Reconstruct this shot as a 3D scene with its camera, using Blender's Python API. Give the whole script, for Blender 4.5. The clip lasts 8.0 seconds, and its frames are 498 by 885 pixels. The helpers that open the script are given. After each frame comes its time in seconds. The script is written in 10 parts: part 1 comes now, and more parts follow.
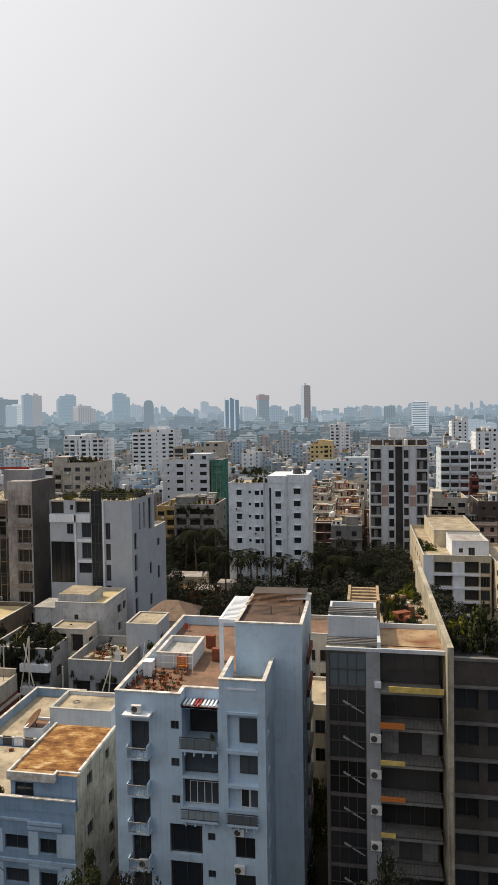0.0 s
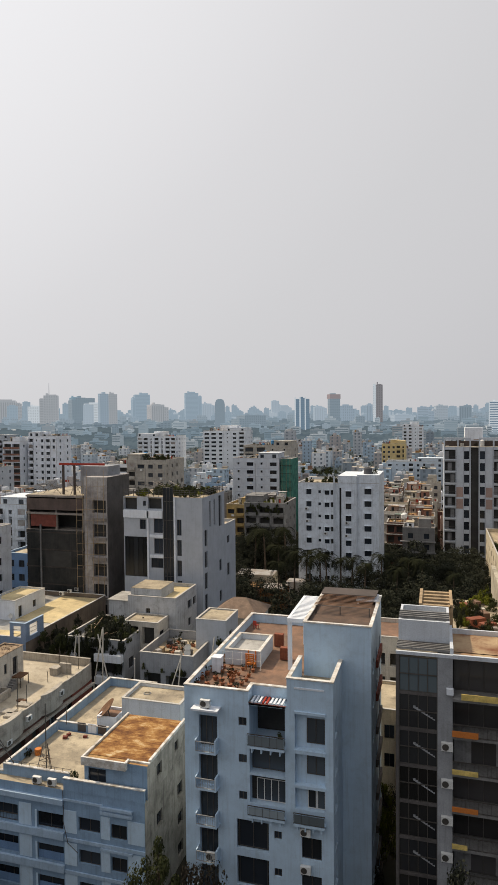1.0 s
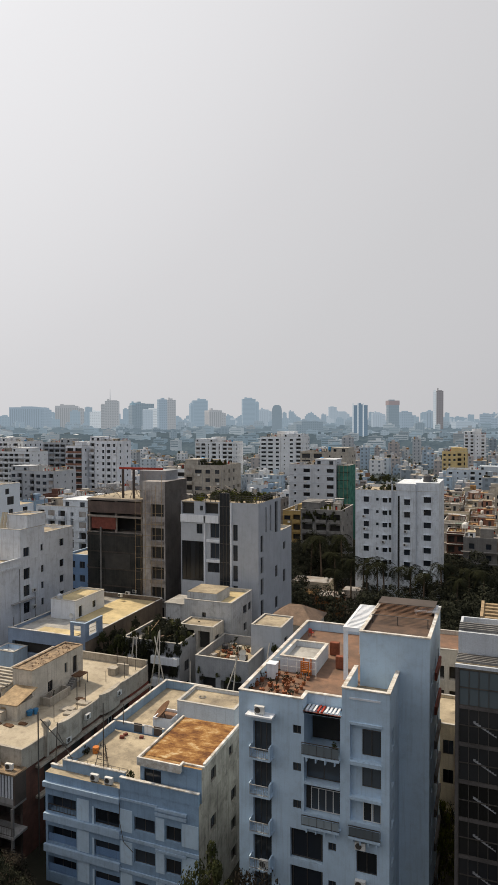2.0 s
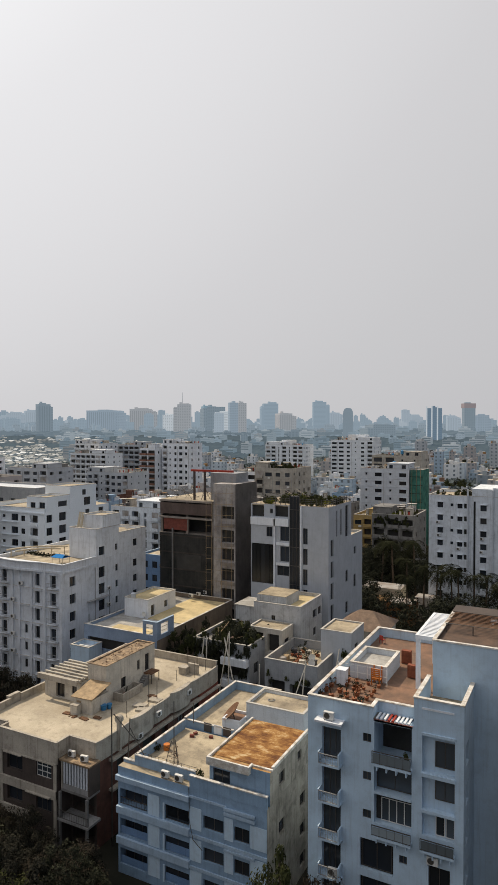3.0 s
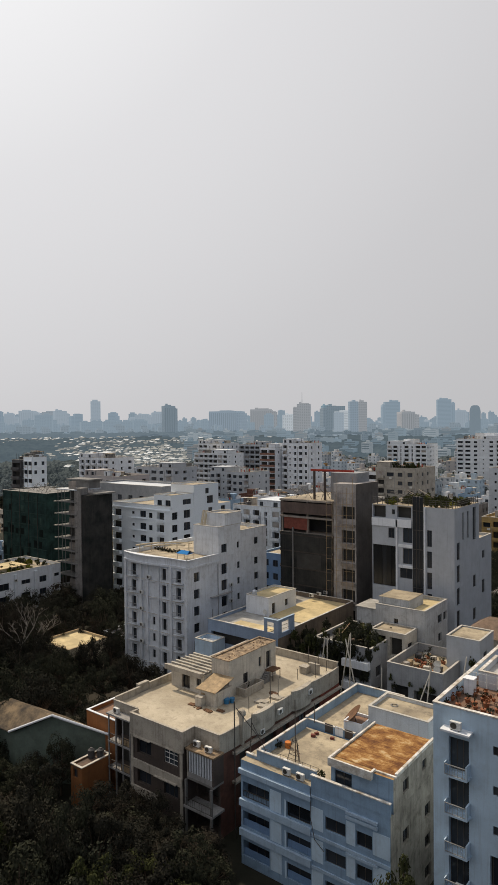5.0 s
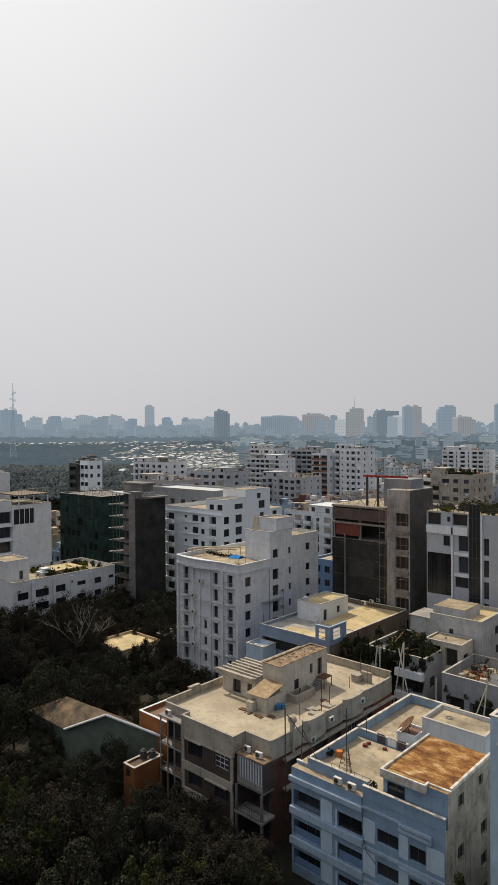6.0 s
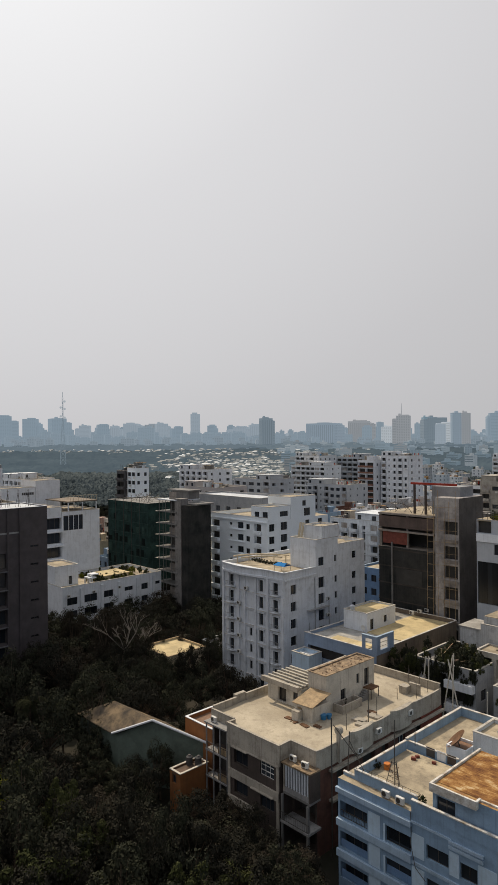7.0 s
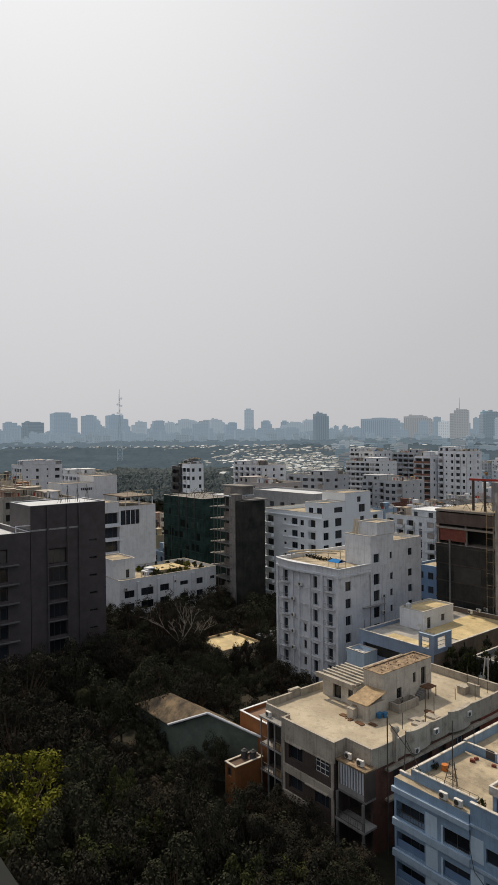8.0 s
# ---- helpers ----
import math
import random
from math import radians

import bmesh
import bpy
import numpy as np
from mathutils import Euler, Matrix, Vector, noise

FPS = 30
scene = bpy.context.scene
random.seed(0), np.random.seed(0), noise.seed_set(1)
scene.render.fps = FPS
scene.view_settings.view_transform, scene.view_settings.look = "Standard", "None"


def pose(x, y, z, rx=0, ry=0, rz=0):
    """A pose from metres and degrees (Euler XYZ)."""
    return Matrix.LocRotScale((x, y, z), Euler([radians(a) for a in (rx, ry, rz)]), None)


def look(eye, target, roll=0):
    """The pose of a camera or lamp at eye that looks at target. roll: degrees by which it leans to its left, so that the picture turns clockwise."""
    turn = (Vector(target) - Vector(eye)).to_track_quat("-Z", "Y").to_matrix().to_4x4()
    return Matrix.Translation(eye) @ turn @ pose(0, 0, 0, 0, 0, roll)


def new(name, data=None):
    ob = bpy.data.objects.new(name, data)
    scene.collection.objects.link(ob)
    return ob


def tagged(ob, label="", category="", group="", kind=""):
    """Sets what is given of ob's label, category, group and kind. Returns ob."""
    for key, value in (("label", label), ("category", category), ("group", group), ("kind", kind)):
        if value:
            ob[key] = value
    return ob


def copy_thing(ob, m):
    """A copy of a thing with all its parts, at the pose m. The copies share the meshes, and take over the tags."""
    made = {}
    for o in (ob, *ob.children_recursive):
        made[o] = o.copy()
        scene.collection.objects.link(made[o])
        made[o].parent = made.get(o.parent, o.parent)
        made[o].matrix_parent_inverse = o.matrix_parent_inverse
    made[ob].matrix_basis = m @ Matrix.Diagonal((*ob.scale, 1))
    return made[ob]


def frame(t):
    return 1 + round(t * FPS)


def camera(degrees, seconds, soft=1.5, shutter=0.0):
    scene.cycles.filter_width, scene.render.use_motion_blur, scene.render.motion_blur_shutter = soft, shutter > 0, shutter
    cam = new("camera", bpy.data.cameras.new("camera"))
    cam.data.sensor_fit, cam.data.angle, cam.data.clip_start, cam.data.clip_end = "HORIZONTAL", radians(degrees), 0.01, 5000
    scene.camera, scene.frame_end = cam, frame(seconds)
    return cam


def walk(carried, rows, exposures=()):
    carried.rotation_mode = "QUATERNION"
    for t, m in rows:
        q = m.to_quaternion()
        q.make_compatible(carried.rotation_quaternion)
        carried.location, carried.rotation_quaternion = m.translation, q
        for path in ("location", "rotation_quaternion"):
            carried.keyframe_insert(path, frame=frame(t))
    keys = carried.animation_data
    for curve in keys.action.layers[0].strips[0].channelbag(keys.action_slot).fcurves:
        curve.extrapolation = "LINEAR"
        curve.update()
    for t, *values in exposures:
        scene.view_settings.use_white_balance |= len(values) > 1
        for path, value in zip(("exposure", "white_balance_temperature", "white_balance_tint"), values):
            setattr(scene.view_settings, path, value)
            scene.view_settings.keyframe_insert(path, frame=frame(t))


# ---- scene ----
cam = camera(41.97, 8.0, soft=0.85)
EYE = 45.0
# seconds, yaw, pitch, roll: a pan from one place on a high roof
PATH = [
    (0.0, 9.95, -1.97, 0.86),
    (0.5, 12.895, -1.782, 0.62),
    (1.0, 16.155, -1.99, 0.51),
    (1.5, 18.545, -1.457, 0.26),
    (1.7, 19.57, -1.45, 0.22),
    (2.8, 25.99, -1.153, 0.015),
    (3.0, 27.38, -1.151, 0.01),
    (3.5, 30.695, -1.366, 0.007),
    (4.0, 33.318, -1.146, 0.03),
    (4.5, 35.595, -1.078, 0.40),
    (5.0, 37.91, -1.138, 0.50),
    (5.2, 39.29, -0.835, 0.35),
    (6.3, 43.36, -0.44, 0.40),
    (6.5, 44.09, -0.093, 0.40),
    (7.0, 46.466, 0.005, 0.465),
    (7.5, 48.776, -0.29, 0.62),
    (8.0, 51.21, -0.32, 0.64),
]
walk(cam, [(t, pose(0, 0, EYE, 90 + pitch, roll, yaw)) for t, yaw, pitch, roll in PATH], exposures=[(0.0, -0.02), (1.5, -0.08), (3.5, -0.21), (5.0, -0.28), (6.5, -0.33), (8.0, -0.39)])

# ---- world and sun ----
SUN_AZ, SUN_EL = 75.0, 50.0  # degrees to the left of +y, and above the horizon
world = bpy.data.worlds.new("hazy_sky")
scene.world = world
world.use_nodes = True
wn, wl = world.node_tree.nodes, world.node_tree.links
wn.clear()
sky = wn.new("ShaderNodeTexSky")
sky.sky_type, sky.sun_disc = "NISHITA", False
sky.sun_elevation, sky.sun_rotation = radians(SUN_EL), radians(-SUN_AZ)
sky.air_density, sky.dust_density, sky.ozone_density = 1.0, 6.0, 1.0
hsv = wn.new("ShaderNodeHueSaturation")
hsv.inputs["Saturation"].default_value = 0.12
gam = wn.new("ShaderNodeMix")
gam.data_type = "RGBA"
gam.inputs[0].default_value = 0.96
wtc = wn.new("ShaderNodeTexCoord")
wdot = wn.new("ShaderNodeVectorMath")  # haze is brightest round the sun and dull away from it
wdot.operation = "DOT_PRODUCT"
wdot.inputs[1].default_value = (-math.sin(radians(SUN_AZ)) * math.cos(radians(SUN_EL)), math.cos(radians(SUN_AZ)) * math.cos(radians(SUN_EL)), math.sin(radians(SUN_EL)))
wl.new(wtc.outputs["Generated"], wdot.inputs[0])
wmap = wn.new("ShaderNodeMapRange")
wmap.inputs["From Min"].default_value, wmap.inputs["From Max"].default_value = -1.0, 1.0
wl.new(wdot.outputs["Value"], wmap.inputs["Value"])
haze = wn.new("ShaderNodeValToRGB")
ramp = haze.color_ramp
ramp.elements[0].position, ramp.elements[0].color = 0.0, (0.10, 0.135, 0.195, 1)
ramp.elements[1].position, ramp.elements[1].color = 1.0, (1.16, 1.16, 1.17, 1)
for pos, c in ((0.30, (0.175, 0.22, 0.30)), (0.44, (0.38, 0.415, 0.475)), (0.52, (0.562, 0.56, 0.58)), (0.64, (0.633, 0.629, 0.647)), (0.72, (0.671, 0.667, 0.683)), (0.80, (0.739, 0.732, 0.75)), (0.92, (0.914, 0.907, 0.927))):
    ramp.elements.new(pos).color = (*c, 1)
hazex = wn.new("ShaderNodeVectorMath")
hazex.operation = "SCALE"
hazex.inputs["Scale"].default_value = 10.0
wl.new(wmap.outputs[0], haze.inputs["Fac"])
wl.new(haze.outputs["Color"], hazex.inputs[0])
wl.new(hazex.outputs[0], gam.inputs[7])
bg = wn.new("ShaderNodeBackground")
bg.inputs["Strength"].default_value = 0.1
wout = wn.new("ShaderNodeOutputWorld")
wl.new(sky.outputs[0], hsv.inputs["Color"])
wl.new(hsv.outputs[0], gam.inputs[6])
wl.new(gam.outputs[2], bg.inputs["Color"])
wl.new(bg.outputs[0], wout.inputs["Surface"])
sun = new("sun", bpy.data.lights.new("sun", "SUN"))
sun.data.energy, sun.data.angle, sun.data.color = 3.9, radians(1.5), (1.0, 0.84, 0.62)
_az, _el = radians(SUN_AZ), radians(SUN_EL)
sun.matrix_world = look((-math.sin(_az) * math.cos(_el) * 300, math.cos(_az) * math.cos(_el) * 300, math.sin(_el) * 300), (0, 0, 0))

# ---- materials ----


def paint(name, color, rough=0.8, vary=0.25, scale=0.35, streak=0.0, stain=(0.06, 0.05, 0.04), bump=0.15, metal=0.0, fine=9.0, second=None, glow=None, spec=0.4, dirt=0.0, stretch=None, grain=0.45):
    """A matt surface: large blotches, fine grain, rain streaks that run down, and relief."""
    m = bpy.data.materials.new(name)
    m.use_nodes = True
    n, l = m.node_tree.nodes, m.node_tree.links
    b = n["Principled BSDF"]
    b.inputs["Roughness"].default_value, b.inputs["Metallic"].default_value = rough, metal
    b.inputs["Specular IOR Level"].default_value = spec
    if glow:  # haze painted in as emission on the far backdrop
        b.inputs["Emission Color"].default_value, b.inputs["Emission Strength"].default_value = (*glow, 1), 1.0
    tc = n.new("ShaderNodeTexCoord")
    big = n.new("ShaderNodeTexNoise")
    big.inputs["Scale"].default_value, big.inputs["Detail"].default_value, big.inputs["Roughness"].default_value = scale, 6, 0.62
    if stretch:
        sm = n.new("ShaderNodeMapping")
        sm.inputs["Scale"].default_value = stretch
        l.new(tc.outputs["Object"], sm.inputs["Vector"])
        l.new(sm.outputs["Vector"], big.inputs["Vector"])
    else:
        l.new(tc.outputs["Object"], big.inputs["Vector"])
    small = n.new("ShaderNodeTexNoise")
    small.inputs["Scale"].default_value, small.inputs["Detail"].default_value = fine, 4
    l.new(tc.outputs["Object"], small.inputs["Vector"])
    ramp = n.new("ShaderNodeValToRGB")
    c = Vector(color)
    ramp.color_ramp.elements[0].position, ramp.color_ramp.elements[1].position = 0.34, 0.66
    lo = Vector(second) if second else c * (1 - vary)
    ramp.color_ramp.elements[0].color = (*lo, 1)
    ramp.color_ramp.elements[1].color = (*[min(1, v) for v in c * (1 + vary * 0.35)], 1)
    l.new(big.outputs["Fac"], ramp.inputs["Fac"])
    mul = n.new("ShaderNodeMix")
    mul.data_type, mul.blend_type = "RGBA", "MULTIPLY"
    mul.inputs[0].default_value = grain
    l.new(ramp.outputs["Color"], mul.inputs[6])
    r2 = n.new("ShaderNodeValToRGB")
    r2.color_ramp.elements[0].position, r2.color_ramp.elements[1].position = 0.3, 0.6
    r2.color_ramp.elements[0].color = (0.66, 0.66, 0.66, 1)
    l.new(small.outputs["Fac"], r2.inputs["Fac"])
    l.new(r2.outputs["Color"], mul.inputs[7])
    col = mul.outputs[2]
    if dirt > 0:  # patches of grime with ragged edges
        dn = n.new("ShaderNodeTexNoise")
        dn.inputs["Scale"].default_value, dn.inputs["Detail"].default_value, dn.inputs["Roughness"].default_value = 0.9, 8, 0.7
        l.new(tc.outputs["Object"], dn.inputs["Vector"])
        dr = n.new("ShaderNodeValToRGB")
        dr.color_ramp.elements[0].position, dr.color_ramp.elements[1].position = 0.50, 0.68
        dr.color_ramp.elements[0].color, dr.color_ramp.elements[1].color = (0, 0, 0, 1), (dirt, dirt, dirt, 1)
        l.new(dn.outputs["Fac"], dr.inputs["Fac"])
        dm = n.new("ShaderNodeMix")
        dm.data_type = "RGBA"
        l.new(dr.outputs["Color"], dm.inputs[0])
        l.new(col, dm.inputs[6])
        dm.inputs[7].default_value = (*stain, 1)
        col = dm.outputs[2]
    if streak > 0:
        mp = n.new("ShaderNodeMapping")
        mp.inputs["Scale"].default_value = (1.6, 1.6, 0.075)
        l.new(tc.outputs["Object"], mp.inputs["Vector"])
        st = n.new("ShaderNodeTexNoise")
        st.inputs["Scale"].default_value, st.inputs["Detail"].default_value, st.inputs["Roughness"].default_value = 2.4, 6, 0.6
        l.new(mp.outputs["Vector"], st.inputs["Vector"])
        sr = n.new("ShaderNodeValToRGB")
        sr.color_ramp.elements[0].position, sr.color_ramp.elements[1].position = 0.52, 0.74
        sr.color_ramp.elements[0].color, sr.color_ramp.elements[1].color = (0, 0, 0, 1), (streak, streak, streak, 1)
        l.new(st.outputs["Fac"], sr.inputs["Fac"])
        mx = n.new("ShaderNodeMix")
        mx.data_type = "RGBA"
        l.new(sr.outputs["Color"], mx.inputs[0])
        l.new(col, mx.inputs[6])
        mx.inputs[7].default_value = (*stain, 1)
        col = mx.outputs[2]
    l.new(col, b.inputs["Base Color"])
    if bump > 0:
        bp = n.new("ShaderNodeBump")
        bp.inputs["Strength"].default_value, bp.inputs["Distance"].default_value = bump, 0.03
        l.new(small.outputs["Fac"], bp.inputs["Height"])
        l.new(bp.outputs["Normal"], b.inputs["Normal"])
    return m


def pane_mat(name, color, rough=0.12):
    m = bpy.data.materials.new(name)
    m.use_nodes = True
    n, l = m.node_tree.nodes, m.node_tree.links
    b = n["Principled BSDF"]
    b.inputs["Roughness"].default_value = rough
    oi = n.new("ShaderNodeObjectInfo")
    ramp = n.new("ShaderNodeValToRGB")
    c = Vector(color)
    ramp.color_ramp.elements[0].color = (*(c * 0.5), 1)
    ramp.color_ramp.elements[1].color = (*(c * 1.8), 1)
    l.new(oi.outputs["Random"], ramp.inputs["Fac"])
    l.new(ramp.outputs["Color"], b.inputs["Base Color"])
    return m


def leaf_mat(name, dark, light, glow=None):
    m = bpy.data.materials.new(name)
    m.use_nodes = True
    n, l = m.node_tree.nodes, m.node_tree.links
    b = n["Principled BSDF"]
    b.inputs["Roughness"].default_value, b.inputs["Specular IOR Level"].default_value = 0.95, 0.04
    if glow:
        b.inputs["Emission Color"].default_value, b.inputs["Emission Strength"].default_value = (*glow, 1), 1.0
    geo = n.new("ShaderNodeNewGeometry")
    oi = n.new("ShaderNodeObjectInfo")
    add = n.new("ShaderNodeMath")
    add.operation = "MULTIPLY_ADD"
    add.inputs[1].default_value, add.inputs[2].default_value = 0.6, 0.0
    l.new(geo.outputs["Random Per Island"], add.inputs[0])
    sc = n.new("ShaderNodeMath")
    sc.operation = "MULTIPLY_ADD"
    sc.inputs[1].default_value = 0.4
    l.new(oi.outputs["Random"], sc.inputs[0])
    l.new(add.outputs[0], sc.inputs[2])
    ramp = n.new("ShaderNodeValToRGB")
    ramp.color_ramp.elements[0].color, ramp.color_ramp.elements[1].color = (*dark, 1), (*light, 1)
    l.new(sc.outputs[0], ramp.inputs["Fac"])
    l.new(ramp.outputs["Color"], b.inputs["Base Color"])
    return m


M_BLUEWHITE = paint("blue_white_plaster", (0.50, 0.64, 0.78), streak=0.32, stain=(0.20, 0.23, 0.26), vary=0.12, dirt=0.24, grain=0.15, bump=0.06)
M_WHITE = paint("white_plaster", (0.77, 0.805, 0.86), streak=0.38, stain=(0.32, 0.32, 0.33), vary=0.10, dirt=0.26, grain=0.2, bump=0.08)
M_OLDWHITE = paint("aged_white_plaster", (0.60, 0.565, 0.50), streak=0.5, stain=(0.18, 0.15, 0.12), vary=0.22, dirt=0.45)
M_BLUE = paint("pale_blue_plaster", (0.245, 0.36, 0.505), streak=0.4, stain=(0.10, 0.135, 0.18), vary=0.18, dirt=0.35, grain=0.25)
M_DEEPBLUE = paint("blue_plaster", (0.16, 0.27, 0.46), streak=0.2, vary=0.2)
M_CREAM = paint("cream_plaster", (0.60, 0.52, 0.385), streak=0.5, stain=(0.2, 0.16, 0.1), vary=0.25, dirt=0.35)
M_BROWN = paint("brown_plaster", (0.085, 0.066, 0.058), streak=0.4, stain=(0.03, 0.025, 0.02), vary=0.3, dirt=0.4)
M_GREY = paint("grey_plaster", (0.34, 0.35, 0.37), streak=0.45, stain=(0.13, 0.13, 0.13), vary=0.2, dirt=0.35)
M_LIGHTGREY = paint("light_grey_plaster", (0.60, 0.64, 0.695), streak=0.3, stain=(0.25, 0.26, 0.27), vary=0.12, dirt=0.25)
M_BEIGE = paint("beige_plaster", (0.47, 0.44, 0.385), streak=0.6, stain=(0.13, 0.115, 0.095), vary=0.25, dirt=0.45)
M_FIN = paint("weathered_side_wall", (0.46, 0.41, 0.31), streak=0.7, stain=(0.08, 0.07, 0.055), vary=0.4, dirt=0.5)
M_SIDE = paint("damp_cream_plaster", (0.38, 0.35, 0.305), streak=0.85, stain=(0.08, 0.07, 0.058), vary=0.35, dirt=0.65, fine=3.0)
M_OFFICE = paint("blue_grey_cladding", (0.45, 0.48, 0.53), streak=0.3, stain=(0.17, 0.18, 0.19), vary=0.10, dirt=0.2, grain=0.2, bump=0.06)
M_STAINED = paint("rain_stained_white_plaster", (0.74, 0.79, 0.85), streak=0.6, stain=(0.26, 0.265, 0.265), vary=0.16, dirt=0.4, grain=0.25)
M_DARK = paint("dark_grey_cladding", (0.07, 0.07, 0.075), streak=0.15, vary=0.25, rough=0.55)
M_CONCRETE = paint("raw_concrete", (0.215, 0.21, 0.205), streak=0.5, stain=(0.065, 0.06, 0.057), vary=0.3, dirt=0.4)
M_DARKCONCRETE = paint("stained_concrete", (0.11, 0.10, 0.097), streak=0.5, stain=(0.035, 0.033, 0.03), vary=0.3, dirt=0.4)
M_SITECONCRETE = paint("dusty_site_concrete", (0.30, 0.265, 0.235), streak=0.5, stain=(0.10, 0.088, 0.08), vary=0.3, dirt=0.45)
M_ROOF = paint("lime_terrace", (0.44, 0.37, 0.26), scale=0.3, vary=0.35, second=(0.24, 0.20, 0.145), bump=0.3, dirt=0.65, stain=(0.10, 0.083, 0.062))
M_YROOF = paint("yellow_lime_terrace", (0.64, 0.52, 0.29), scale=0.35, vary=0.3, second=(0.46, 0.37, 0.21), bump=0.3, dirt=0.35, stain=(0.22, 0.17, 0.10))
M_RUST = paint("rusty_tin_sheet", (0.47, 0.31, 0.13), scale=1.1, second=(0.20, 0.075, 0.02), vary=0.2, bump=0.4, stretch=(0.5, 1.8, 1.0), dirt=0.9, stain=(0.15, 0.055, 0.016))
M_TERRA = paint("terracotta_terrace", (0.24, 0.135, 0.085), scale=0.5, vary=0.4, second=(0.13, 0.082, 0.058), dirt=0.45, stain=(0.09, 0.06, 0.045))
M_ORANGE = paint("orange_plaster", (0.32, 0.13, 0.045), streak=0.4, stain=(0.12, 0.06, 0.03), vary=0.25, dirt=0.3)
M_BRICK = paint("red_brick_wall", (0.20, 0.055, 0.038), scale=1.2, vary=0.35)
M_GREENROOF = paint("green_painted_roof", (0.165, 0.21, 0.178), scale=0.6, vary=0.3, streak=0.3, stain=(0.08, 0.105, 0.09))
M_TIN = paint("grey_tin_sheet", (0.42, 0.42, 0.42), scale=0.4, vary=0.4, rough=0.5, second=(0.25, 0.2, 0.16))
M_DUSTBRICK = paint("dusty_brick_wall", (0.28, 0.145, 0.105), scale=0.6, vary=0.35, streak=0.5, stain=(0.11, 0.07, 0.055), dirt=0.4)
M_RED = paint("red_paint", (0.42, 0.05, 0.03), vary=0.3)
M_YELLOW = paint("yellow_paint", (0.42, 0.30, 0.12), vary=0.25, streak=0.4, stain=(0.15, 0.11, 0.06), dirt=0.3)
M_GREENNET = paint("green_safety_net", (0.075, 0.235, 0.19), scale=0.5, vary=0.4, second=(0.04, 0.12, 0.10), streak=0.6, stain=(0.13, 0.20, 0.18), spec=0.05, rough=1.0)
M_BLACKNET = paint("old_green_net", (0.030, 0.060, 0.055), scale=0.5, vary=0.5, second=(0.014, 0.026, 0.025), spec=0.05, rough=1.0, streak=0.5, stain=(0.05, 0.085, 0.078))
M_BRIGHT = paint("fresh_blue_white_plaster", (0.84, 0.90, 0.96), vary=0.03, streak=0.12, stain=(0.55, 0.58, 0.62))
M_DARKNET = paint("dark_safety_net", (0.052, 0.050, 0.048), scale=0.25, vary=0.5, second=(0.020, 0.024, 0.024), spec=0.05, rough=1.0, streak=0.4, stain=(0.085, 0.075, 0.066))
M_METAL = paint("weathered_steel", (0.12, 0.11, 0.10), rough=0.5, metal=0.5, vary=0.3)
M_PALEMETAL = paint("pale_painted_metal", (0.72, 0.72, 0.70), rough=0.45, vary=0.15)
# near-black backing: the shade inside rooms is put into the colour
M_INNER = paint("painted_room_shade", (0.05, 0.048, 0.045), vary=0.4)
M_BARK = paint("bark", (0.12, 0.085, 0.06), scale=2.0, vary=0.4)
M_GLASS = pane_mat("dark_window_glass", (0.022, 0.027, 0.035))
M_LEAF = leaf_mat("leaf_dark", (0.021, 0.021, 0.018), (0.041, 0.039, 0.029))
M_LEAF_MID = leaf_mat("leaf_mid", (0.023, 0.026, 0.020), (0.049, 0.051, 0.033))
M_LEAF_SUN = leaf_mat("leaf_sunlit", (0.030, 0.036, 0.016), (0.070, 0.076, 0.032))
M_PALM = leaf_mat("palm_frond", (0.010, 0.012, 0.007), (0.026, 0.028, 0.014))
M_LEAF_LIME = leaf_mat("leaf_yellow_green", (0.05, 0.065, 0.008), (0.20, 0.20, 0.03))
M_LEAF_BROWN = leaf_mat("leaf_dusty_brown", (0.025, 0.022, 0.018), (0.048, 0.041, 0.031))


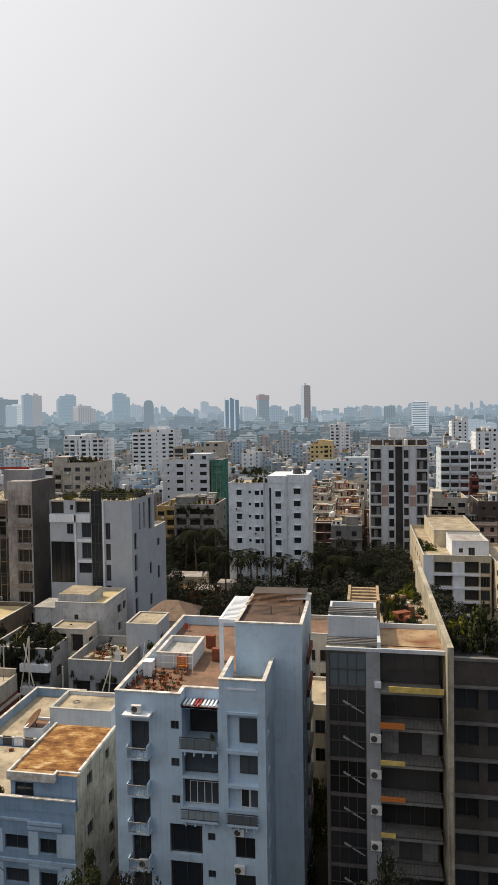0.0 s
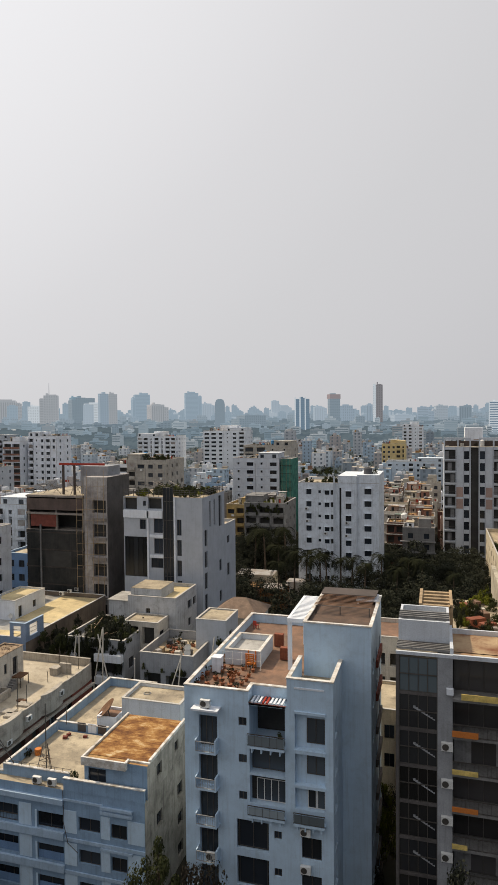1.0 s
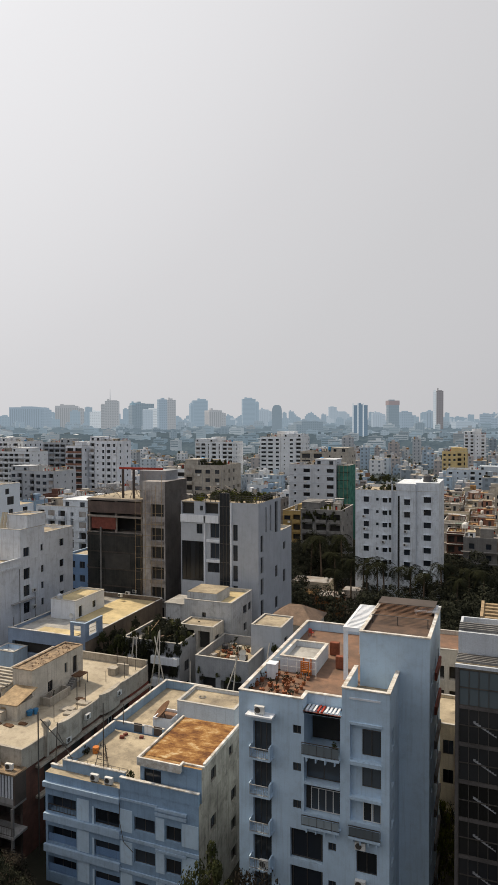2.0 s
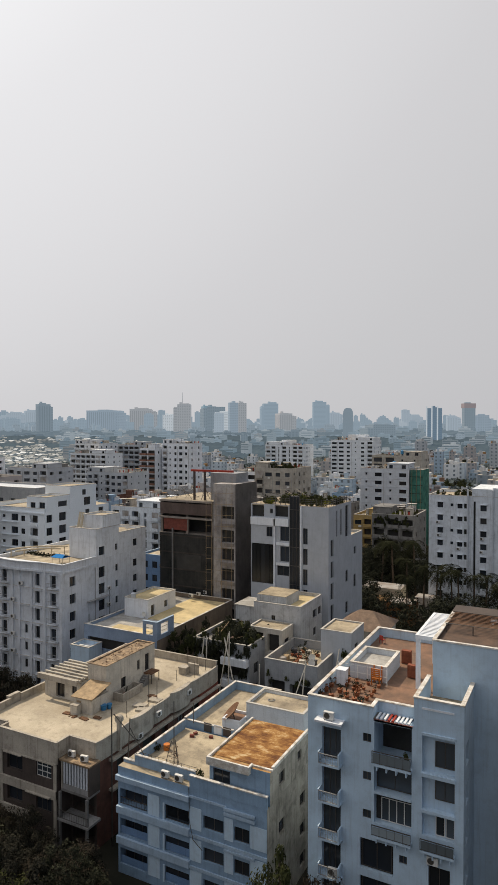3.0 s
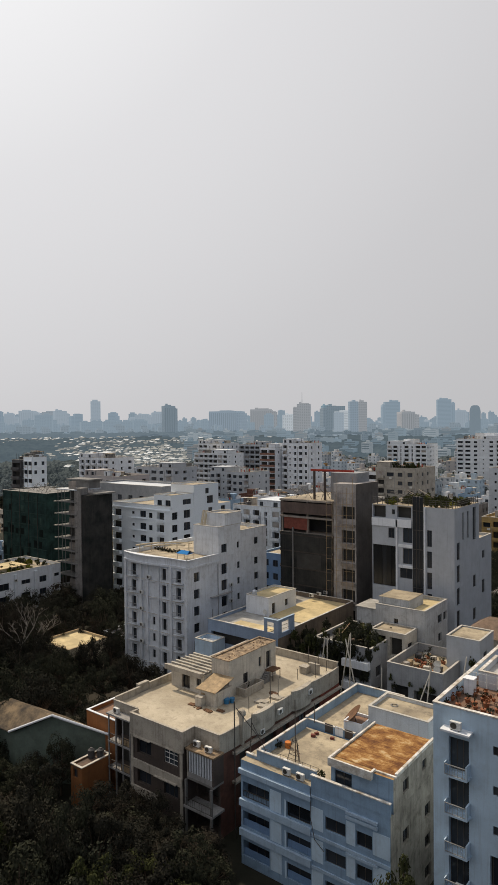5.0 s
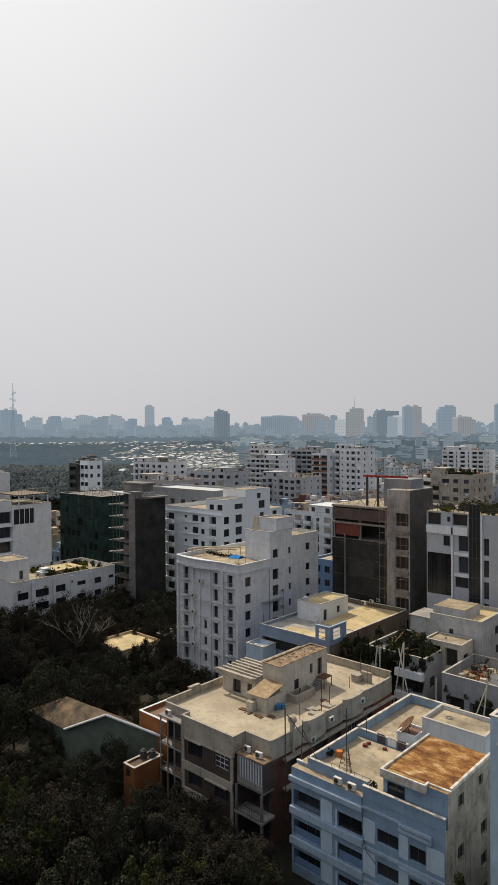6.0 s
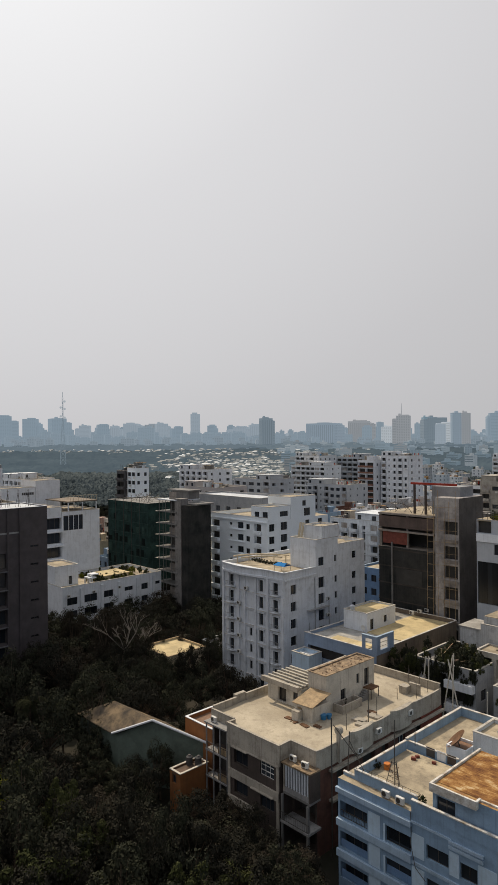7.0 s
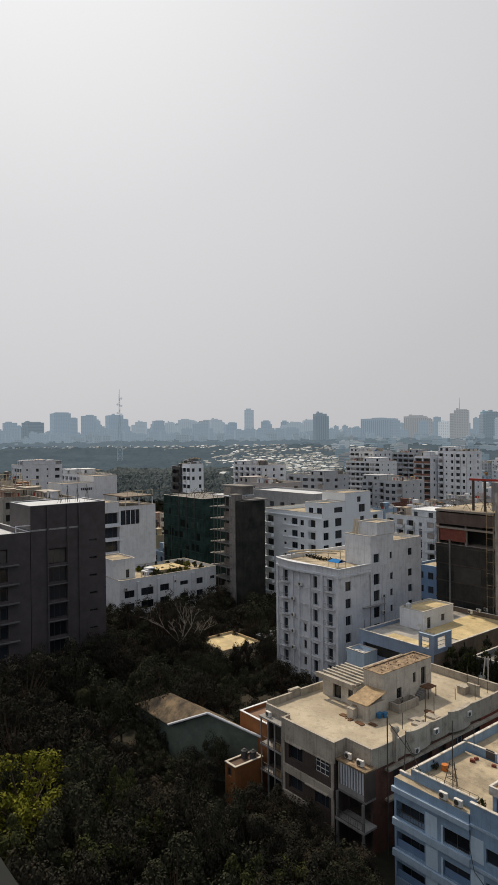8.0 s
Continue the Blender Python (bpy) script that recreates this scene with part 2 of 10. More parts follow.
def rust_mat(name):
    """Old galvanised sheet: pale cream where the coating holds, ragged patches and thin lines of rust along the ribs."""
    m = bpy.data.materials.new(name)
    m.use_nodes = True
    n, l = m.node_tree.nodes, m.node_tree.links
    b = n["Principled BSDF"]
    b.inputs["Roughness"].default_value, b.inputs["Specular IOR Level"].default_value = 0.8, 0.3
    tc = n.new("ShaderNodeTexCoord")
    fields = []
    for stretch, scale, detail in (((0.8, 1.1, 1.0), 0.75, 9), ((0.6, 10.0, 1.0), 1.2, 5)):
        mp, tx = n.new("ShaderNodeMapping"), n.new("ShaderNodeTexNoise")
        mp.inputs["Scale"].default_value = stretch
        tx.inputs["Scale"].default_value, tx.inputs["Detail"].default_value, tx.inputs["Roughness"].default_value = scale, detail, 0.68
        l.new(tc.outputs["Object"], mp.inputs["Vector"])
        l.new(mp.outputs["Vector"], tx.inputs["Vector"])
        fields.append(tx)
    add = n.new("ShaderNodeMath")
    add.operation = "MULTIPLY_ADD"
    add.inputs[1].default_value = 0.45
    l.new(fields[1].outputs["Fac"], add.inputs[0])
    l.new(fields[0].outputs["Fac"], add.inputs[2])
    ramp = n.new("ShaderNodeValToRGB")
    ramp.color_ramp.elements[0].position, ramp.color_ramp.elements[0].color = 0.56, (0.58, 0.45, 0.27, 1)
    ramp.color_ramp.elements[1].position, ramp.color_ramp.elements[1].color = 0.86, (0.13, 0.05, 0.018, 1)
    for pos, c in ((0.64, (0.43, 0.245, 0.085)), (0.73, (0.28, 0.13, 0.038))):
        ramp.color_ramp.elements.new(pos).color = (*c, 1)
    l.new(add.outputs[0], ramp.inputs["Fac"])
    l.new(ramp.outputs["Color"], b.inputs["Base Color"])
    return m


M_GROUND = paint("bare_earth", (0.036, 0.031, 0.024), scale=0.05, vary=0.5, second=(0.015, 0.018, 0.012), fine=1.5, spec=0.1)

M_RUSTSHEET = rust_mat("flaking_rusty_sheet")
M_DIRTYCOPING = paint("stained_white_coping", (0.70, 0.70, 0.69), scale=1.1, vary=0.35, second=(0.45, 0.40, 0.33), dirt=0.8, stain=(0.24, 0.185, 0.12))
M_GREYWHITE = paint("grey_stained_white_plaster", (0.50, 0.515, 0.535), streak=0.7, stain=(0.16, 0.155, 0.145), vary=0.2, dirt=0.5)
M_TANWALL = paint("tan_damp_plaster", (0.21, 0.165, 0.125), streak=0.6, stain=(0.08, 0.065, 0.05), vary=0.3, dirt=0.4)
M_DUSTROOF = paint("dusty_grey_terrace", (0.42, 0.41, 0.39), scale=0.4, vary=0.3, second=(0.26, 0.25, 0.23), dirt=0.6, stain=(0.15, 0.14, 0.125))
M_SWING = paint("orange_paint", (0.62, 0.20, 0.04), vary=0.25)
M_REDWOOD = paint("red_brown_wood", (0.26, 0.08, 0.04), scale=2.0, vary=0.35)
M_YBOX = paint("yellow_tarpaulin", (0.70, 0.52, 0.16), scale=1.5, vary=0.35)
M_LIGHTBLUE = paint("light_blue_plaster", (0.38, 0.50, 0.64), streak=0.4, stain=(0.16, 0.20, 0.25), vary=0.15, dirt=0.3, grain=0.25)
M_RUSTDARK = paint("dark_rust", (0.16, 0.08, 0.04), scale=2.0, vary=0.4)
M_PALEROOF = paint("pale_lime_terrace", (0.49, 0.43, 0.33), scale=0.22, vary=0.25, second=(0.34, 0.29, 0.215), bump=0.3, dirt=0.55, stain=(0.18, 0.15, 0.115))
M_RUSTROOF = paint("mossy_cement_roof", (0.36, 0.26, 0.16), scale=1.1, vary=0.4, second=(0.11, 0.075, 0.05), bump=0.6, dirt=0.8, stain=(0.055, 0.045, 0.035))
M_TUB = paint("blue_plastic", (0.04, 0.20, 0.42), rough=0.4, vary=0.1, bump=0)
M_SLATEBLUE = paint("slate_blue_plaster", (0.26, 0.34, 0.47), streak=0.2, vary=0.2)
M_TILE = paint("brown_roof_tile", (0.20, 0.135, 0.095), scale=1.5, vary=0.35, bump=0.5, dirt=0.5, stain=(0.08, 0.06, 0.05))
M_GREYMETAL = paint("grey_painted_steel", (0.35, 0.35, 0.35), rough=0.5, vary=0.2)
M_TARP = paint("blue_tarpaulin", (0.03, 0.20, 0.52), rough=0.9, vary=0.2, bump=0, spec=0.1)
M_CLAD = paint("charcoal_cladding", (0.088, 0.076, 0.080), scale=0.5, vary=0.25, rough=0.6, dirt=0.3, stain=(0.05, 0.045, 0.046), grain=0.25)
M_STEELGLASS = pane_mat("grey_curtain_glass", (0.016, 0.018, 0.021), 0.2)
M_PINKBAND = paint("dusty_pink_plaster", (0.42, 0.30, 0.26), streak=0.2, vary=0.2)
M_PALEGLASS = pane_mat("pale_curtained_glass", (0.045, 0.055, 0.066), 0.12)
M_RAILGLASS = pane_mat("grey_rail_glass", (0.16, 0.19, 0.21), 0.2)
# middle-distance set: haze put into the base colours by paling them
H_WHITE = paint("midhaze_white", (0.80, 0.83, 0.87), vary=0.1, bump=0, streak=0.3, stain=(0.4, 0.42, 0.45), dirt=0.2)
H_GREY = paint("midhaze_grey", (0.50, 0.53, 0.57), vary=0.12, bump=0, streak=0.3, stain=(0.26, 0.28, 0.30), dirt=0.3)
H_BLUE = paint("midhaze_blue", (0.42, 0.54, 0.66), vary=0.12, bump=0, streak=0.3, stain=(0.26, 0.28, 0.30), dirt=0.3)
H_BROWN = paint("midhaze_brown", (0.47, 0.44, 0.44), vary=0.12, bump=0, streak=0.3, stain=(0.26, 0.28, 0.30), dirt=0.3)
H_DARK = paint("midhaze_slate", (0.30, 0.36, 0.42), vary=0.12, bump=0, streak=0.3, stain=(0.26, 0.28, 0.30), dirt=0.3)
H_PALE = paint("midhaze_pale_blue", (0.60, 0.67, 0.74), vary=0.08, bump=0, streak=0.3, stain=(0.26, 0.28, 0.30), dirt=0.3)
H_YELLOW = paint("midhaze_yellow", (0.66, 0.52, 0.26), vary=0.15, bump=0, streak=0.3, stain=(0.36, 0.28, 0.16), dirt=0.3)
H_WIN = paint("midhaze_window", (0.20, 0.24, 0.28), vary=0.1, bump=0, rough=0.4)
H_ROOF = paint("midhaze_roof", (0.50, 0.45, 0.37), vary=0.35, bump=0, dirt=0.5, stain=(0.20, 0.18, 0.16))
H_TINROOF = paint("midhaze_tin", (0.74, 0.76, 0.78), vary=0.3, bump=0, scale=0.05)
M_PINK = paint("faded_pink_plaster", (0.52, 0.36, 0.29), streak=0.3, vary=0.25)
M_TEAL = paint("teal_plaster", (0.20, 0.42, 0.46), streak=0.3, vary=0.2)

# far backdrop: towers and woods more than a kilometre off, haze painted in as pale colour and glow
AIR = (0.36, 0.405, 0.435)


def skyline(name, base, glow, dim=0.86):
    """A wall paint and its slightly darker glazing, for one colour of far tower, with haze painted in as glow."""
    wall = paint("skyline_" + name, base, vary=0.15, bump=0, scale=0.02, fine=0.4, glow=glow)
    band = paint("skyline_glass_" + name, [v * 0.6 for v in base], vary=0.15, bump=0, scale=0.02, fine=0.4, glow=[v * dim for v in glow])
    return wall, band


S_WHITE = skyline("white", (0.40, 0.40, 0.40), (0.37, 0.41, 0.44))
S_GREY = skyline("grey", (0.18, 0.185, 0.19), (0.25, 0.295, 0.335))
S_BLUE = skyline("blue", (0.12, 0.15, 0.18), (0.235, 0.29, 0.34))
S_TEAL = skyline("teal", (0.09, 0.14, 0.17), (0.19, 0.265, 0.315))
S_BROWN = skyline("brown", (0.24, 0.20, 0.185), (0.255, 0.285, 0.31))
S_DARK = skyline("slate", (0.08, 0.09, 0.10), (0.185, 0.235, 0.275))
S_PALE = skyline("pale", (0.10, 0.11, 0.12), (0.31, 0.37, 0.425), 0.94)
# hut colours carry painted haze too, as a weak glow
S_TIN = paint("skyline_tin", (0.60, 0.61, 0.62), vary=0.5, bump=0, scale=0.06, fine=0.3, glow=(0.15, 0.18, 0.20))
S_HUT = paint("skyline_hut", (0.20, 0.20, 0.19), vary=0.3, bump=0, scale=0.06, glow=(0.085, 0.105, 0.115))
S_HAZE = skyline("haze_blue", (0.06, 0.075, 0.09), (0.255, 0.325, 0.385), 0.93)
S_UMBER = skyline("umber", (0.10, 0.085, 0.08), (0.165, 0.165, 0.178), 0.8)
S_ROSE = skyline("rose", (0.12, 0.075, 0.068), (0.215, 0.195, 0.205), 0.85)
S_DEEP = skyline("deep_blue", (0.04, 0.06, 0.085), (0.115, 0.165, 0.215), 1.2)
# low town in four steps of painted haze, paler with distance
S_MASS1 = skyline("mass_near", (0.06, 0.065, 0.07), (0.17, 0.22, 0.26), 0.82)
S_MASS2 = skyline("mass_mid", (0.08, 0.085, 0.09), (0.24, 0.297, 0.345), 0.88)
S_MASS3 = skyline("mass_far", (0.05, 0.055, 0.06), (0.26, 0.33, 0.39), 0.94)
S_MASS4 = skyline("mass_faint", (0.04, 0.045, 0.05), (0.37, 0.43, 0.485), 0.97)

# ---- building kit ----


class Geo:
    """Gathers boxes, quads and pierced walls into one mesh."""

    def __init__(self):
        self.v, self.f, self.m = [], [], []

    def quad(self, a, b, c, d, m=0):
        k = len(self.v)
        self.v += [a, b, c, d]
        self.f.append((k, k + 1, k + 2, k + 3))
        self.m.append(m)

    def poly(self, pts, m=0):
        k = len(self.v)
        self.v += list(pts)
        self.f.append(tuple(range(k, k + len(pts))))
        self.m.append(m)

    def box(self, x0, x1, y0, y1, z0, z1, m=0):
        k = len(self.v)
        self.v += [(x0, y0, z0), (x1, y0, z0), (x1, y1, z0), (x0, y1, z0), (x0, y0, z1), (x1, y0, z1), (x1, y1, z1), (x0, y1, z1)]
        for f in ((0, 3, 2, 1), (4, 5, 6, 7), (0, 1, 5, 4), (1, 2, 6, 5), (2, 3, 7, 6), (3, 0, 4, 7)):
            self.f.append(tuple(k + i for i in f))
            self.m.append(m)

    def prism(self, pts, z0, z1, m=0):
        """An upright prism over a plan outline, given anticlockwise."""
        n = len(pts)
        k = len(self.v)
        self.v += [(x, y, z0) for x, y in pts] + [(x, y, z1) for x, y in pts]
        self.f.append(tuple(k + i for i in reversed(range(n))))
        self.f.append(tuple(k + n + i for i in range(n)))
        for i in range(n):
            j = (i + 1) % n
            self.f.append((k + i, k + j, k + n + j, k + n + i))
        self.m += [m] * (n + 2)

    def rod(self, a, b, r=0.03, m=0, n=5, r2=None):
        a, b = Vector(a), Vector(b)
        d = (b - a).normalized()
        u = d.orthogonal().normalized()
        w = d.cross(u)
        k = len(self.v)
        r2 = r if r2 is None else r2
        for p, q in ((a, r), (b, r2)):
            for i in range(n):
                t = 2 * math.pi * i / n
                self.v.append(tuple(p + (u * math.cos(t) + w * math.sin(t)) * q))
        for i in range(n):
            j = (i + 1) % n
            self.f.append((k + i, k + j, k + n + j, k + n + i))
        self.f.append(tuple(k + i for i in reversed(range(n))))
        self.f.append(tuple(k + n + i for i in range(n)))
        self.m += [m] * (n + 2)

    def wall(self, face, w, d, a0, a1, z0, z1, holes=(), m=0, off=0.0):
        """A wall of a box w x d: face s (y=0), n (y=d), e (x=w) or w (x=0), pierced by holes (a0, a1, z0, z1, depth, back material or None)."""
        def at(a, z, dep):
            dep += off
            return {"s": (a, dep, z), "n": (a, d - dep, z), "e": (w - dep, a, z), "w": (dep, a, z)}[face]
        flip = face in "nw"

        def q(p0, p1, p2, p3, mm):
            self.quad(*((p0, p1, p2, p3) if not flip else (p3, p2, p1, p0)), mm)
        us = sorted({a0, a1, *[h[0] for h in holes], *[h[1] for h in holes]})
        zs = sorted({z0, z1, *[h[2] for h in holes], *[h[3] for h in holes]})
        for i in range(len(us) - 1):
            run = None
            for j in range(len(zs) - 1):
                cu, cz = (us[i] + us[i + 1]) / 2, (zs[j] + zs[j + 1]) / 2
                inside = any(h[0] < cu < h[1] and h[2] < cz < h[3] for h in holes)
                if not inside and run is None:
                    run = zs[j]
                if run is not None and (inside or j == len(zs) - 2):
                    top = zs[j] if inside else zs[j + 1]
                    q(at(us[i], run, 0), at(us[i + 1], run, 0), at(us[i + 1], top, 0), at(us[i], top, 0), m)
                    run = None
        for h in holes:
            b0, b1, c0, c1, dep, back = h[:6]
            q(at(b0, c0, 0), at(b1, c0, 0), at(b1, c0, dep), at(b0, c0, dep), m)
            q(at(b0, c1, dep), at(b1, c1, dep), at(b1, c1, 0), at(b0, c1, 0), m)
            q(at(b0, c0, 0), at(b0, c0, dep), at(b0, c1, dep), at(b0, c1, 0), m)
            q(at(b1, c0, dep), at(b1, c0, 0), at(b1, c1, 0), at(b1, c1, dep), m)
            if back is not None:
                q(at(b0, c0, dep), at(b1, c0, dep), at(b1, c1, dep), at(b0, c1, dep), back)

    def mesh(self, name, mats):
        me = bpy.data.meshes.new(name)
        if len(self.v) < 4000:
            at, keep, index = {}, [], []
            for p in self.v:
                q = (round(p[0], 4), round(p[1], 4), round(p[2], 4))
                if q not in at:
                    at[q] = len(keep)
                    keep.append(p)
                index.append(at[q])
            faces = [tuple(index[i] for i in f) for f in self.f]
            me.from_pydata(keep, [], faces)
        else:
            me.from_pydata(self.v, [], self.f)
        for mt in mats:
            me.materials.append(mt)
        if len(mats) > 1:
            me.polygons.foreach_set("material_index", self.m)
        me.update()
        return me


def part(name, geo, mats, parent=None, label=""):
    """Links geometry as one mesh object under a thing or a part."""
    mats = mats if isinstance(mats, (list, tuple)) else [mats]
    data = geo.mesh(name, mats) if isinstance(geo, Geo) else geo
    ob = new(name, data)
    ob.parent = parent
    if label:
        ob["label"] = label
    return ob


def thing(name, x, y, z, label, category, rz=0.0, group="", kind=""):
    ob = new(name)
    ob.empty_display_size = 0.5
    ob.matrix_basis = pose(x, y, z, 0, 0, rz)
    return tagged(ob, label, category, group, kind)


WINDOW_CACHE = {}
FRAME_MATS = {"white": M_PALEMETAL, "dark": M_METAL}


def window_mesh(w, h, bars, frame_kind, glass, hood, sill):
    key = (round(w, 2), round(h, 2), bars, frame_kind, glass.name, hood, sill)
    if key not in WINDOW_CACHE:
        g = Geo()
        t = 0.06
        cuts = [t / 2 + (w - t) * i / bars for i in range(bars + 1)]
        g.wall("s", w, 1, 0, w, 0, h, [(cuts[i] + t / 2, cuts[i + 1] - t / 2, t, h - t, 0.07, None) for i in range(bars)], off=-0.03)
        if hood:
            g.box(-0.2, w + 0.2, -0.65, -0.01, h + 0.06, h + 0.14)
        if sill:
            g.box(-0.08, w + 0.08, -0.28, -0.01, -0.1, -0.02)
        p = Geo()
        p.box(t, w - t, 0.0, 0.012, t, h - t)
        WINDOW_CACHE[key] = (g.mesh("window", [FRAME_MATS[frame_kind]]), p.mesh("pane", [glass]))
    return WINDOW_CACHE[key]


SIMPLE_CACHE = {}


def put_window(parent, face, w, d, a0, a1, z0, z1, dep, bars=2, frame_kind="dark", glass=None, hood=False, sill=False, simple=False):
    if simple:
        key = (round(a1 - a0, 2), round(z1 - z0, 2))
        if key not in SIMPLE_CACHE:
            q = Geo()
            q.box(0, key[0], 0, 0.05, 0, key[1])
            SIMPLE_CACHE[key] = q.mesh("window", [M_GLASS])
        ob = new("window", SIMPLE_CACHE[key])
        ob.parent = parent
        ob.matrix_basis = {"s": pose(a0, dep, z0), "n": pose(a1, d - dep, z0, 0, 0, 180), "e": pose(w - dep, a0, z0, 0, 0, 90), "w": pose(dep, a1, z0, 0, 0, -90)}[face]
        return ob
    fm, pm = window_mesh(a1 - a0, z1 - z0, bars, frame_kind, glass or M_GLASS, hood, sill)
    m = {"s": pose(a0, dep, z0), "n": pose(a1, d - dep, z0, 0, 0, 180), "e": pose(w - dep, a0, z0, 0, 0, 90), "w": pose(dep, a1, z0, 0, 0, -90)}[face]
    ob = new("window", fm)
    ob.parent, ob.matrix_basis = parent, m
    pn = new("pane", pm)
    pn.parent = ob
    return ob


def ring(g, x0, x1, y0, y1, t, z0, z1, m=0):
    """A closed rectangular upstand."""
    o = [(x0, y0), (x1, y0), (x1, y1), (x0, y1)]
    i = [(x0 + t, y0 + t), (x1 - t, y0 + t), (x1 - t, y1 - t), (x0 + t, y1 - t)]
    for k in range(4):
        j = (k + 1) % 4
        g.quad((*o[k], z0), (*o[j], z0), (*o[j], z1), (*o[k], z1), m)
        g.quad((*i[j], z0), (*i[k], z0), (*i[k], z1), (*i[j], z1), m)
        g.quad((*o[k], z1), (*o[j], z1), (*i[j], z1), (*i[k], z1), m)
        g.quad((*o[j], z0), (*o[k], z0), (*i[k], z0), (*i[j], z0), m)


def parapet(g, w, d, z, h=1.0, t=0.2, sides="snew", m=0, x0=0.0, y0=0.0):
    if set(sides) == set("snew"):
        ring(g, x0, x0 + w, y0, y0 + d, t, z, z + h, m)
        return
    if "s" in sides:
        g.box(x0, x0 + w, y0, y0 + t, z, z + h, m)
    if "n" in sides:
        g.box(x0, x0 + w, y0 + d - t, y0 + d, z, z + h, m)
    if "w" in sides:
        g.box(x0, x0 + t, y0 + t, y0 + d - t, z, z + h, m)
    if "e" in sides:
        g.box(x0 + w - t, x0 + w, y0 + t, y0 + d - t, z, z + h, m)


FOOT = []  # plan boxes already built over


def house(name, x0, x1, y0, y1, h, label, wall_mat, roof_mat, holes=None, para=1.0, rz=0.0, windows=True, sides="snew", z0=0.0, trim=None, bars=2, frame_kind="dark", hood=False, sill=False, glass=None, category="building", simple=False, east=None):
    """A block with pierced walls, a roof slab, a parapet with its coping, and a window in each window opening. holes: per face, rows of (a0, a1, z0, z1, depth, kind)."""
    w, d = x1 - x0, y1 - y0
    if z0 == 0:
        FOOT.append((x0 - 1, x1 + 1, y0 - 1, y1 + 1))
    ob = thing(name, x0, y0, z0, label, category, rz)
    g = Geo()
    holes = holes or {}
    for face in "snew":
        # k and v openings are backed with the painted room shade
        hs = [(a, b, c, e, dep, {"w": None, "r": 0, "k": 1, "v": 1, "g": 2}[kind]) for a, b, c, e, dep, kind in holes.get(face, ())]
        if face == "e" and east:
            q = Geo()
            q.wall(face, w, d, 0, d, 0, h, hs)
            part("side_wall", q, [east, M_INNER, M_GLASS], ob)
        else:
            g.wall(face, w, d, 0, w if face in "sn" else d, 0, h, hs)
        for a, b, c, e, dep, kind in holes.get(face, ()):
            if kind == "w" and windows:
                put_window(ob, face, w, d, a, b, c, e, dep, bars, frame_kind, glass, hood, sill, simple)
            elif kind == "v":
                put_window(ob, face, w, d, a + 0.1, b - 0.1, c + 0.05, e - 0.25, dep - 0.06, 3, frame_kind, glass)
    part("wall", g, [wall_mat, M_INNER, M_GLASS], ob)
    r = Geo()
    r.box(0.01, w - 0.01, 0.01, d - 0.01, h - 0.28, h)
    part("roof", r, roof_mat, ob)
    if para > 0:
        p = Geo()
        parapet(p, w, d, h, para, 0.2, sides)
        part("parapet", p, wall_mat, ob)
        c = Geo()
        if set(sides) == set("snew"):
            ring(c, -0.05, w + 0.05, -0.05, d + 0.05, 0.3, h + para, h + para + 0.08)
        for s in sides if len(sides) < 4 else "":
            if s in "sn":
                yy = -0.05 if s == "s" else d - 0.25
                c.box(-0.05, w + 0.05, yy, yy + 0.3, h + para, h + para + 0.08)
            else:
                xx = -0.05 if s == "w" else w - 0.25
                c.box(xx, xx + 0.3, 0.26, d - 0.26, h + para, h + para + 0.08)
        part("coping", c, trim or M_COPING, ob)
    return ob


def rows(a_list, width, z_first, count, pitch, height, depth=0.18, kind="w"):
    """Windows of one width at each a, one above another."""
    return [(a, a + width, z_first + i * pitch, z_first + i * pitch + height, depth, kind) for i in range(count) for a in a_list]


# ---- ground ----
g = Geo()
g.quad((-4600, -4600, 0), (4600, -4600, 0), (4600, 4600, 0), (-4600, 4600, 0))
ground = tagged(part("ground", g, M_GROUND), "bare dusty earth between the blocks", "ground", kind="structure")


M_BRICKOLD = paint("sooty_brick_wall", (0.14, 0.062, 0.045), scale=0.8, vary=0.4, streak=0.5, stain=(0.04, 0.03, 0.027), dirt=0.4)
M_PATCHED = paint("patched_sheet", (0.060, 0.052, 0.045), scale=0.5, vary=0.3, second=(0.26, 0.195, 0.125), bump=0.3, dirt=0.9, stain=(0.055, 0.047, 0.04), spec=0.1)
M_DUSK = paint("dark_brown_plaster", (0.10, 0.086, 0.078), vary=0.35, streak=0.5, stain=(0.045, 0.04, 0.035), dirt=0.4)
M_TANWOOD = paint("tan_weathered_wood", (0.40, 0.29, 0.17), scale=1.5, vary=0.4, streak=0.4, stain=(0.12, 0.08, 0.05))
M_BROWNROOF = paint("dark_brown_terrace", (0.13, 0.08, 0.055), scale=0.6, vary=0.4, second=(0.07, 0.047, 0.036), dirt=0.55, stain=(0.045, 0.034, 0.027))
M_LITTER = paint("leaf_strewn_roof", (0.48, 0.37, 0.22), scale=0.45, vary=0.3, second=(0.17, 0.065, 0.028), dirt=0.9, stain=(0.15, 0.06, 0.028), bump=0.5)
M_STONE = paint("worn_grey_render", (0.32, 0.315, 0.315), streak=0.6, stain=(0.10, 0.096, 0.09), vary=0.25, dirt=0.5)
M_AGED = paint("aged_cream_plaster", (0.45, 0.41, 0.35), streak=0.6, stain=(0.12, 0.10, 0.08), vary=0.22, dirt=0.55)
M_COPING = paint("worn_coping_cement", (0.58, 0.56, 0.52), scale=0.9, vary=0.4, second=(0.32, 0.30, 0.27), dirt=0.7, stain=(0.17, 0.155, 0.135))
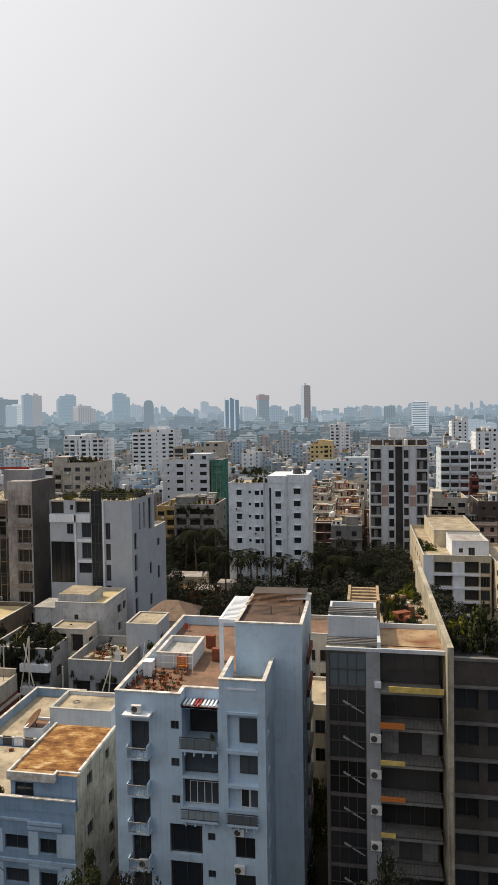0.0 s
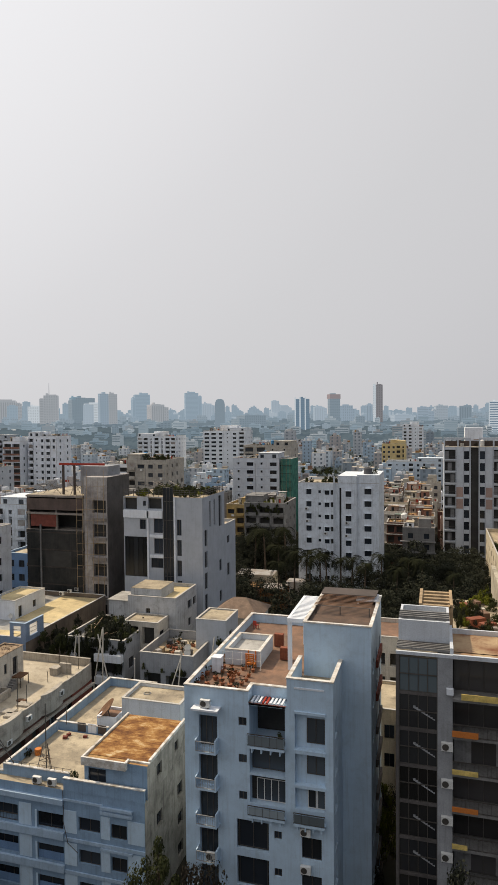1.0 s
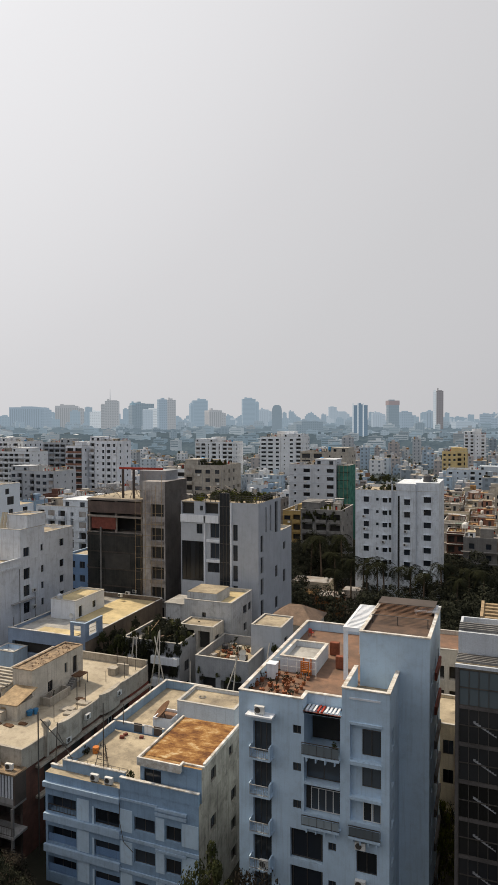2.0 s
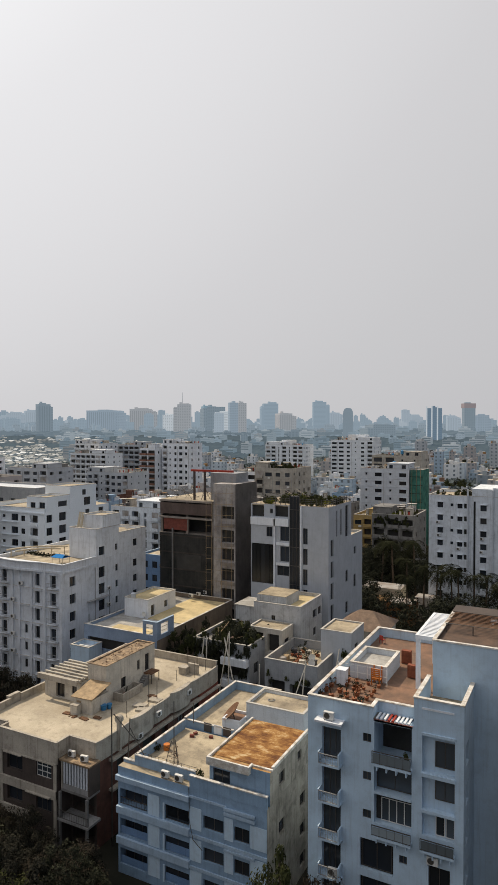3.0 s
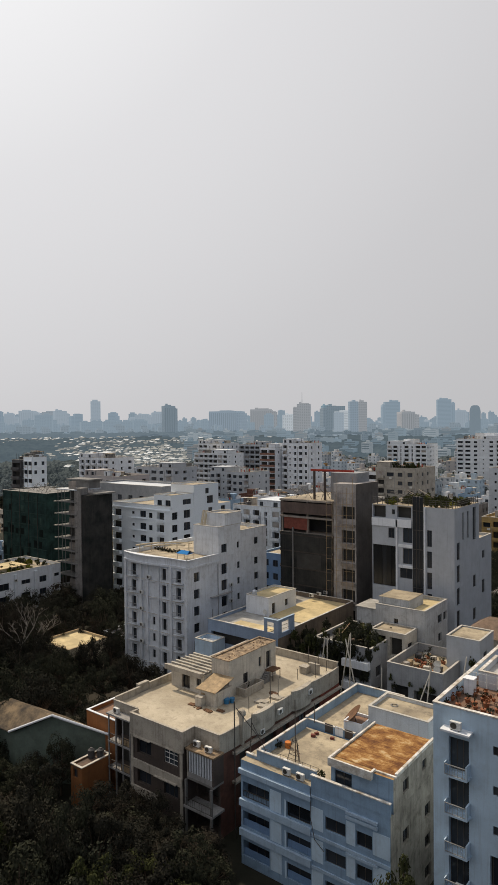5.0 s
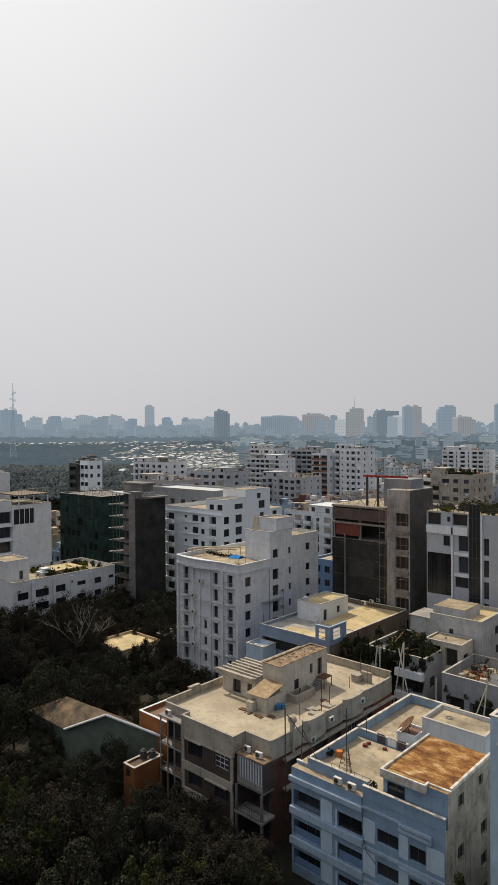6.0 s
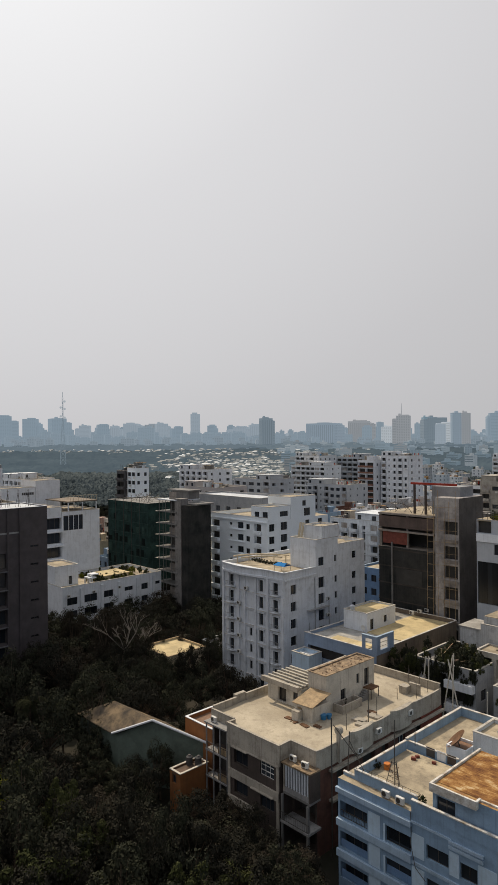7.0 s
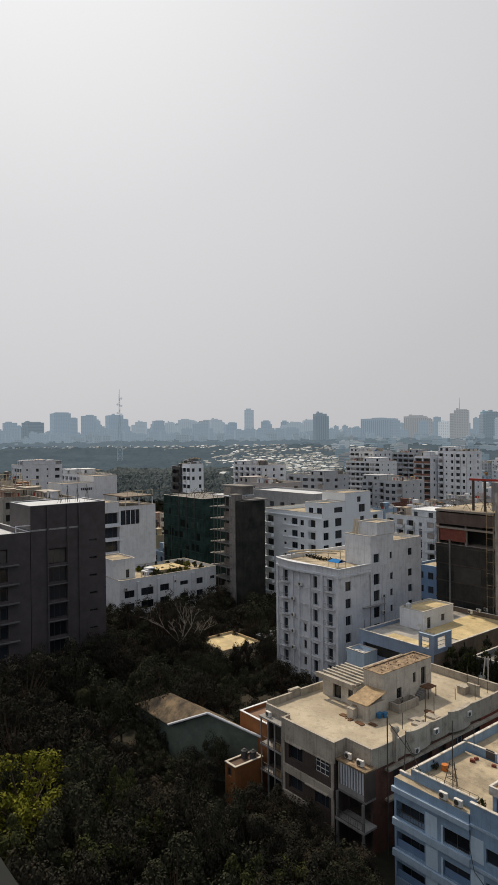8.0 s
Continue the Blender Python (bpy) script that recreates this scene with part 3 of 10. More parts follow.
M_POT = paint("terracotta", (0.30, 0.11, 0.05), scale=3.0, vary=0.3)
M_DRYLEAF = leaf_mat("dry_red_leaf", (0.10, 0.03, 0.015), (0.26, 0.10, 0.04))


# ---- small fittings, each a thing of its own ----
def build_ac():
    ob = thing("air_conditioner", -18.14, 49.0, 21.6, "white outdoor air-conditioner unit with round fan grille", "air conditioner", group="air conditioners")
    g = Geo()
    g.box(-0.42, 0.42, -0.16, 0.16, 0.06, 0.66)
    part("case", g, M_PALEMETAL, ob)
    g = Geo()
    g.rod((-0.12, -0.165, 0.36), (-0.12, -0.18, 0.36), 0.25, n=14)
    part("fan_grille", g, M_METAL, ob)
    for s in (-0.3, 0.3):
        g = Geo()
        g.box(s - 0.03, s + 0.03, -0.2, 0.2, 0.0, 0.06)
        part("foot", g, M_METAL, ob)
    return ob


AC = build_ac()


def ac(x, y, z, rz=0):
    return copy_thing(AC, pose(x, y, z, 0, 0, rz))


def pot_mesh(seed, tall, spread, leaf_n, leaf=None):
    rg = random.Random(seed)
    p = Geo()
    p.rod((0, 0, 0), (0, 0, 0.35), 0.16, n=9, r2=0.24)
    l = Geo()
    for k in range(5):
        a = rg.uniform(0, 6.28)
        tip = (math.cos(a) * spread, math.sin(a) * spread, 0.35 + tall * rg.uniform(0.5, 1))
        l.rod((0, 0, 0.3), tip, 0.015, n=3)
        leaf_cluster(l, tip, spread * 0.6, leaf_n, 0.09, rg)
    return p.mesh("pot", [M_POT]), l.mesh("plant", [leaf or M_LEAF_MID])


def leaf_cluster(g, c, r, n, size, rg, flat=0.75):
    """Leaves scattered over and inside one lump of foliage."""
    for _ in range(n):
        u = Vector((rg.gauss(0, 1), rg.gauss(0, 1), rg.gauss(0, 1))).normalized()
        rr = r * (0.55 + 0.5 * rg.random() ** 0.6)
        p = Vector(c) + Vector((u.x * rr, u.y * rr, u.z * rr * flat))
        nrm = (u + Vector((rg.uniform(-1, 1), rg.uniform(-1, 1), rg.uniform(-0.3, 1.2))) * 0.8).normalized()
        a = nrm.orthogonal().normalized()
        a.rotate(Matrix.Rotation(rg.uniform(0, 6.28), 3, nrm))
        b = nrm.cross(a)
        s = size * rg.uniform(0.6, 1.3)
        g.quad(tuple(p - a * s), tuple(p - b * s * 0.55), tuple(p + a * s), tuple(p + b * s * 0.55))


POTS = [pot_mesh(1, 0.7, 0.25, 9), pot_mesh(2, 1.2, 0.4, 14), pot_mesh(3, 0.35, 0.2, 6), pot_mesh(4, 0.6, 0.14, 2), pot_mesh(5, 0.35, 0.25, 9, M_DRYLEAF)]
prg = random.Random(77)


def pot(x, y, z, k=0, s=1.0):
    words = ["leafy plant in a terracotta pot", "tall shrub in a terracotta pot", "low plant in a brown pot", "bare twigs in a brown pot", "reddish dry plant in a terracotta pot"]
    ob = thing("potted_plant", x, y, z, words[k], "plant", rz=prg.uniform(0, 360), group="potted plants")
    ob.scale = (s, s, s)
    part("pot", POTS[k][0], None, ob)
    part("plant", POTS[k][1], None, ob)
    return ob


def bush_mesh(seed, lumps, n, size):
    rg = random.Random(seed)
    g = Geo()
    for k in range(lumps):
        a, q = rg.uniform(0, 6.28), rg.random() ** 0.5 * 0.8
        leaf_cluster(g, (q * math.cos(a), q * math.sin(a), rg.uniform(0.15, 0.8) * (1.1 - q * 0.6)), rg.uniform(0.2, 0.4), n, size, rg)
    return g


BUSHES = [bush_mesh(i, 12, 60, 0.09).mesh("shrub", [m]) for i, m in ((1, M_LEAF_MID), (2, M_LEAF_SUN), (3, M_LEAF_SUN))]
BUSHES.append(bush_mesh(4, 12, 60, 0.09).mesh("shrub", [M_LEAF_LIME]))


def shrub_mass(places, word="dense green shrubs growing on a roof terrace"):
    """Shrubs that cannot be told apart, joined: places hold x, y, z, radius, height and kind."""
    verts, faces, kinds = [], [], []
    for x, y, z, r, h, k in places:
        m, o = pose(x, y, z, 0, 0, prg.uniform(0, 360)) @ Matrix.Diagonal((r, r, h, 1)), len(verts)
        verts += [tuple(m @ v.co) for v in BUSHES[k].vertices]
        faces += [tuple(i + o for i in p.vertices) for p in BUSHES[k].polygons]
        kinds += [k] * len(BUSHES[k].polygons)
    me = bpy.data.meshes.new("shrubs")
    me.from_pydata(verts, [], faces)
    for b in BUSHES:
        me.materials.append(b.materials[0])
    me.polygons.foreach_set("material_index", kinds)
    return tagged(new("shrubs", me), word, "shrubs", kind="stuff")


def bush(x, y, z, r, h, k=0, word="dense green shrub growing on a roof terrace"):
    ob = new("shrub", BUSHES[k])
    ob.matrix_basis = pose(x, y, z, 0, 0, prg.uniform(0, 360)) @ Matrix.Diagonal((r, r, h, 1))
    return tagged(ob, word, "shrub", "roof shrubs")


def tank(x, y, z, r=0.6, h=1.3, mat=None, label="black plastic rooftop water tank"):
    ob = thing("water_tank", x, y, z, label, "water tank")
    g = Geo()
    g.rod((0, 0, 0), (0, 0, h * 0.8), r, n=16)
    g.rod((0, 0, h * 0.8), (0, 0, h * 0.95), r, n=16, r2=r * 0.45)
    part("body", g, mat or M_DARK, ob)
    g = Geo()
    g.rod((0, 0, h * 0.95), (0, 0, h), r * 0.4, n=12)
    part("lid", g, mat or M_DARK, ob)
    return ob


def dish(x, y, z, r=0.45, rz=0):
    ob = thing("satellite_dish", x, y, z, "pale round satellite dish on a short post", "satellite dish", rz=rz)
    g = Geo()
    g.rod((0, 0, 0), (0, 0, 0.7), 0.03)
    part("post", g, M_METAL, ob)
    g = Geo()
    n = 14
    for i in range(n):
        a, b = 2 * math.pi * i / n, 2 * math.pi * (i + 1) / n
        for q0, q1 in ((0.0, 0.5), (0.5, 1.0)):
            def at(q, t):
                return (r * q * math.cos(t), -0.1 - 0.18 * r * q * q * 1.6, 0.75 + r * q * math.sin(t))
            g.quad(at(q0, a), at(q1, a), at(q1, b), at(q0, b))
    part("bowl", g, M_PALEMETAL, ob)
    return ob


def lean_mast(x, y, z, h, lean=1.5, label="thin steel aerial mast with slanting stays"):
    ob = thing("aerial_mast", x, y, z, label, "mast", group="aerial masts")
    g = Geo()
    g.rod((0, 0, 0), (0, 0, h), 0.05, n=6)
    part("pole", g, M_METAL, ob)
    for i in range(3):
        a = i * 2.1 + 0.5
        g = Geo()
        g.rod((math.cos(a) * lean, math.sin(a) * lean, 0), (0, 0, h * 0.8), 0.035, n=5)
        part("stay", g, M_METAL, ob)
    for k in (0.75, 0.9):
        g = Geo()
        g.rod((-0.5, 0, h * k), (0.5, 0, h * k), 0.02, n=4)
        part("crossbar", g, M_METAL, ob)
    return ob


def pole(x0, y0, z0, x1, y1, z1, r=0.06, mat=None):
    g = Geo()
    g.rod((0, 0, 0), (x1 - x0, y1 - y0, z1 - z0), r, n=6)
    ob = part("pole", g, mat or M_TIN)
    ob.matrix_basis = pose(x0, y0, z0)
    return tagged(ob, "long slanting bamboo scaffold pole against the house", "pole", "scaffold poles")


BALUSTERS = {}


def rail(ob, face_y, x0, x1, z, h=0.95, step=0.22, mat=None):
    """A balcony railing along x: top rail, bottom rail and uprights, each a part of the balcony."""
    mat = mat or M_METAL
    for name, r, a, b in (("top_rail", 0.03, h - 0.06, h), ("bottom_rail", 0.025, 0.05, 0.09)):
        g = Geo()
        g.box(x0, x1, face_y - r, face_y + r, z + a, z + b)
        part(name, g, mat, ob)
    key = (round(h, 3), mat.name)
    if key not in BALUSTERS:
        g = Geo()
        g.box(-0.012, 0.012, -0.012, 0.012, 0, h - 0.06)
        BALUSTERS[key] = g.mesh("baluster", [mat])
    n = max(2, int((x1 - x0) / step))
    for i in range(n + 1):
        o = new("baluster", BALUSTERS[key])
        o.parent, o.matrix_basis = ob, pose(x0 + (x1 - x0) * i / n, face_y, z)


def chair(x, y, z, rz, mat, word):
    ob = thing("chair", x, y, z, word, "chair", rz=rz)
    g = Geo()
    g.box(-0.22, 0.22, -0.22, 0.22, 0.4, 0.45)
    part("seat", g, mat, ob)
    g = Geo()
    g.box(-0.22, 0.22, 0.18, 0.22, 0.45, 0.9)
    part("backrest", g, mat, ob)
    for sx in (-0.2, 0.2):
        for sy in (-0.2, 0.2):
            g = Geo()
            g.box(sx - 0.02, sx + 0.02, sy - 0.02, sy + 0.02, 0, 0.4)
            part("leg", g, mat, ob)
    return ob


def clutter(ob, w, d, h, rg, n, warm=False):
    """What stands on a flat roof in the town: sheds, tanks, planters, drying racks, and loose junk between them."""
    for i in range(n):
        x, y, k = rg.uniform(0.5, max(0.6, w - 2.5)), rg.uniform(0.5, max(0.6, d - 2.5)), rg.random()
        g = Geo()
        if k < 0.25:
            r, z = rg.uniform(0.45, 0.8), h + rg.choice((0.0, 0.0, 1.4))
            if z > h:
                for px, py in ((-0.5, -0.5), (0.4, -0.5), (-0.5, 0.4), (0.4, 0.4)):
                    g.box(x + 1 + px, x + 1.1 + px, y + 1 + py, y + 1.1 + py, h, z)
            t = rg.uniform(1.1, 1.7)
            g.rod((x + 1, y + 1, z), (x + 1, y + 1, z + t), r, n=9)
            g.rod((x + 1, y + 1, z + t), (x + 1, y + 1, z + t + 0.25), r, n=9, r2=r * 0.4)
            part("water_tank", g, rg.choice([M_DARK, M_DARK, M_PALEMETAL, M_TUB]), ob)
        elif k < 0.6:
            a, b, c = rg.uniform(1.5, 3.5), rg.uniform(1.5, 4.0), rg.uniform(1.2, 2.9)
            a, b = min(a, w - x - 0.3), min(b, d - y - 0.3)
            g.wall("s", a, b, 0, a, 0, c, [(a * 0.3, a * 0.3 + min(0.8, a * 0.4), 0.05, c * 0.8, 0.2, 2)])
            for f, length in (("e", b), ("w", b), ("n", a)):
                g.wall(f, a, b, 0, length, 0, c)
            g.box(-0.15, a + 0.15, -0.2, b + 0.15, c, c + 0.12, 1)
            g.v = [(vx + x, vy + y, vz + h) for vx, vy, vz in g.v]
            part("roof_shed", g, [rg.choice([M_DUSTBRICK, M_PINK, M_BEIGE, M_OLDWHITE, M_TERRA]) if warm else rg.choice([M_OLDWHITE, M_CONCRETE, M_BEIGE, M_WHITE, M_STAINED, M_GREY]), rg.choice([M_RUST, M_TIN, M_ROOF, M_CONCRETE]), M_GLASS], ob)
        elif k < 0.8:
            for j in range(4):
                leaf_cluster(g, (x + rg.uniform(0, 2), y + rg.uniform(0, 2), h + 0.6), 0.55, 26, 0.17, rg)
            part("shrub", g, rg.choice([M_LEAF, M_LEAF_MID, M_LEAF_SUN]), ob)
        else:
            z = h + rg.uniform(1.8, 2.8)
            for px, py in ((x, y), (x + 2, y), (x, y + 2), (x + 2, y + 2)):
                g.box(px, px + 0.12, py, py + 0.12, h, z)
            g.box(x - 0.2, x + 2.3, y - 0.2, y + 2.3, z, z + 0.08, 1)
            part("roof_shelter", g, [M_CONCRETE, rg.choice([M_TIN, M_RUST, M_TERRA, M_GREENROOF])], ob)
    g = Geo()
    for i in range(n * 2):
        x, y, k = rg.uniform(0.4, max(0.5, w - 1.2)), rg.uniform(0.4, max(0.5, d - 1.2)), rg.random()
        if k < 0.35:
            g.rod((x, y, h), (x + rg.uniform(-0.1, 0.1), y, h + rg.uniform(1.4, 3.6)), 0.05, 1, n=4)
        elif k < 0.55:
            e = min(w - 0.3, x + rg.uniform(2, 5))
            for q in (x, e):
                g.rod((q, y, h), (q, y, h + 1.9), 0.04, 1, n=4)
            g.rod((x, y, h + 1.8), (e, y, h + 1.8), 0.02, 1, n=3)
            for j in range(4):
                q = x + (e - x) * (j + 0.2) / 4
                g.box(q, q + rg.uniform(0.3, 0.6), y, y + 0.04, h + 0.8, h + 1.78, rg.choice([0, 2, 3]))
        else:
            g.box(x, x + rg.uniform(0.3, 1.1), y, y + rg.uniform(0.3, 1.0), h, h + rg.uniform(0.2, 0.9), rg.choice([0, 2, 2, 4, 5]))
    tagged(part("roof_junk", g, [M_COPING, M_METAL, M_OLDWHITE, M_RED, M_DUSTBRICK, M_TIN], ob), kind="stuff")


# ---- blue-white block ----
def white_block():
    """Seven-storey blue-white block with balconies, a bay and a rear stair block."""
    w, d, h = 12.4, 20.5, 22.2
    ob = thing("apartment_block", -20.14, 49.5, 0, "blue-white plastered seven-storey apartment block with terracotta roof terrace", "building")
    FOOT.append((-21, -4, 48.5, 71))
    fl = [19.0 - 3.05 * i for i in range(7)]
    hs, wins = [], []
    for f in fl:
        z = max(f, 0.05)
        hs.append((1.25, 2.85, z - 0.9 if z > 1 else 0.05, z + 1.75, 0.5, 1))
        wins.append((1.27, 2.83, z - 0.88 if z > 1 else 0.07, z + 1.73, 0.4, 3, "dark"))
    for i, f in enumerate(fl[:3]):
        hs.append((4.68, 5.36, f + 1.25, f + 1.95, 0.2, None))
        wins.append((4.68, 5.36, f + 1.25, f + 1.95, 0.15, 2, "dark"))
    # open loggia, two storeys of glazed balcony below it
    hs += [(5.6, 8.55, 18.95, 22.02, 2.6, 1), (5.6, 8.55, 16.5, 18.72, 0.9, 1), (5.6, 8.55, 14.0, 16.35, 0.7, 1)]
    wins += [(5.62, 8.53, 16.52, 18.70, 0.8, 2, "dark"), (6.05, 8.5, 14.05, 15.9, 0.55, 4, "white")]
    for f in fl[3:]:
        z = max(f, 0.05)
        hs.append((4.45, 7.15, z + 0.2, z + 2.65, 0.35, 1))
        wins.append((4.6, 7.0, z + 0.3, z + 2.55, 0.28, 2, "dark"))
        hs.append((7.6, 8.22, z + 1.5, z + 2.15, 0.2, None))
        wins.append((7.6, 8.22, z + 1.5, z + 2.15, 0.15, 2, "dark"))
        hs.append((9.85, 11.45, z + 0.3, z + 2.05, 0.25, None))
        wins.append((9.85, 11.45, z + 0.3, z + 2.05, 0.18, 2, "dark"))
    hs += [(9.34, 11.75, 18.95, 21.75, 0.4, 0), (9.34, 11.75, 16.1, 18.6, 0.4, 0), (9.34, 11.75, 14.1, 15.85, 0.4, 0)]
    wins += [(10.25, 11.72, 19.4, 21.4, 0.36, 2, "dark"), (10.25, 11.72, 16.9, 18.55, 0.36, 2, "dark"), (10.3, 11.0, 14.15, 15.8, 0.36, 1, "white"), (11.05, 11.72, 14.15, 15.8, 0.36, 1, "white")]
    g = Geo()
    g.wall("s", w, d, 0, w, 0, h, hs)
    side = rows([2.2, 8.2, 13.0], 1.3, 1.6, 7, 3.05, 1.4, 0.2)
    ehs = [(0.9, 2.3, max(f, 0.05) + 0.6, max(f, 0.05) + 2.2, 0.25, None) for f in fl]
    g.wall("e", w, 5.0, 0, 5.0, 0, h, ehs)
    g.wall("w", w, d, 0, d, 0, h, [(a, b, c, e, dp, None) for a, b, c, e, dp, k in side])
    g.wall("n", w, d, 0, w, 0, h)
    part("wall", g, [M_BLUEWHITE, M_INNER], ob)
    for a, b, c, e, dp, k in side:
        put_window(ob, "w", w, d, a, b, c, e, dp, 2)
    for a, b, c, e, dp, k in ehs:
        put_window(ob, "e", w, 5.0, a, b, c, e, dp, 2)
    for a, b, c, e, dp, n, fk in wins:
        put_window(ob, "s", w, d, a, b, c, e, dp, n, fk, M_PALEGLASS if a < 2 or c > 14 else None)
    # small corner balconies in a column
    for i, f in enumerate(fl):
        z = f - 0.98
        if z < 0.5:
            continue
        b = Geo()
        b.prism([(0.95, 0.0), (1.15, -0.75), (2.95, -0.75), (3.05, 0.0)], z - 0.16, z)
        bal = part("balcony", b, M_BLUEWHITE, ob)
        e = Geo()
        e.box(2.83, 2.95, -0.75, -0.02, z, z + 1.0)
        part("side_panel", e, M_BLUEWHITE, bal)
        e = Geo()
        e.box(1.12, 1.2, -0.72, -0.02, z, z + 0.9)
        part("side_panel", e, M_BLUEWHITE, bal)
        rail(bal, -0.73, 1.2, 2.82, z, 0.85, 0.2, M_GREYMETAL)
        if i in (3, 4):
            ac(-20.14 + 2.35, 49.5 - 0.4, z)
    c = Geo()
    c.box(0.9, 3.2, -0.95, 0.0, 21.45, 21.6)
    part("canopy", c, M_WHITE, ob)
    # loggia balcony and two glazed boxes
    for x0, x1, z, hh in ((5.55, 8.6, 18.75, 1.15), (5.55, 8.6, 13.05, 1.0), (9.3, 11.8, 13.0, 1.05)):
        b = Geo()
        b.box(x0, x1, -0.55, 0.0, z, z + 0.18)
        bal = part("balcony", b, M_BLUEWHITE, ob)
        rail(bal, -0.5, x0, x1, z + 0.18, hh - 0.15, 0.6)
        q = Geo()
        q.box(x0 + 0.05, x1 - 0.05, -0.49, -0.47, z + 0.25, z + hh - 0.12)
        part("glass_panel", q, M_RAILGLASS, bal)
        for k in range(4):
            x = x0 + (x1 - x0) * (k + 0.5) / 4
            q = Geo()
            q.box(x - 0.05, x + 0.05, -0.5, 0.0, z - 0.35, z)
            part("bracket", q, M_BLUEWHITE, bal)
    for a, b, o, c, e in ((5.6, 8.55, 0.1, 16.35, 16.52), (9.3, 11.8, 0.12, 18.62, 18.9), (9.3, 11.8, 0.12, 15.87, 16.1), (9.3, 11.8, 0.12, 21.8, 22.0)):
        s = Geo()
        s.box(a, b, -o, 0.0, c, e)
        part("ledge", s, M_BLUEWHITE, ob)
    for f in (10.0, 6.95):
        ac(-20.14 + 10.2, 49.3, f + 2.1)
    bush(-20.14 + 8.0, 49.9, 19.0, 0.5, 1.0, 1, "green plant on a shaded loggia")
    r = Geo()
    r.box(0.02, 5.5, 0.02, d - 0.02, h - 0.05, h)
    r.box(5.5, 8.7, 1.42, d - 0.02, h - 0.05, h)
    r.box(8.7, w - 0.02, 0.02, d - 0.02, h - 0.05, h)
    part("roof", r, M_TERRA, ob, "terracotta tiled roof terrace")
    for i in range(9):
        r = Geo()
        r.box(5.7 + i * 0.31, 5.86 + i * 0.31, 0.1, 1.3, h + 0.0, h + 0.12)
        part("loggia_slat", r, M_RED if i in (3, 4) else M_WHITE, ob)
    r = Geo()
    r.box(5.55, 8.6, 0.0, 0.14, h - 0.16, h - 0.002)
    part("loggia_beam", r, M_BRICK, ob)
    p = Geo()
    p.box(0, 5.5, 0, 0.2, h, 23.1)
    p.box(5.3, 5.5, 0.2, 1.6, h, 23.1)
    p.box(5.5, 8.7, 1.4, 1.6, h, 23.1)
    part("parapet", p, M_BLUEWHITE, ob)
    p = Geo()
    p.box(0, 0.2, 0.2, 20.3, h, 23.1)
    p.box(0, 7.0, 20.3, 20.5, h, 23.1)
    part("parapet", p, M_BLUEWHITE, ob)
    p = Geo()
    p.box(8.7, w, 0, 0.22, h, 24.5)
    p.box(8.7, 8.92, 0.22, 5.0, h, 24.5)
    p.box(w - 0.22, w, 0.22, 5.0, h, 24.5)
    part("bay_parapet", p, M_BLUEWHITE, ob)
    for x0, x1, y0, y1, z in ((-0.06, 5.56, -0.06, 0.26, 23.1), (5.24, 5.56, 0.26, 1.34, 23.1), (5.24, 8.7, 1.34, 1.66, 23.1), (-0.06, 0.26, 0.26, 20.24, 23.1), (-0.06, 7.0, 20.24, 20.56, 23.1), (8.64, w + 0.06, -0.06, 0.28, 24.5), (8.64, 8.98, 0.28, 5.0, 24.5), (w - 0.28, w + 0.06, 0.28, 5.0, 24.5)):
        c = Geo()
        c.box(x0, x1, y0, y1, z, z + 0.1)
        part("coping", c, M_DIRTYCOPING, ob)
    f = Geo()
    f.box(8.95, w - 0.25, 0.25, 4.98, h, h + 0.7)
    part("bay_roof", f, M_ROOF, ob)
    sl = Geo()
    sl.box(9.3, 11.7, -0.05, 0.02, 23.75, 23.9)
    part("ledge", sl, M_WHITE, ob)
    # rear stair block, wider than the front
    s = Geo()
    sw, sd = 5.75, 10.0
    esw = rows([1.4, 4.4, 7.2], 1.2, 1.6, 8, 3.05, 1.3, 0.2)
    for q in ("s", "n", "w"):
        s.wall(q, sw, sd, 0, sd if q == "w" else sw, 0, 27.5)
    s.wall("e", sw, sd, 0, sd, 0, 27.5, [(a, b, z, e, dp, None) for a, b, z, e, dp, k in esw])
    st = part("stair_block", s, M_BLUEWHITE, ob)
    st.matrix_basis = pose(9.1, 5.0, 0)
    q = Geo()
    q.box(0.01, sw - 0.01, 0.01, sd - 0.01, 27.0, 27.3)
    part("stair_roof", q, M_BROWNROOF, st)
    q = Geo()
    ring(q, -0.08, sw + 0.08, -0.08, sd + 0.08, 0.3, 27.5, 27.62)
    part("coping", q, M_DIRTYCOPING, st)
    for a, b, z, e, dp, k in esw:
        put_window(st, "e", sw, sd, a, b, z, e, dp, 2, "dark")
    for i in range(8):
        q = Geo()
        q.box(sw, sw + 0.22, 4.2, 8.8, 1.2 + i * 3.05, 1.9 + i * 3.05)
        part("balcony", q, M_BRICK if i > 5 else M_DARKCONCRETE, st)
    q = Geo()
    q.box(3.6, 5.6, 7.4, 9.8, 27.62, 27.75)
    q.box(3.7, 3.85, 7.5, 7.65, 27.3, 27.62)
    q.box(5.4, 5.55, 7.5, 7.65, 27.3, 27.62)
    part("white_slab", q, M_WHITE, st)
    # white slatted canopy on columns
    pg = thing("pergola", -20.14 + 7.1, 57.0, 22.2, "white slatted roof pergola on square columns", "pergola")
    for x, y in ((0.0, 0.0), (0.0, 7.0)):
        c = Geo()
        c.box(x, x + 0.35, y, y + 0.35, 0, 4.5)
        part("column", c, M_WHITE, pg)
    for x in (0.0, 1.65):
        c = Geo()
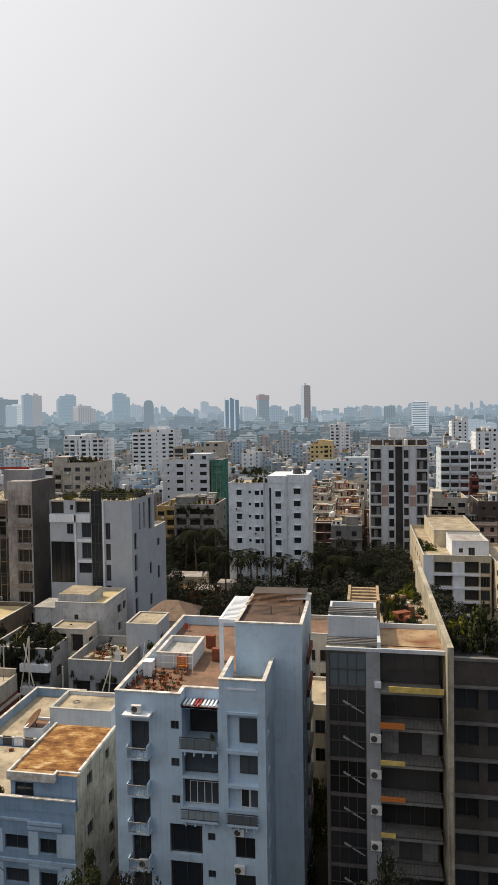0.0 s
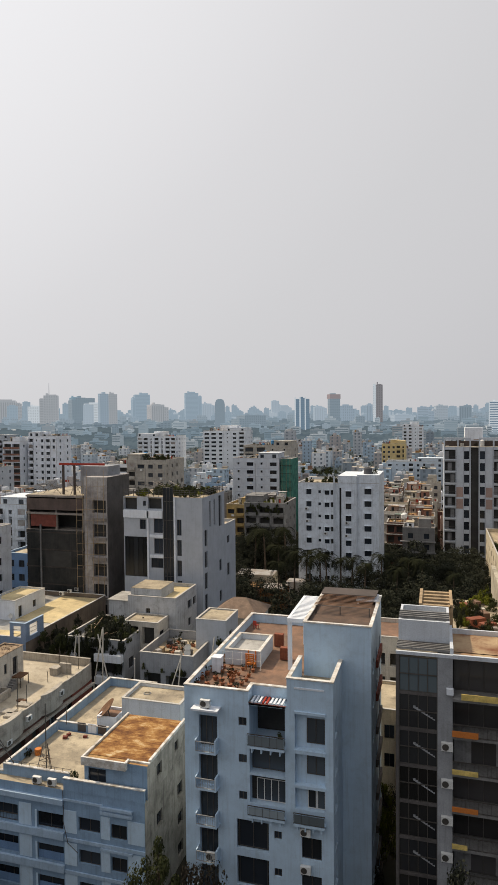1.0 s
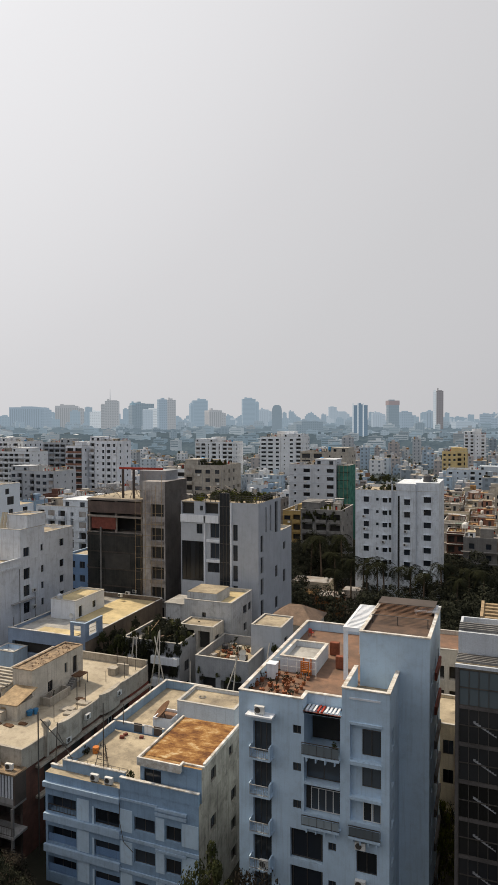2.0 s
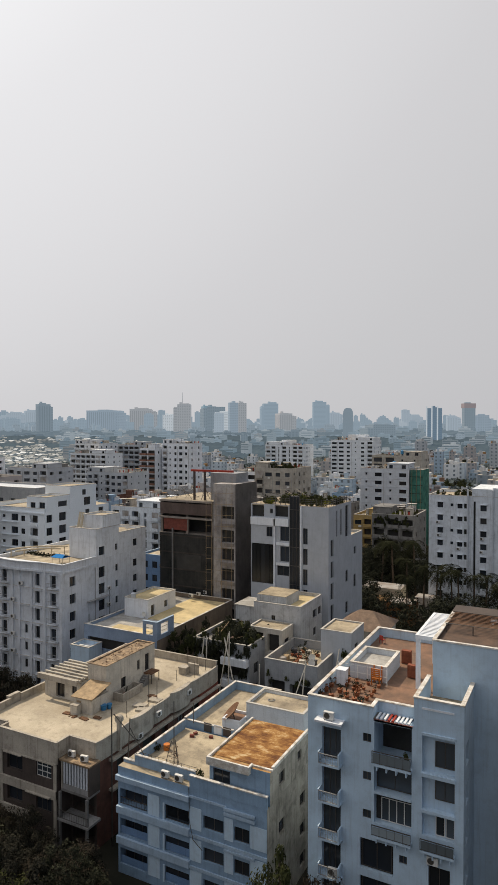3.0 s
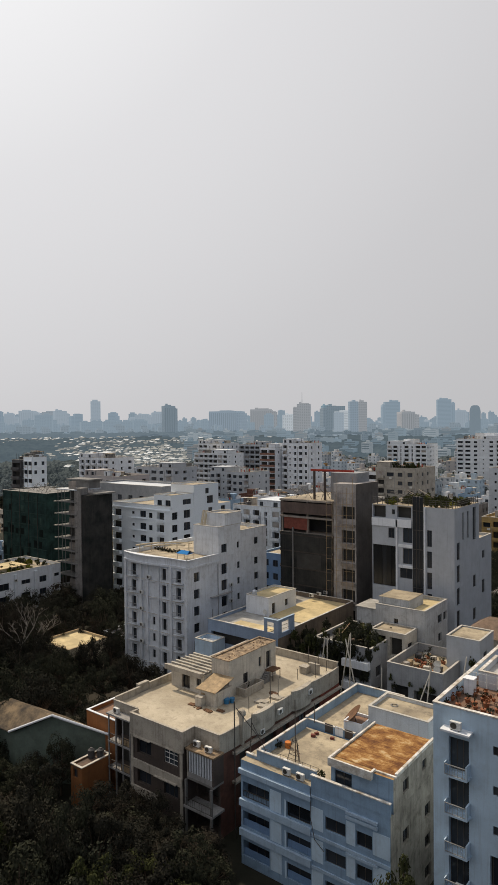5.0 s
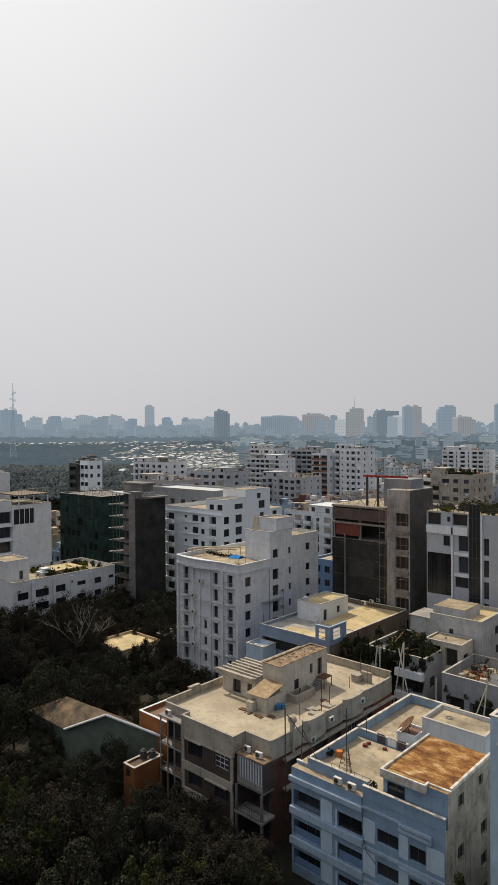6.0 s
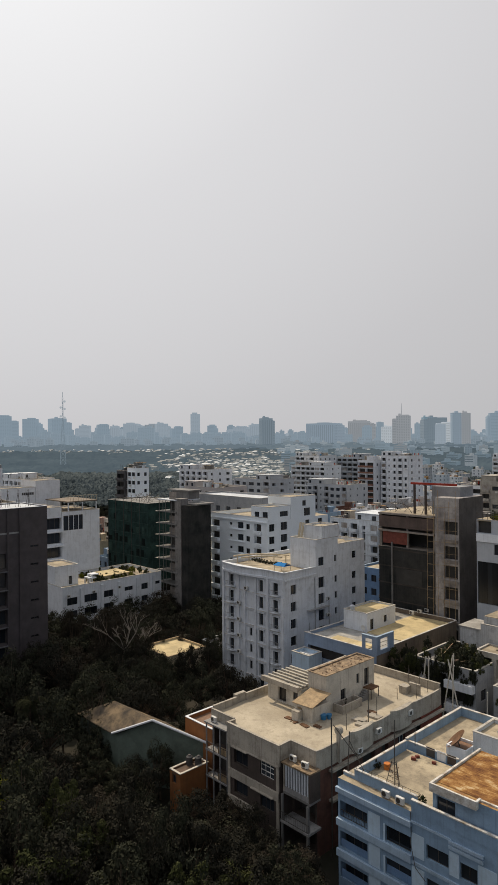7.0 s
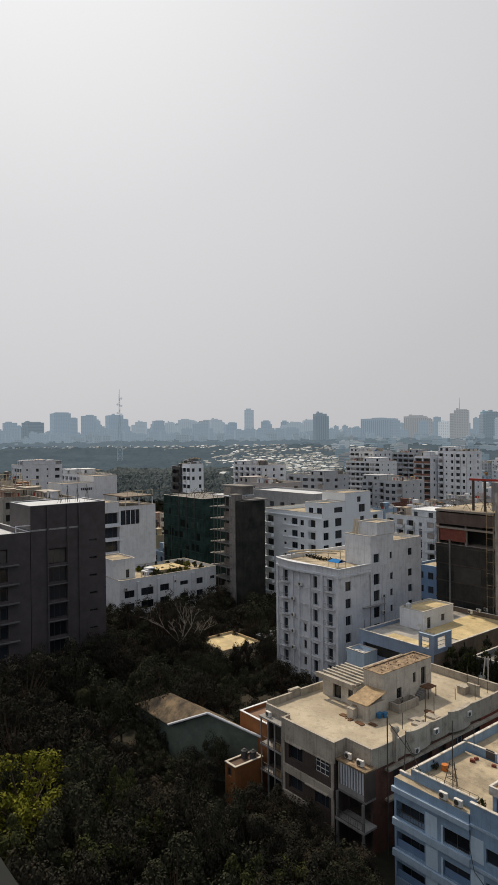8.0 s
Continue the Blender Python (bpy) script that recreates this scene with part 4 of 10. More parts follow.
        c.box(x, x + 0.25, -0.2, 7.6, 4.5, 4.85)
        part("beam", c, M_WHITE, pg)
    for y in (-0.2, 7.35):
        c = Geo()
        c.box(0.25, 1.65, y, y + 0.25, 4.5, 4.85)
        part("beam", c, M_WHITE, pg)
    for i in range(18):
        c = Geo()
        c.box(0.25, 1.65, 0.25 + i * 0.4, 0.47 + i * 0.4, 4.72, 4.82)
        part("slat", c, M_WHITE, pg)
    # dark steel frame on the stair roof
    fr = thing("roof_frame", -20.14 + 9.3, 58.0, 27.3, "dark red steel frame over the stair roof", "frame")
    fr.scale = (1, 1, 0.5)
    for x in (0.2, 2.4, 5.0):
        for y in (0.0, 6.0):
            c = Geo()
            c.box(x, x + 0.08, y, y + 0.08, 0, 1.5)
            part("post", c, M_METAL, fr)
    for y in (0.0, 2.0, 4.0, 6.0):
        c = Geo()
        c.box(0.1, 5.2, y, y + 0.08, 1.5, 1.58)
        part("bar", c, M_METAL, fr)
    c = Geo()
    c.box(0.0, 5.3, 4.0, 6.4, 1.58, 1.66)
    part("sheet", c, M_BROWN, fr)
    for i in range(9):
        c = Geo()
        c.box(0.1, 5.2, 0.3 + i * 0.42, 0.42 + i * 0.42, 1.58, 1.63)
        part("slat", c, M_RUSTDARK, fr)
    # lower white box on the terrace
    bx = thing("roof_light_well", -20.14 + 1.1, 57.0, 22.2, "low white walled light well on the terrace", "light well")
    c = Geo()
    ring(c, 0, 3.4, 0, 4.8, 0.22, 0, 1.4)
    part("wall", c, M_LIGHTGREY, bx)
    c = Geo()
    ring(c, -0.04, 3.44, -0.04, 4.84, 0.3, 1.4, 1.48)
    part("coping", c, M_DIRTYCOPING, bx)
    c = Geo()
    c.box(0.22, 3.18, 0.22, 4.58, 0.0, 0.9)
    part("cover", c, M_DUSTROOF, bx)
    # orange swing frame, chests, red thing, tank box
    sw2 = thing("garden_swing", -16.8, 56.1, 22.2, "orange slatted garden swing chair", "swing")
    for x in (0.0, 0.7):
        c = Geo()
        c.box(x, x + 0.1, 0, 0.1, 0, 1.5)
        c.box(x, x + 0.1, 0.8, 0.9, 0, 1.5)
        part("leg", c, M_SWING, sw2)
    for i in range(6):
        c = Geo()
        c.box(0.02, 0.78, 0.1, 0.16, 0.5 + i * 0.17, 0.6 + i * 0.17)
        part("slat", c, M_SWING, sw2)
    c = Geo()
    c.box(0.0, 0.8, 0.1, 0.8, 0.42, 0.5)
    part("seat", c, M_SWING, sw2)
    for x, y, hh in ((-15.7, 62.6, 1.3), (-14.3, 59.2, 1.2)):
        cb = thing("roof_cabinet", x, y, 22.2, "reddish brown wooden roof cabinet", "cabinet")
        c = Geo()
        c.box(0, 0.9, 0, 0.5, 0.05, hh)
        part("body", c, M_REDWOOD, cb)
        c = Geo()
        c.box(0.03, 0.44, -0.03, -0.001, 0.1, hh - 0.05)
        part("door", c, M_REDWOOD, cb)
        c = Geo()
        c.box(0.46, 0.87, -0.03, -0.001, 0.1, hh - 0.05)
        part("door", c, M_REDWOOD, cb)
    chair(-19.0, 67.6, 22.2, 160, M_RED, "bright red plastic chair on the terrace")
    tk = thing("tank_box", -19.5, 54.6, 22.2, "white square tank box beside the parapet", "tank box")
    c = Geo()
    c.box(0, 0.8, 0, 0.8, 0.1, 1.35)
    part("body", c, M_WHITE, tk)
    c = Geo()
    c.box(-0.06, 0.86, -0.06, 0.86, 1.35, 1.45)
    part("lid", c, M_WHITE, tk)
    rg = random.Random(8)
    for i in range(5):
        for j in range(6):
            pot(-19.6 + i * 0.85 + rg.uniform(-0.25, 0.25), 51.0 + j * 0.95 + rg.uniform(-0.3, 0.3), 22.2, rg.choice([3, 2, 2, 4]), rg.uniform(0.7, 1.2))
    fnc = thing("wire_fence", -19.9, 56.3, 22.2, "thin wire fence round the potted plants", "fence")
    for i in range(6):
        c = Geo()
        c.rod((i * 0.9, 0, 0), (i * 0.9, 0, 1.5), 0.03, n=5)
        part("post", c, M_PALEMETAL, fnc)
    for z in (0.8, 1.45):
        c = Geo()
        c.rod((0, 0, z), (4.5, 0, z), 0.015, n=4)
        part("wire", c, M_PALEMETAL, fnc)
    return ob




def glass_stair_block():
    """Dark nine-storey block: glazed stair, slab balconies and a tall side wall."""
    ob = thing("apartment_block", -3.05, 50.6, 0, "dark glazed apartment block with slab balconies and tall concrete side wall", "building")
    FOOT.append((-4, 12, 49, 80))
    h, pitch = 26.9, 2.95
    fl = [23.95 - 2.845 * i for i in range(9)]
    g = Geo()
    w, d = 9.5, 12.0
    wh = rows([3, 8], 1.4, 1.2, 8, pitch, 1.4, 0.2)
    g.wall("w", w, d, 0, d, 0, h, [(a, b, z, e, dp, None) for a, b, z, e, dp, k in wh])
    g.wall("n", w, d, 0, 4.2, 0, h)
    part("wall", g, M_DARKCONCRETE, ob)
    for a, b, z, e, dp, k in wh:
        put_window(ob, "w", w, d, a, b, z, e, dp)
    g = Geo()
    g.box(3.1, 4.2, 0, 1.2, 0, h)
    part("column", g, M_GREY, ob)
    g = Geo()
    g.box(0.0, 0.25, -0.05, 0.3, 0, h)
    part("column", g, M_DARKCONCRETE, ob)
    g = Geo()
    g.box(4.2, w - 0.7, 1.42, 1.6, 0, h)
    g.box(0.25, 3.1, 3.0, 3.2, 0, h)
    # near-black walls carry the shade of the rooms behind the glazing
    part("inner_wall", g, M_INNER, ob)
    glass = pane_mat("smoked_glass", (0.016, 0.017, 0.019), 0.1)
    room_glass = pane_mat("curtained_room_glass", (0.055, 0.052, 0.052), 0.1)
    # top stair pane only: the sky's reflection painted as a lighter blue-grey
    sky_glass = pane_mat("sky_reflection_glass", (0.17, 0.22, 0.25), 0.1)
    for i, f in enumerate(fl):
        if f < 0:
            continue
        s = Geo()
        s.box(4.2, w - 0.7, -0.55, 2.2, f - 0.1, f + 0.1)
        bal = part("balcony", s, M_CONCRETE, ob)
        if i > 0:
            rail(bal, -0.5, 4.2, w - 0.72, f + 0.1, 0.95, 0.3)
        put_window(ob, "s", w, d, 4.3, 8.7, f + 0.1, f + 2.65, 1.3, 4, "dark", room_glass)
        q = Geo()
        q.box(0.25, 3.1, -0.02, 0.3, f - 0.12, f + 0.12)
        part("floor_band", q, M_DARKCONCRETE, ob)
        fr, pn = window_mesh(2.85, 2.7, 4, "dark", sky_glass if i == 0 else glass, False, False)
        o = new("stair_window", fr)
        o.parent, o.matrix_basis = ob, pose(0.25, 0.06, f + 0.12)
        p2 = new("pane", pn)
        p2.parent = o
        q = Geo()
        q.box(0.25, 3.1, -0.01, 0.04, f + 1.45, f + 1.53)
        part("transom", q, M_METAL, ob)
        if i > 0:
            for x0, x1 in ((4.35, 5.6), (7.4, 8.6)):
                if (i + int(x0)) % 3 == 0:
                    cq = Geo()
                    cq.box(x0, x1, 1.22, 1.26, f + 0.15, f + 2.5)
                    part("curtain", cq, M_STONE, ob)
            sg = Geo()
            up = [(1.3 + k * 0.18 + e, f + 1.88 - k * 0.11) for k in range(9) for e in (0.0, 0.18)]
            for y, o in ((0.02, 1), (0.03, -1)):
                sg.poly(([(1.3, y, f + 1.72)] + [(2.92, y, f + 0.86)] + [(x, y, z) for x, z in reversed(up)])[::o])
            part("stair_flight", sg, M_GREY, ob)
    fin = Geo()
    fin.box(9.05, 9.5, -1.4, 28.5, 0, 28.0)
    part("side_wall", fin, M_FIN, ob, "tall thin weathered side wall")
    r = Geo()
    r.box(4.25, 9.04, 0.15, 6.0, h - 0.1, h)
    part("roof", r, M_LITTER, ob, "lime roof strewn with red-brown dry leaves")
    r = Geo()
    r.box(0, 4.2, 0.2, d, h - 0.3, h)
    part("roof", r, M_ROOF, ob)
    r = Geo()
    r.box(4.21, 9.04, 6.2, 22.0, 0, 25.4)
    part("rear_wing", r, M_OLDWHITE, ob)
    r = Geo()
    r.box(4.2, 9.04, 6.21, 22.1, 25.4, 25.5)
    part("rear_roof", r, M_ROOF, ob)
    for i in range(16):
        bush(-3.05 + 4.6 + prg.uniform(0, 4.0), 50.6 + prg.uniform(9, 22), 25.5, prg.uniform(0.4, 1.0), prg.uniform(0.8, 2.2), prg.choice([0, 1, 3]))
    for i in range(7):
        c = Geo()
        c.box(0, prg.uniform(0.5, 1.6), 0, prg.uniform(0.5, 1.2), 0, prg.uniform(0.3, 1.0))
        o = part("roof_crate", c, prg.choice([M_OLDWHITE, M_TERRA, M_TIN, M_REDWOOD]))
        o.matrix_basis = pose(-3.05 + 4.6 + prg.uniform(0, 3), 50.6 + prg.uniform(7, 20), 25.5, 0, 0, prg.uniform(0, 40))
        tagged(o, "weathered wooden crate on a cluttered roof", "crate", "roof crates")
    for x0, x1, y0, y1, z1 in ((0, 4.2, -0.02, 0.2, 27.15), (4.2, 9.04, -0.08, 0.14, 27.2), (4.0, 4.25, 0.2, 6.0, 27.6), (4.2, 9.04, 6.0, 6.2, 27.3)):
        p = Geo()
        p.box(x0, x1, y0, y1, h, z1)
        part("parapet", p, M_LIGHTGREY, ob)
    p = Geo()
    ring(p, 0.1, 4.0, 2.0, 6.4, 0.2, h, 29.0)
    part("tank_room", p, M_LIGHTGREY, ob)
    for i in range(5):
        p = Geo()
        p.box(0.05, 4.0, 0.3 + i * 0.36, 0.42 + i * 0.36, 27.2, 27.4)
        part("beam", p, M_CONCRETE, ob)
    for i in range(4):
        p = Geo()
        p.box(0.1, 4.0, 2.4 + i * 0.5, 2.55 + i * 0.5, 29.0, 29.2)
        part("beam", p, M_CONCRETE, ob)
    pg = thing("pergola", -3.05 + 1.7, 57.2, 26.9, "tan timber beam pergola on the roof", "pergola")
    for i in range(5):
        p = Geo()
        p.box(0, 2.5, i * 1.1, i * 1.1 + 0.45, 1.95, 2.1)
        part("beam", p, M_TANWOOD, pg)
    for x in (-0.15, 2.4):
        p = Geo()
        p.box(x, x + 0.25, -0.1, 5.0, 2.1, 2.25)
        part("beam", p, M_TANWOOD, pg)
        for y in (0.0, 4.5):
            p = Geo()
            p.box(x, x + 0.25, y, y + 0.25, 0, 2.1)
            part("post", p, M_TANWOOD, pg)
    # bright boxes on the balconies
    for i, m, word in ((0, M_YBOX, "yellow"), (1, M_SWING, "orange"), (2, M_YBOX, "yellow"), (3, M_SWING, "orange"), (4, M_YBOX, "yellow")):
        f = fl[i]
        x1 = 1.85 if i < 4 else 1.1
        b = Geo()
        b.box(0, x1 if i else 4.1, -0.02, 0.05, 0, 0.45 if i < 2 else 0.36)
        o = part("balcony_blind", b, m)
        o.matrix_basis = pose(-3.05 + 4.15 if i else 1.75, 49.96, f + 0.12)
        tagged(o, f"sunlit {word} cloth hung along a balcony front", "blind", "balcony blinds")
    for z in (19.85, 17.0, 14.15, 11.3):
        ac(0.75, 50.4, z)
    bx = Geo()
    bx.box(0, 0.5, 0, 0.3, 0, 0.45)
    o = part("meter_box", bx, M_WHITE)
    o.matrix_basis = pose(0.7, 50.28, 24.2)
    tagged(o, "small white meter box on a column", "meter box")
    return ob


white_block()
glass_stair_block()
for i in range(9):
    bush(1.6 + prg.uniform(0, 3.9), 60.0 + prg.uniform(0, 7), 25.5, prg.uniform(0.35, 0.8), prg.uniform(0.7, 1.7), prg.choice([1, 2]))
# dark neighbour beyond the side wall
holes = {"s": rows([0.4, 2.9], 1.8, 0.9, 8, 2.95, 1.7, 0.25, "w"), "e": rows([2, 7], 2.0, 1.0, 8, 2.95, 1.6)}
dusk = house("apartment_block", 6.7, 11.9, 53.5, 60.0, 25.2, "dark brown block with deep shaded balconies", M_DUSK, M_DARK, holes, para=0.3)
for i in range(8):
    p = Geo()
    p.box(0, 5.2, -0.45, 0.0, 2.75 + i * 2.95, 2.87 + i * 2.95)
    part("ledge", p, M_CONCRETE, dusk)
p = Geo()
p.box(-0.05, 5.25, -0.1, 0.25, 25.5, 25.75)
part("coping", p, M_CONCRETE, dusk)
house("house", 12.3, 18.0, 56.0, 62.0, 22.0, "orange plastered house front beside the dark block", M_ORANGE, M_DARK, {"s": rows([1.5], 1.4, 1.0, 7, 3.05, 1.4)}, para=0.4)
for x, y, r, hh, k in ((7.6, 56.5, 1.2, 2.6, 0), (9.2, 57.0, 1.7, 3.2, 1), (10.8, 56.6, 1.5, 2.8, 0), (9.8, 59.0, 1.6, 3.6, 2), (8.2, 58.6, 1.4, 3.0, 3), (11.3, 58.5, 1.4, 2.6, 1)):
    bush(x, y, 25.2, r, hh, k, "overgrown shrub on the dark neighbour's roof")
# houses at the far end of the alley
al = house("house", -8.2, -3.2, 72.0, 80.0, 12.6, "cream alley house with sunlit roof and orange door surround", M_CREAM, M_ROOF, {"s": [(0.6, 1.7, 9.6, 11.2, 0.3, "w"), (2.6, 3.7, 6.4, 8.0, 0.3, "w"), (2.6, 3.7, 9.6, 11.2, 0.3, "w")]}, para=0.3)
q = Geo()
q.box(3.9, 4.5, -0.4, -0.002, 3.0, 11.6)
part("orange_pier", q, M_ORANGE, al)
q = Geo()
q.poly([(1.2, -1.6, 12.3), (2.4, -1.6, 12.3), (2.4, 0.2, 13.3), (1.2, 0.2, 13.3)])
q.poly([(1.2, 0.2, 13.25), (2.4, 0.2, 13.25), (2.4, -1.6, 12.25), (1.2, -1.6, 12.25)])
part("green_awning", q, M_GREENNET, al)
house("house", -9.6, -2.6, 84.0, 92.0, 16.5, "brown and cream house with deep balconies", M_OLDWHITE, M_TERRA, {"s": rows([0.8, 3.8], 2.4, 1.0, 5, 3.05, 1.7, 0.8, "k")}, para=0.5)


# ---- pale blue four-storey block ----
def blue_block():
    x0, y0 = -41.8, 51.8
    holes = {"s": [], "e": rows([2.5, 7.5], 1.3, 1.0, 3, 3.05, 1.3, 0.2)}
    for z in (7.3, 4.25, 1.2):
        holes["s"] += [(0.25, 3.6, z - 0.2, z + 1.4, 0.9, "v"), (5.7, 8.5, z - 0.3, z + 1.2, 0.25, "w"), (10.1, 12.3, z, z + 1.3, 0.25, "w"), (13.4, 15.0, z - 0.2, z + 1.2, 0.25, "w")]
    ob = house("apartment_block", x0, -25.0, y0, 62.0, 10.9, "pale blue four-storey block with weathered flat roof", M_BLUE, M_ROOF, holes, para=0.0, east=M_SIDE)
    # raised right front parapet, low ledge at the left
    for a, b, c, e, z0, z1 in ((8.6, 16.8, -0.05, 0.18, 10.9, 12.0), (1.4, 8.6, 0.9, 1.08, 10.9, 11.9), (0.0, 1.4, 0.9, 1.08, 10.9, 11.2), (1.4, 1.6, 1.08, 10.0, 10.9, 11.9)):
        p = Geo()
        p.box(a, b, c, e, z0, z1)
        part("parapet", p, M_BLUE, ob)
        q = Geo()
        q.box(a - 0.03, b + 0.03, c - 0.05, e + 0.05, z1, z1 + 0.09)
        part("coping", q, M_DIRTYCOPING, ob)
    for a, b, z0, z1, o in ((-0.15, 8.6, 9.55, 10.05, 0.3), (8.5, 12.6, 9.95, 10.15, 0.12), (12.4, 15.6, 9.3, 9.6, 0.2), (12.4, 15.6, 9.75, 10.0, 0.2), (8.6, 16.8, 6.2, 6.5, 0.12), (12.4, 15.6, 5.9, 6.15, 0.2), (-0.1, 8.6, 6.2, 6.9, 0.25), (-0.1, 8.6, 3.1, 3.8, 0.25), (8.6, 16.8, 3.1, 3.4, 0.12)):
        q = Geo()
        q.box(a, b, -o, 0.0, z0, z1)
        part("ledge", q, M_LIGHTBLUE, ob)
    for a, b in ((3.75, 5.1), (8.62, 9.9), (12.4, 13.3), (15.1, 16.75)):
        for z in (6.95, 3.9, 0.9):
            q = Geo()
            q.box(a, b, -0.04, 0.0, z, z + 2.1)
            part("panel", q, M_BLUEWHITE, ob)
    for z in (7.3, 4.25, 1.2):
        q = Geo()
        q.box(5.5, 5.7, -0.06, 0.0, z - 0.4, z + 1.3)
        part("window_surround", q, M_BLUEWHITE, ob)
    for a, b, z in ((0.3, 3.55, 4.1), (5.75, 8.45, 4.0), (0.3, 3.55, 1.05), (5.75, 8.45, 0.95)):
        q = Geo()
        q.box(a, b, 0.1, 0.14, z, z + 0.75)
        part("blue_breast_panel", q, M_DEEPBLUE, ob)
    rail(ob, 0.06, 0.3, 3.55, 7.1, 0.7, 0.3, M_METAL)
    ac(-36.2, 52.05, 10.95)
    ac(-34.6, 52.05, 10.95)
    # drain pipe from the roof
    pts = [(8.55, -0.1, 10.9), (8.6, -0.1, 9.0), (8.7, -0.35, 8.2), (9.2, -0.4, 6.2), (10.2, -0.35, 5.4)]
    q = Geo()
    for a, b in zip(pts, pts[1:]):
        q.rod(a, b, 0.035, n=5)
    part("cable", q, M_METAL, ob)
    # rear wing
    rw = house("apartment_block", x0 + 1.2, -25.4, 62.3, 74.5, 10.9, "rear wing of pale blue block with walled terrace", M_BLUE, M_ROOF, {"e": rows([2, 7], 1.4, 1.0, 3, 3.05, 1.3)}, para=0.0, east=M_SIDE)
    for a, b, c, e, z1 in ((0, 0.2, 0, 12.2, 11.9), (0.2, 6.6, 12.0, 12.2, 11.9), (0.2, 6.3, 0.0, 0.18, 11.7)):
        p = Geo()
        p.box(a, b, c, e, 10.9, z1)
        part("parapet", p, M_BLUE, rw)
        q = Geo()
        q.box(a - 0.05, b + 0.05, c - 0.05, e + 0.05, z1, z1 + 0.08)
        part("coping", q, M_DIRTYCOPING, rw)
    # penthouse with rusted roof
    pent = house("penthouse", -31.3, -24.95, 52.3, 61.4, 3.1, "rooftop penthouse with rusty corrugated sheet roof", M_BLUE, M_RUST, {"s": [(0.4, 2.2, 0.9, 2.2, 0.2, "w")], "e": [(2, 3.2, 0.9, 2.1, 0.2, "w"), (6.3, 7.3, 1.2, 2.2, 0.2, "w")]}, para=0.0, z0=10.9, east=M_SIDE)
    for a, b, c, e, z0, z1 in ((-0.1, 4.4, -0.45, -0.25, 2.6, 3.35), (-0.1, 0.1, -0.25, 9.0, 3.1, 3.35), (6.2, 6.45, 0.6, 9.1, 3.1, 3.4), (4.2, 4.4, -0.25, 0.5, 2.6, 3.3), (4.2, 6.45, 0.3, 0.5, 3.1, 3.25)):
        p = Geo()
        p.box(a, b, c, e, z0, z1)
        part("parapet", p, M_DIRTYCOPING, pent)
    sheets = Geo()
    n = 56
    for i in range(n):
        y, dy, zz = 0.6 + 8.3 * i / n, 8.3 / n, 3.14
        sheets.quad((0.15, y, zz), (6.2, y, zz), (6.2, y + dy / 2, zz + 0.045), (0.15, y + dy / 2, zz + 0.045))
        sheets.quad((0.15, y + dy / 2, zz + 0.045), (6.2, y + dy / 2, zz + 0.045), (6.2, y + dy, zz), (0.15, y + dy, zz))
    part("corrugated_sheet", sheets, M_RUSTSHEET, pent)
    # tank room with round mark, planter
    tr = house("tank_room", -33.9, -26.9, 64.8, 69.4, 2.75, "pale rooftop tank room with raised rim", M_LIGHTGREY, M_ROOF, {}, para=0.35, z0=10.9)
    q = Geo()
    n = 18
    for i in range(n):
        a, b = 2 * math.pi * i / n, 2 * math.pi * (i + 1) / n
        q.quad((1.9 + 0.45 * math.cos(a), 2.6 + 0.45 * math.sin(a), 2.8), (1.9 + 0.45 * math.cos(b), 2.6 + 0.45 * math.sin(b), 2.8), (1.9 + 0.3 * math.cos(b), 2.6 + 0.3 * math.sin(b), 2.85), (1.9 + 0.3 * math.cos(a), 2.6 + 0.3 * math.sin(a), 2.85))
    part("hatch_rim", q, M_CONCRETE, tr)
    pl = thing("roof_planter", -36.2, 63.3, 10.9, "white walled roof planter with dry soil", "planter")
    q = Geo()
    ring(q, 0, 2.3, 0, 2.6, 0.15, 0, 1.5)
    part("wall", q, M_WHITE, pl)
    q = Geo()
    q.box(0.15, 2.15, 0.15, 2.45, 0.3, 1.2)
    part("soil", q, M_TERRA, pl)
    bd = thing("rusty_dish", -35.0, 64.3, 12.2, "large rusty satellite dish tilted on the planter", "satellite dish")
    bd.matrix_basis = pose(-35.0, 64.3, 12.4, 0, -46, 206)
    q = Geo()
    n = 16
    for i in range(n):
        a, b = 2 * math.pi * i / n, 2 * math.pi * (i + 1) / n
        for q0, q1 in ((0.05, 0.5), (0.5, 1.0)):
            def at(k, t):
                return (0.35 * k * k + 0.5, 1.3 * k * math.cos(t), 1.3 * k * math.sin(t))
            q.quad(at(q0, a), at(q1, a), at(q1, b), at(q0, b))
    part("bowl", q, M_RUSTDARK, bd)
    q = Geo()
    q.rod((0.5, 0, 0), (-0.6, 0, -0.5), 0.06, n=6)
    part("post", q, M_METAL, bd)
    # lattice aerial, stays, washing, loose bricks
    lm = thing("aerial_tower", -36.2, 53.6, 10.9, "small rusty steel aerial tower with dry creeper", "mast")
    for sx, sy in ((-0.9, -0.5), (0.9, -0.5), (0.0, 0.9)):
        q = Geo()
        q.rod((sx, sy, 0), (sx * 0.25, sy * 0.25, 3.0), 0.035, n=5)
        part("leg", q, M_METAL, lm)
    for z, k in ((1.5, 0.62), (2.8, 0.3)):
        q = Geo()
        c = [(-0.9 * k, -0.5 * k, z), (0.9 * k, -0.5 * k, z), (0, 0.9 * k, z)]
        for i in range(3):
            q.rod(c[i], c[(i + 1) % 3], 0.025, n=4)
        part("brace", q, M_METAL, lm)
    q = Geo()
    q.rod((0, 0, 0), (0, 0, 7.0), 0.05, n=6)
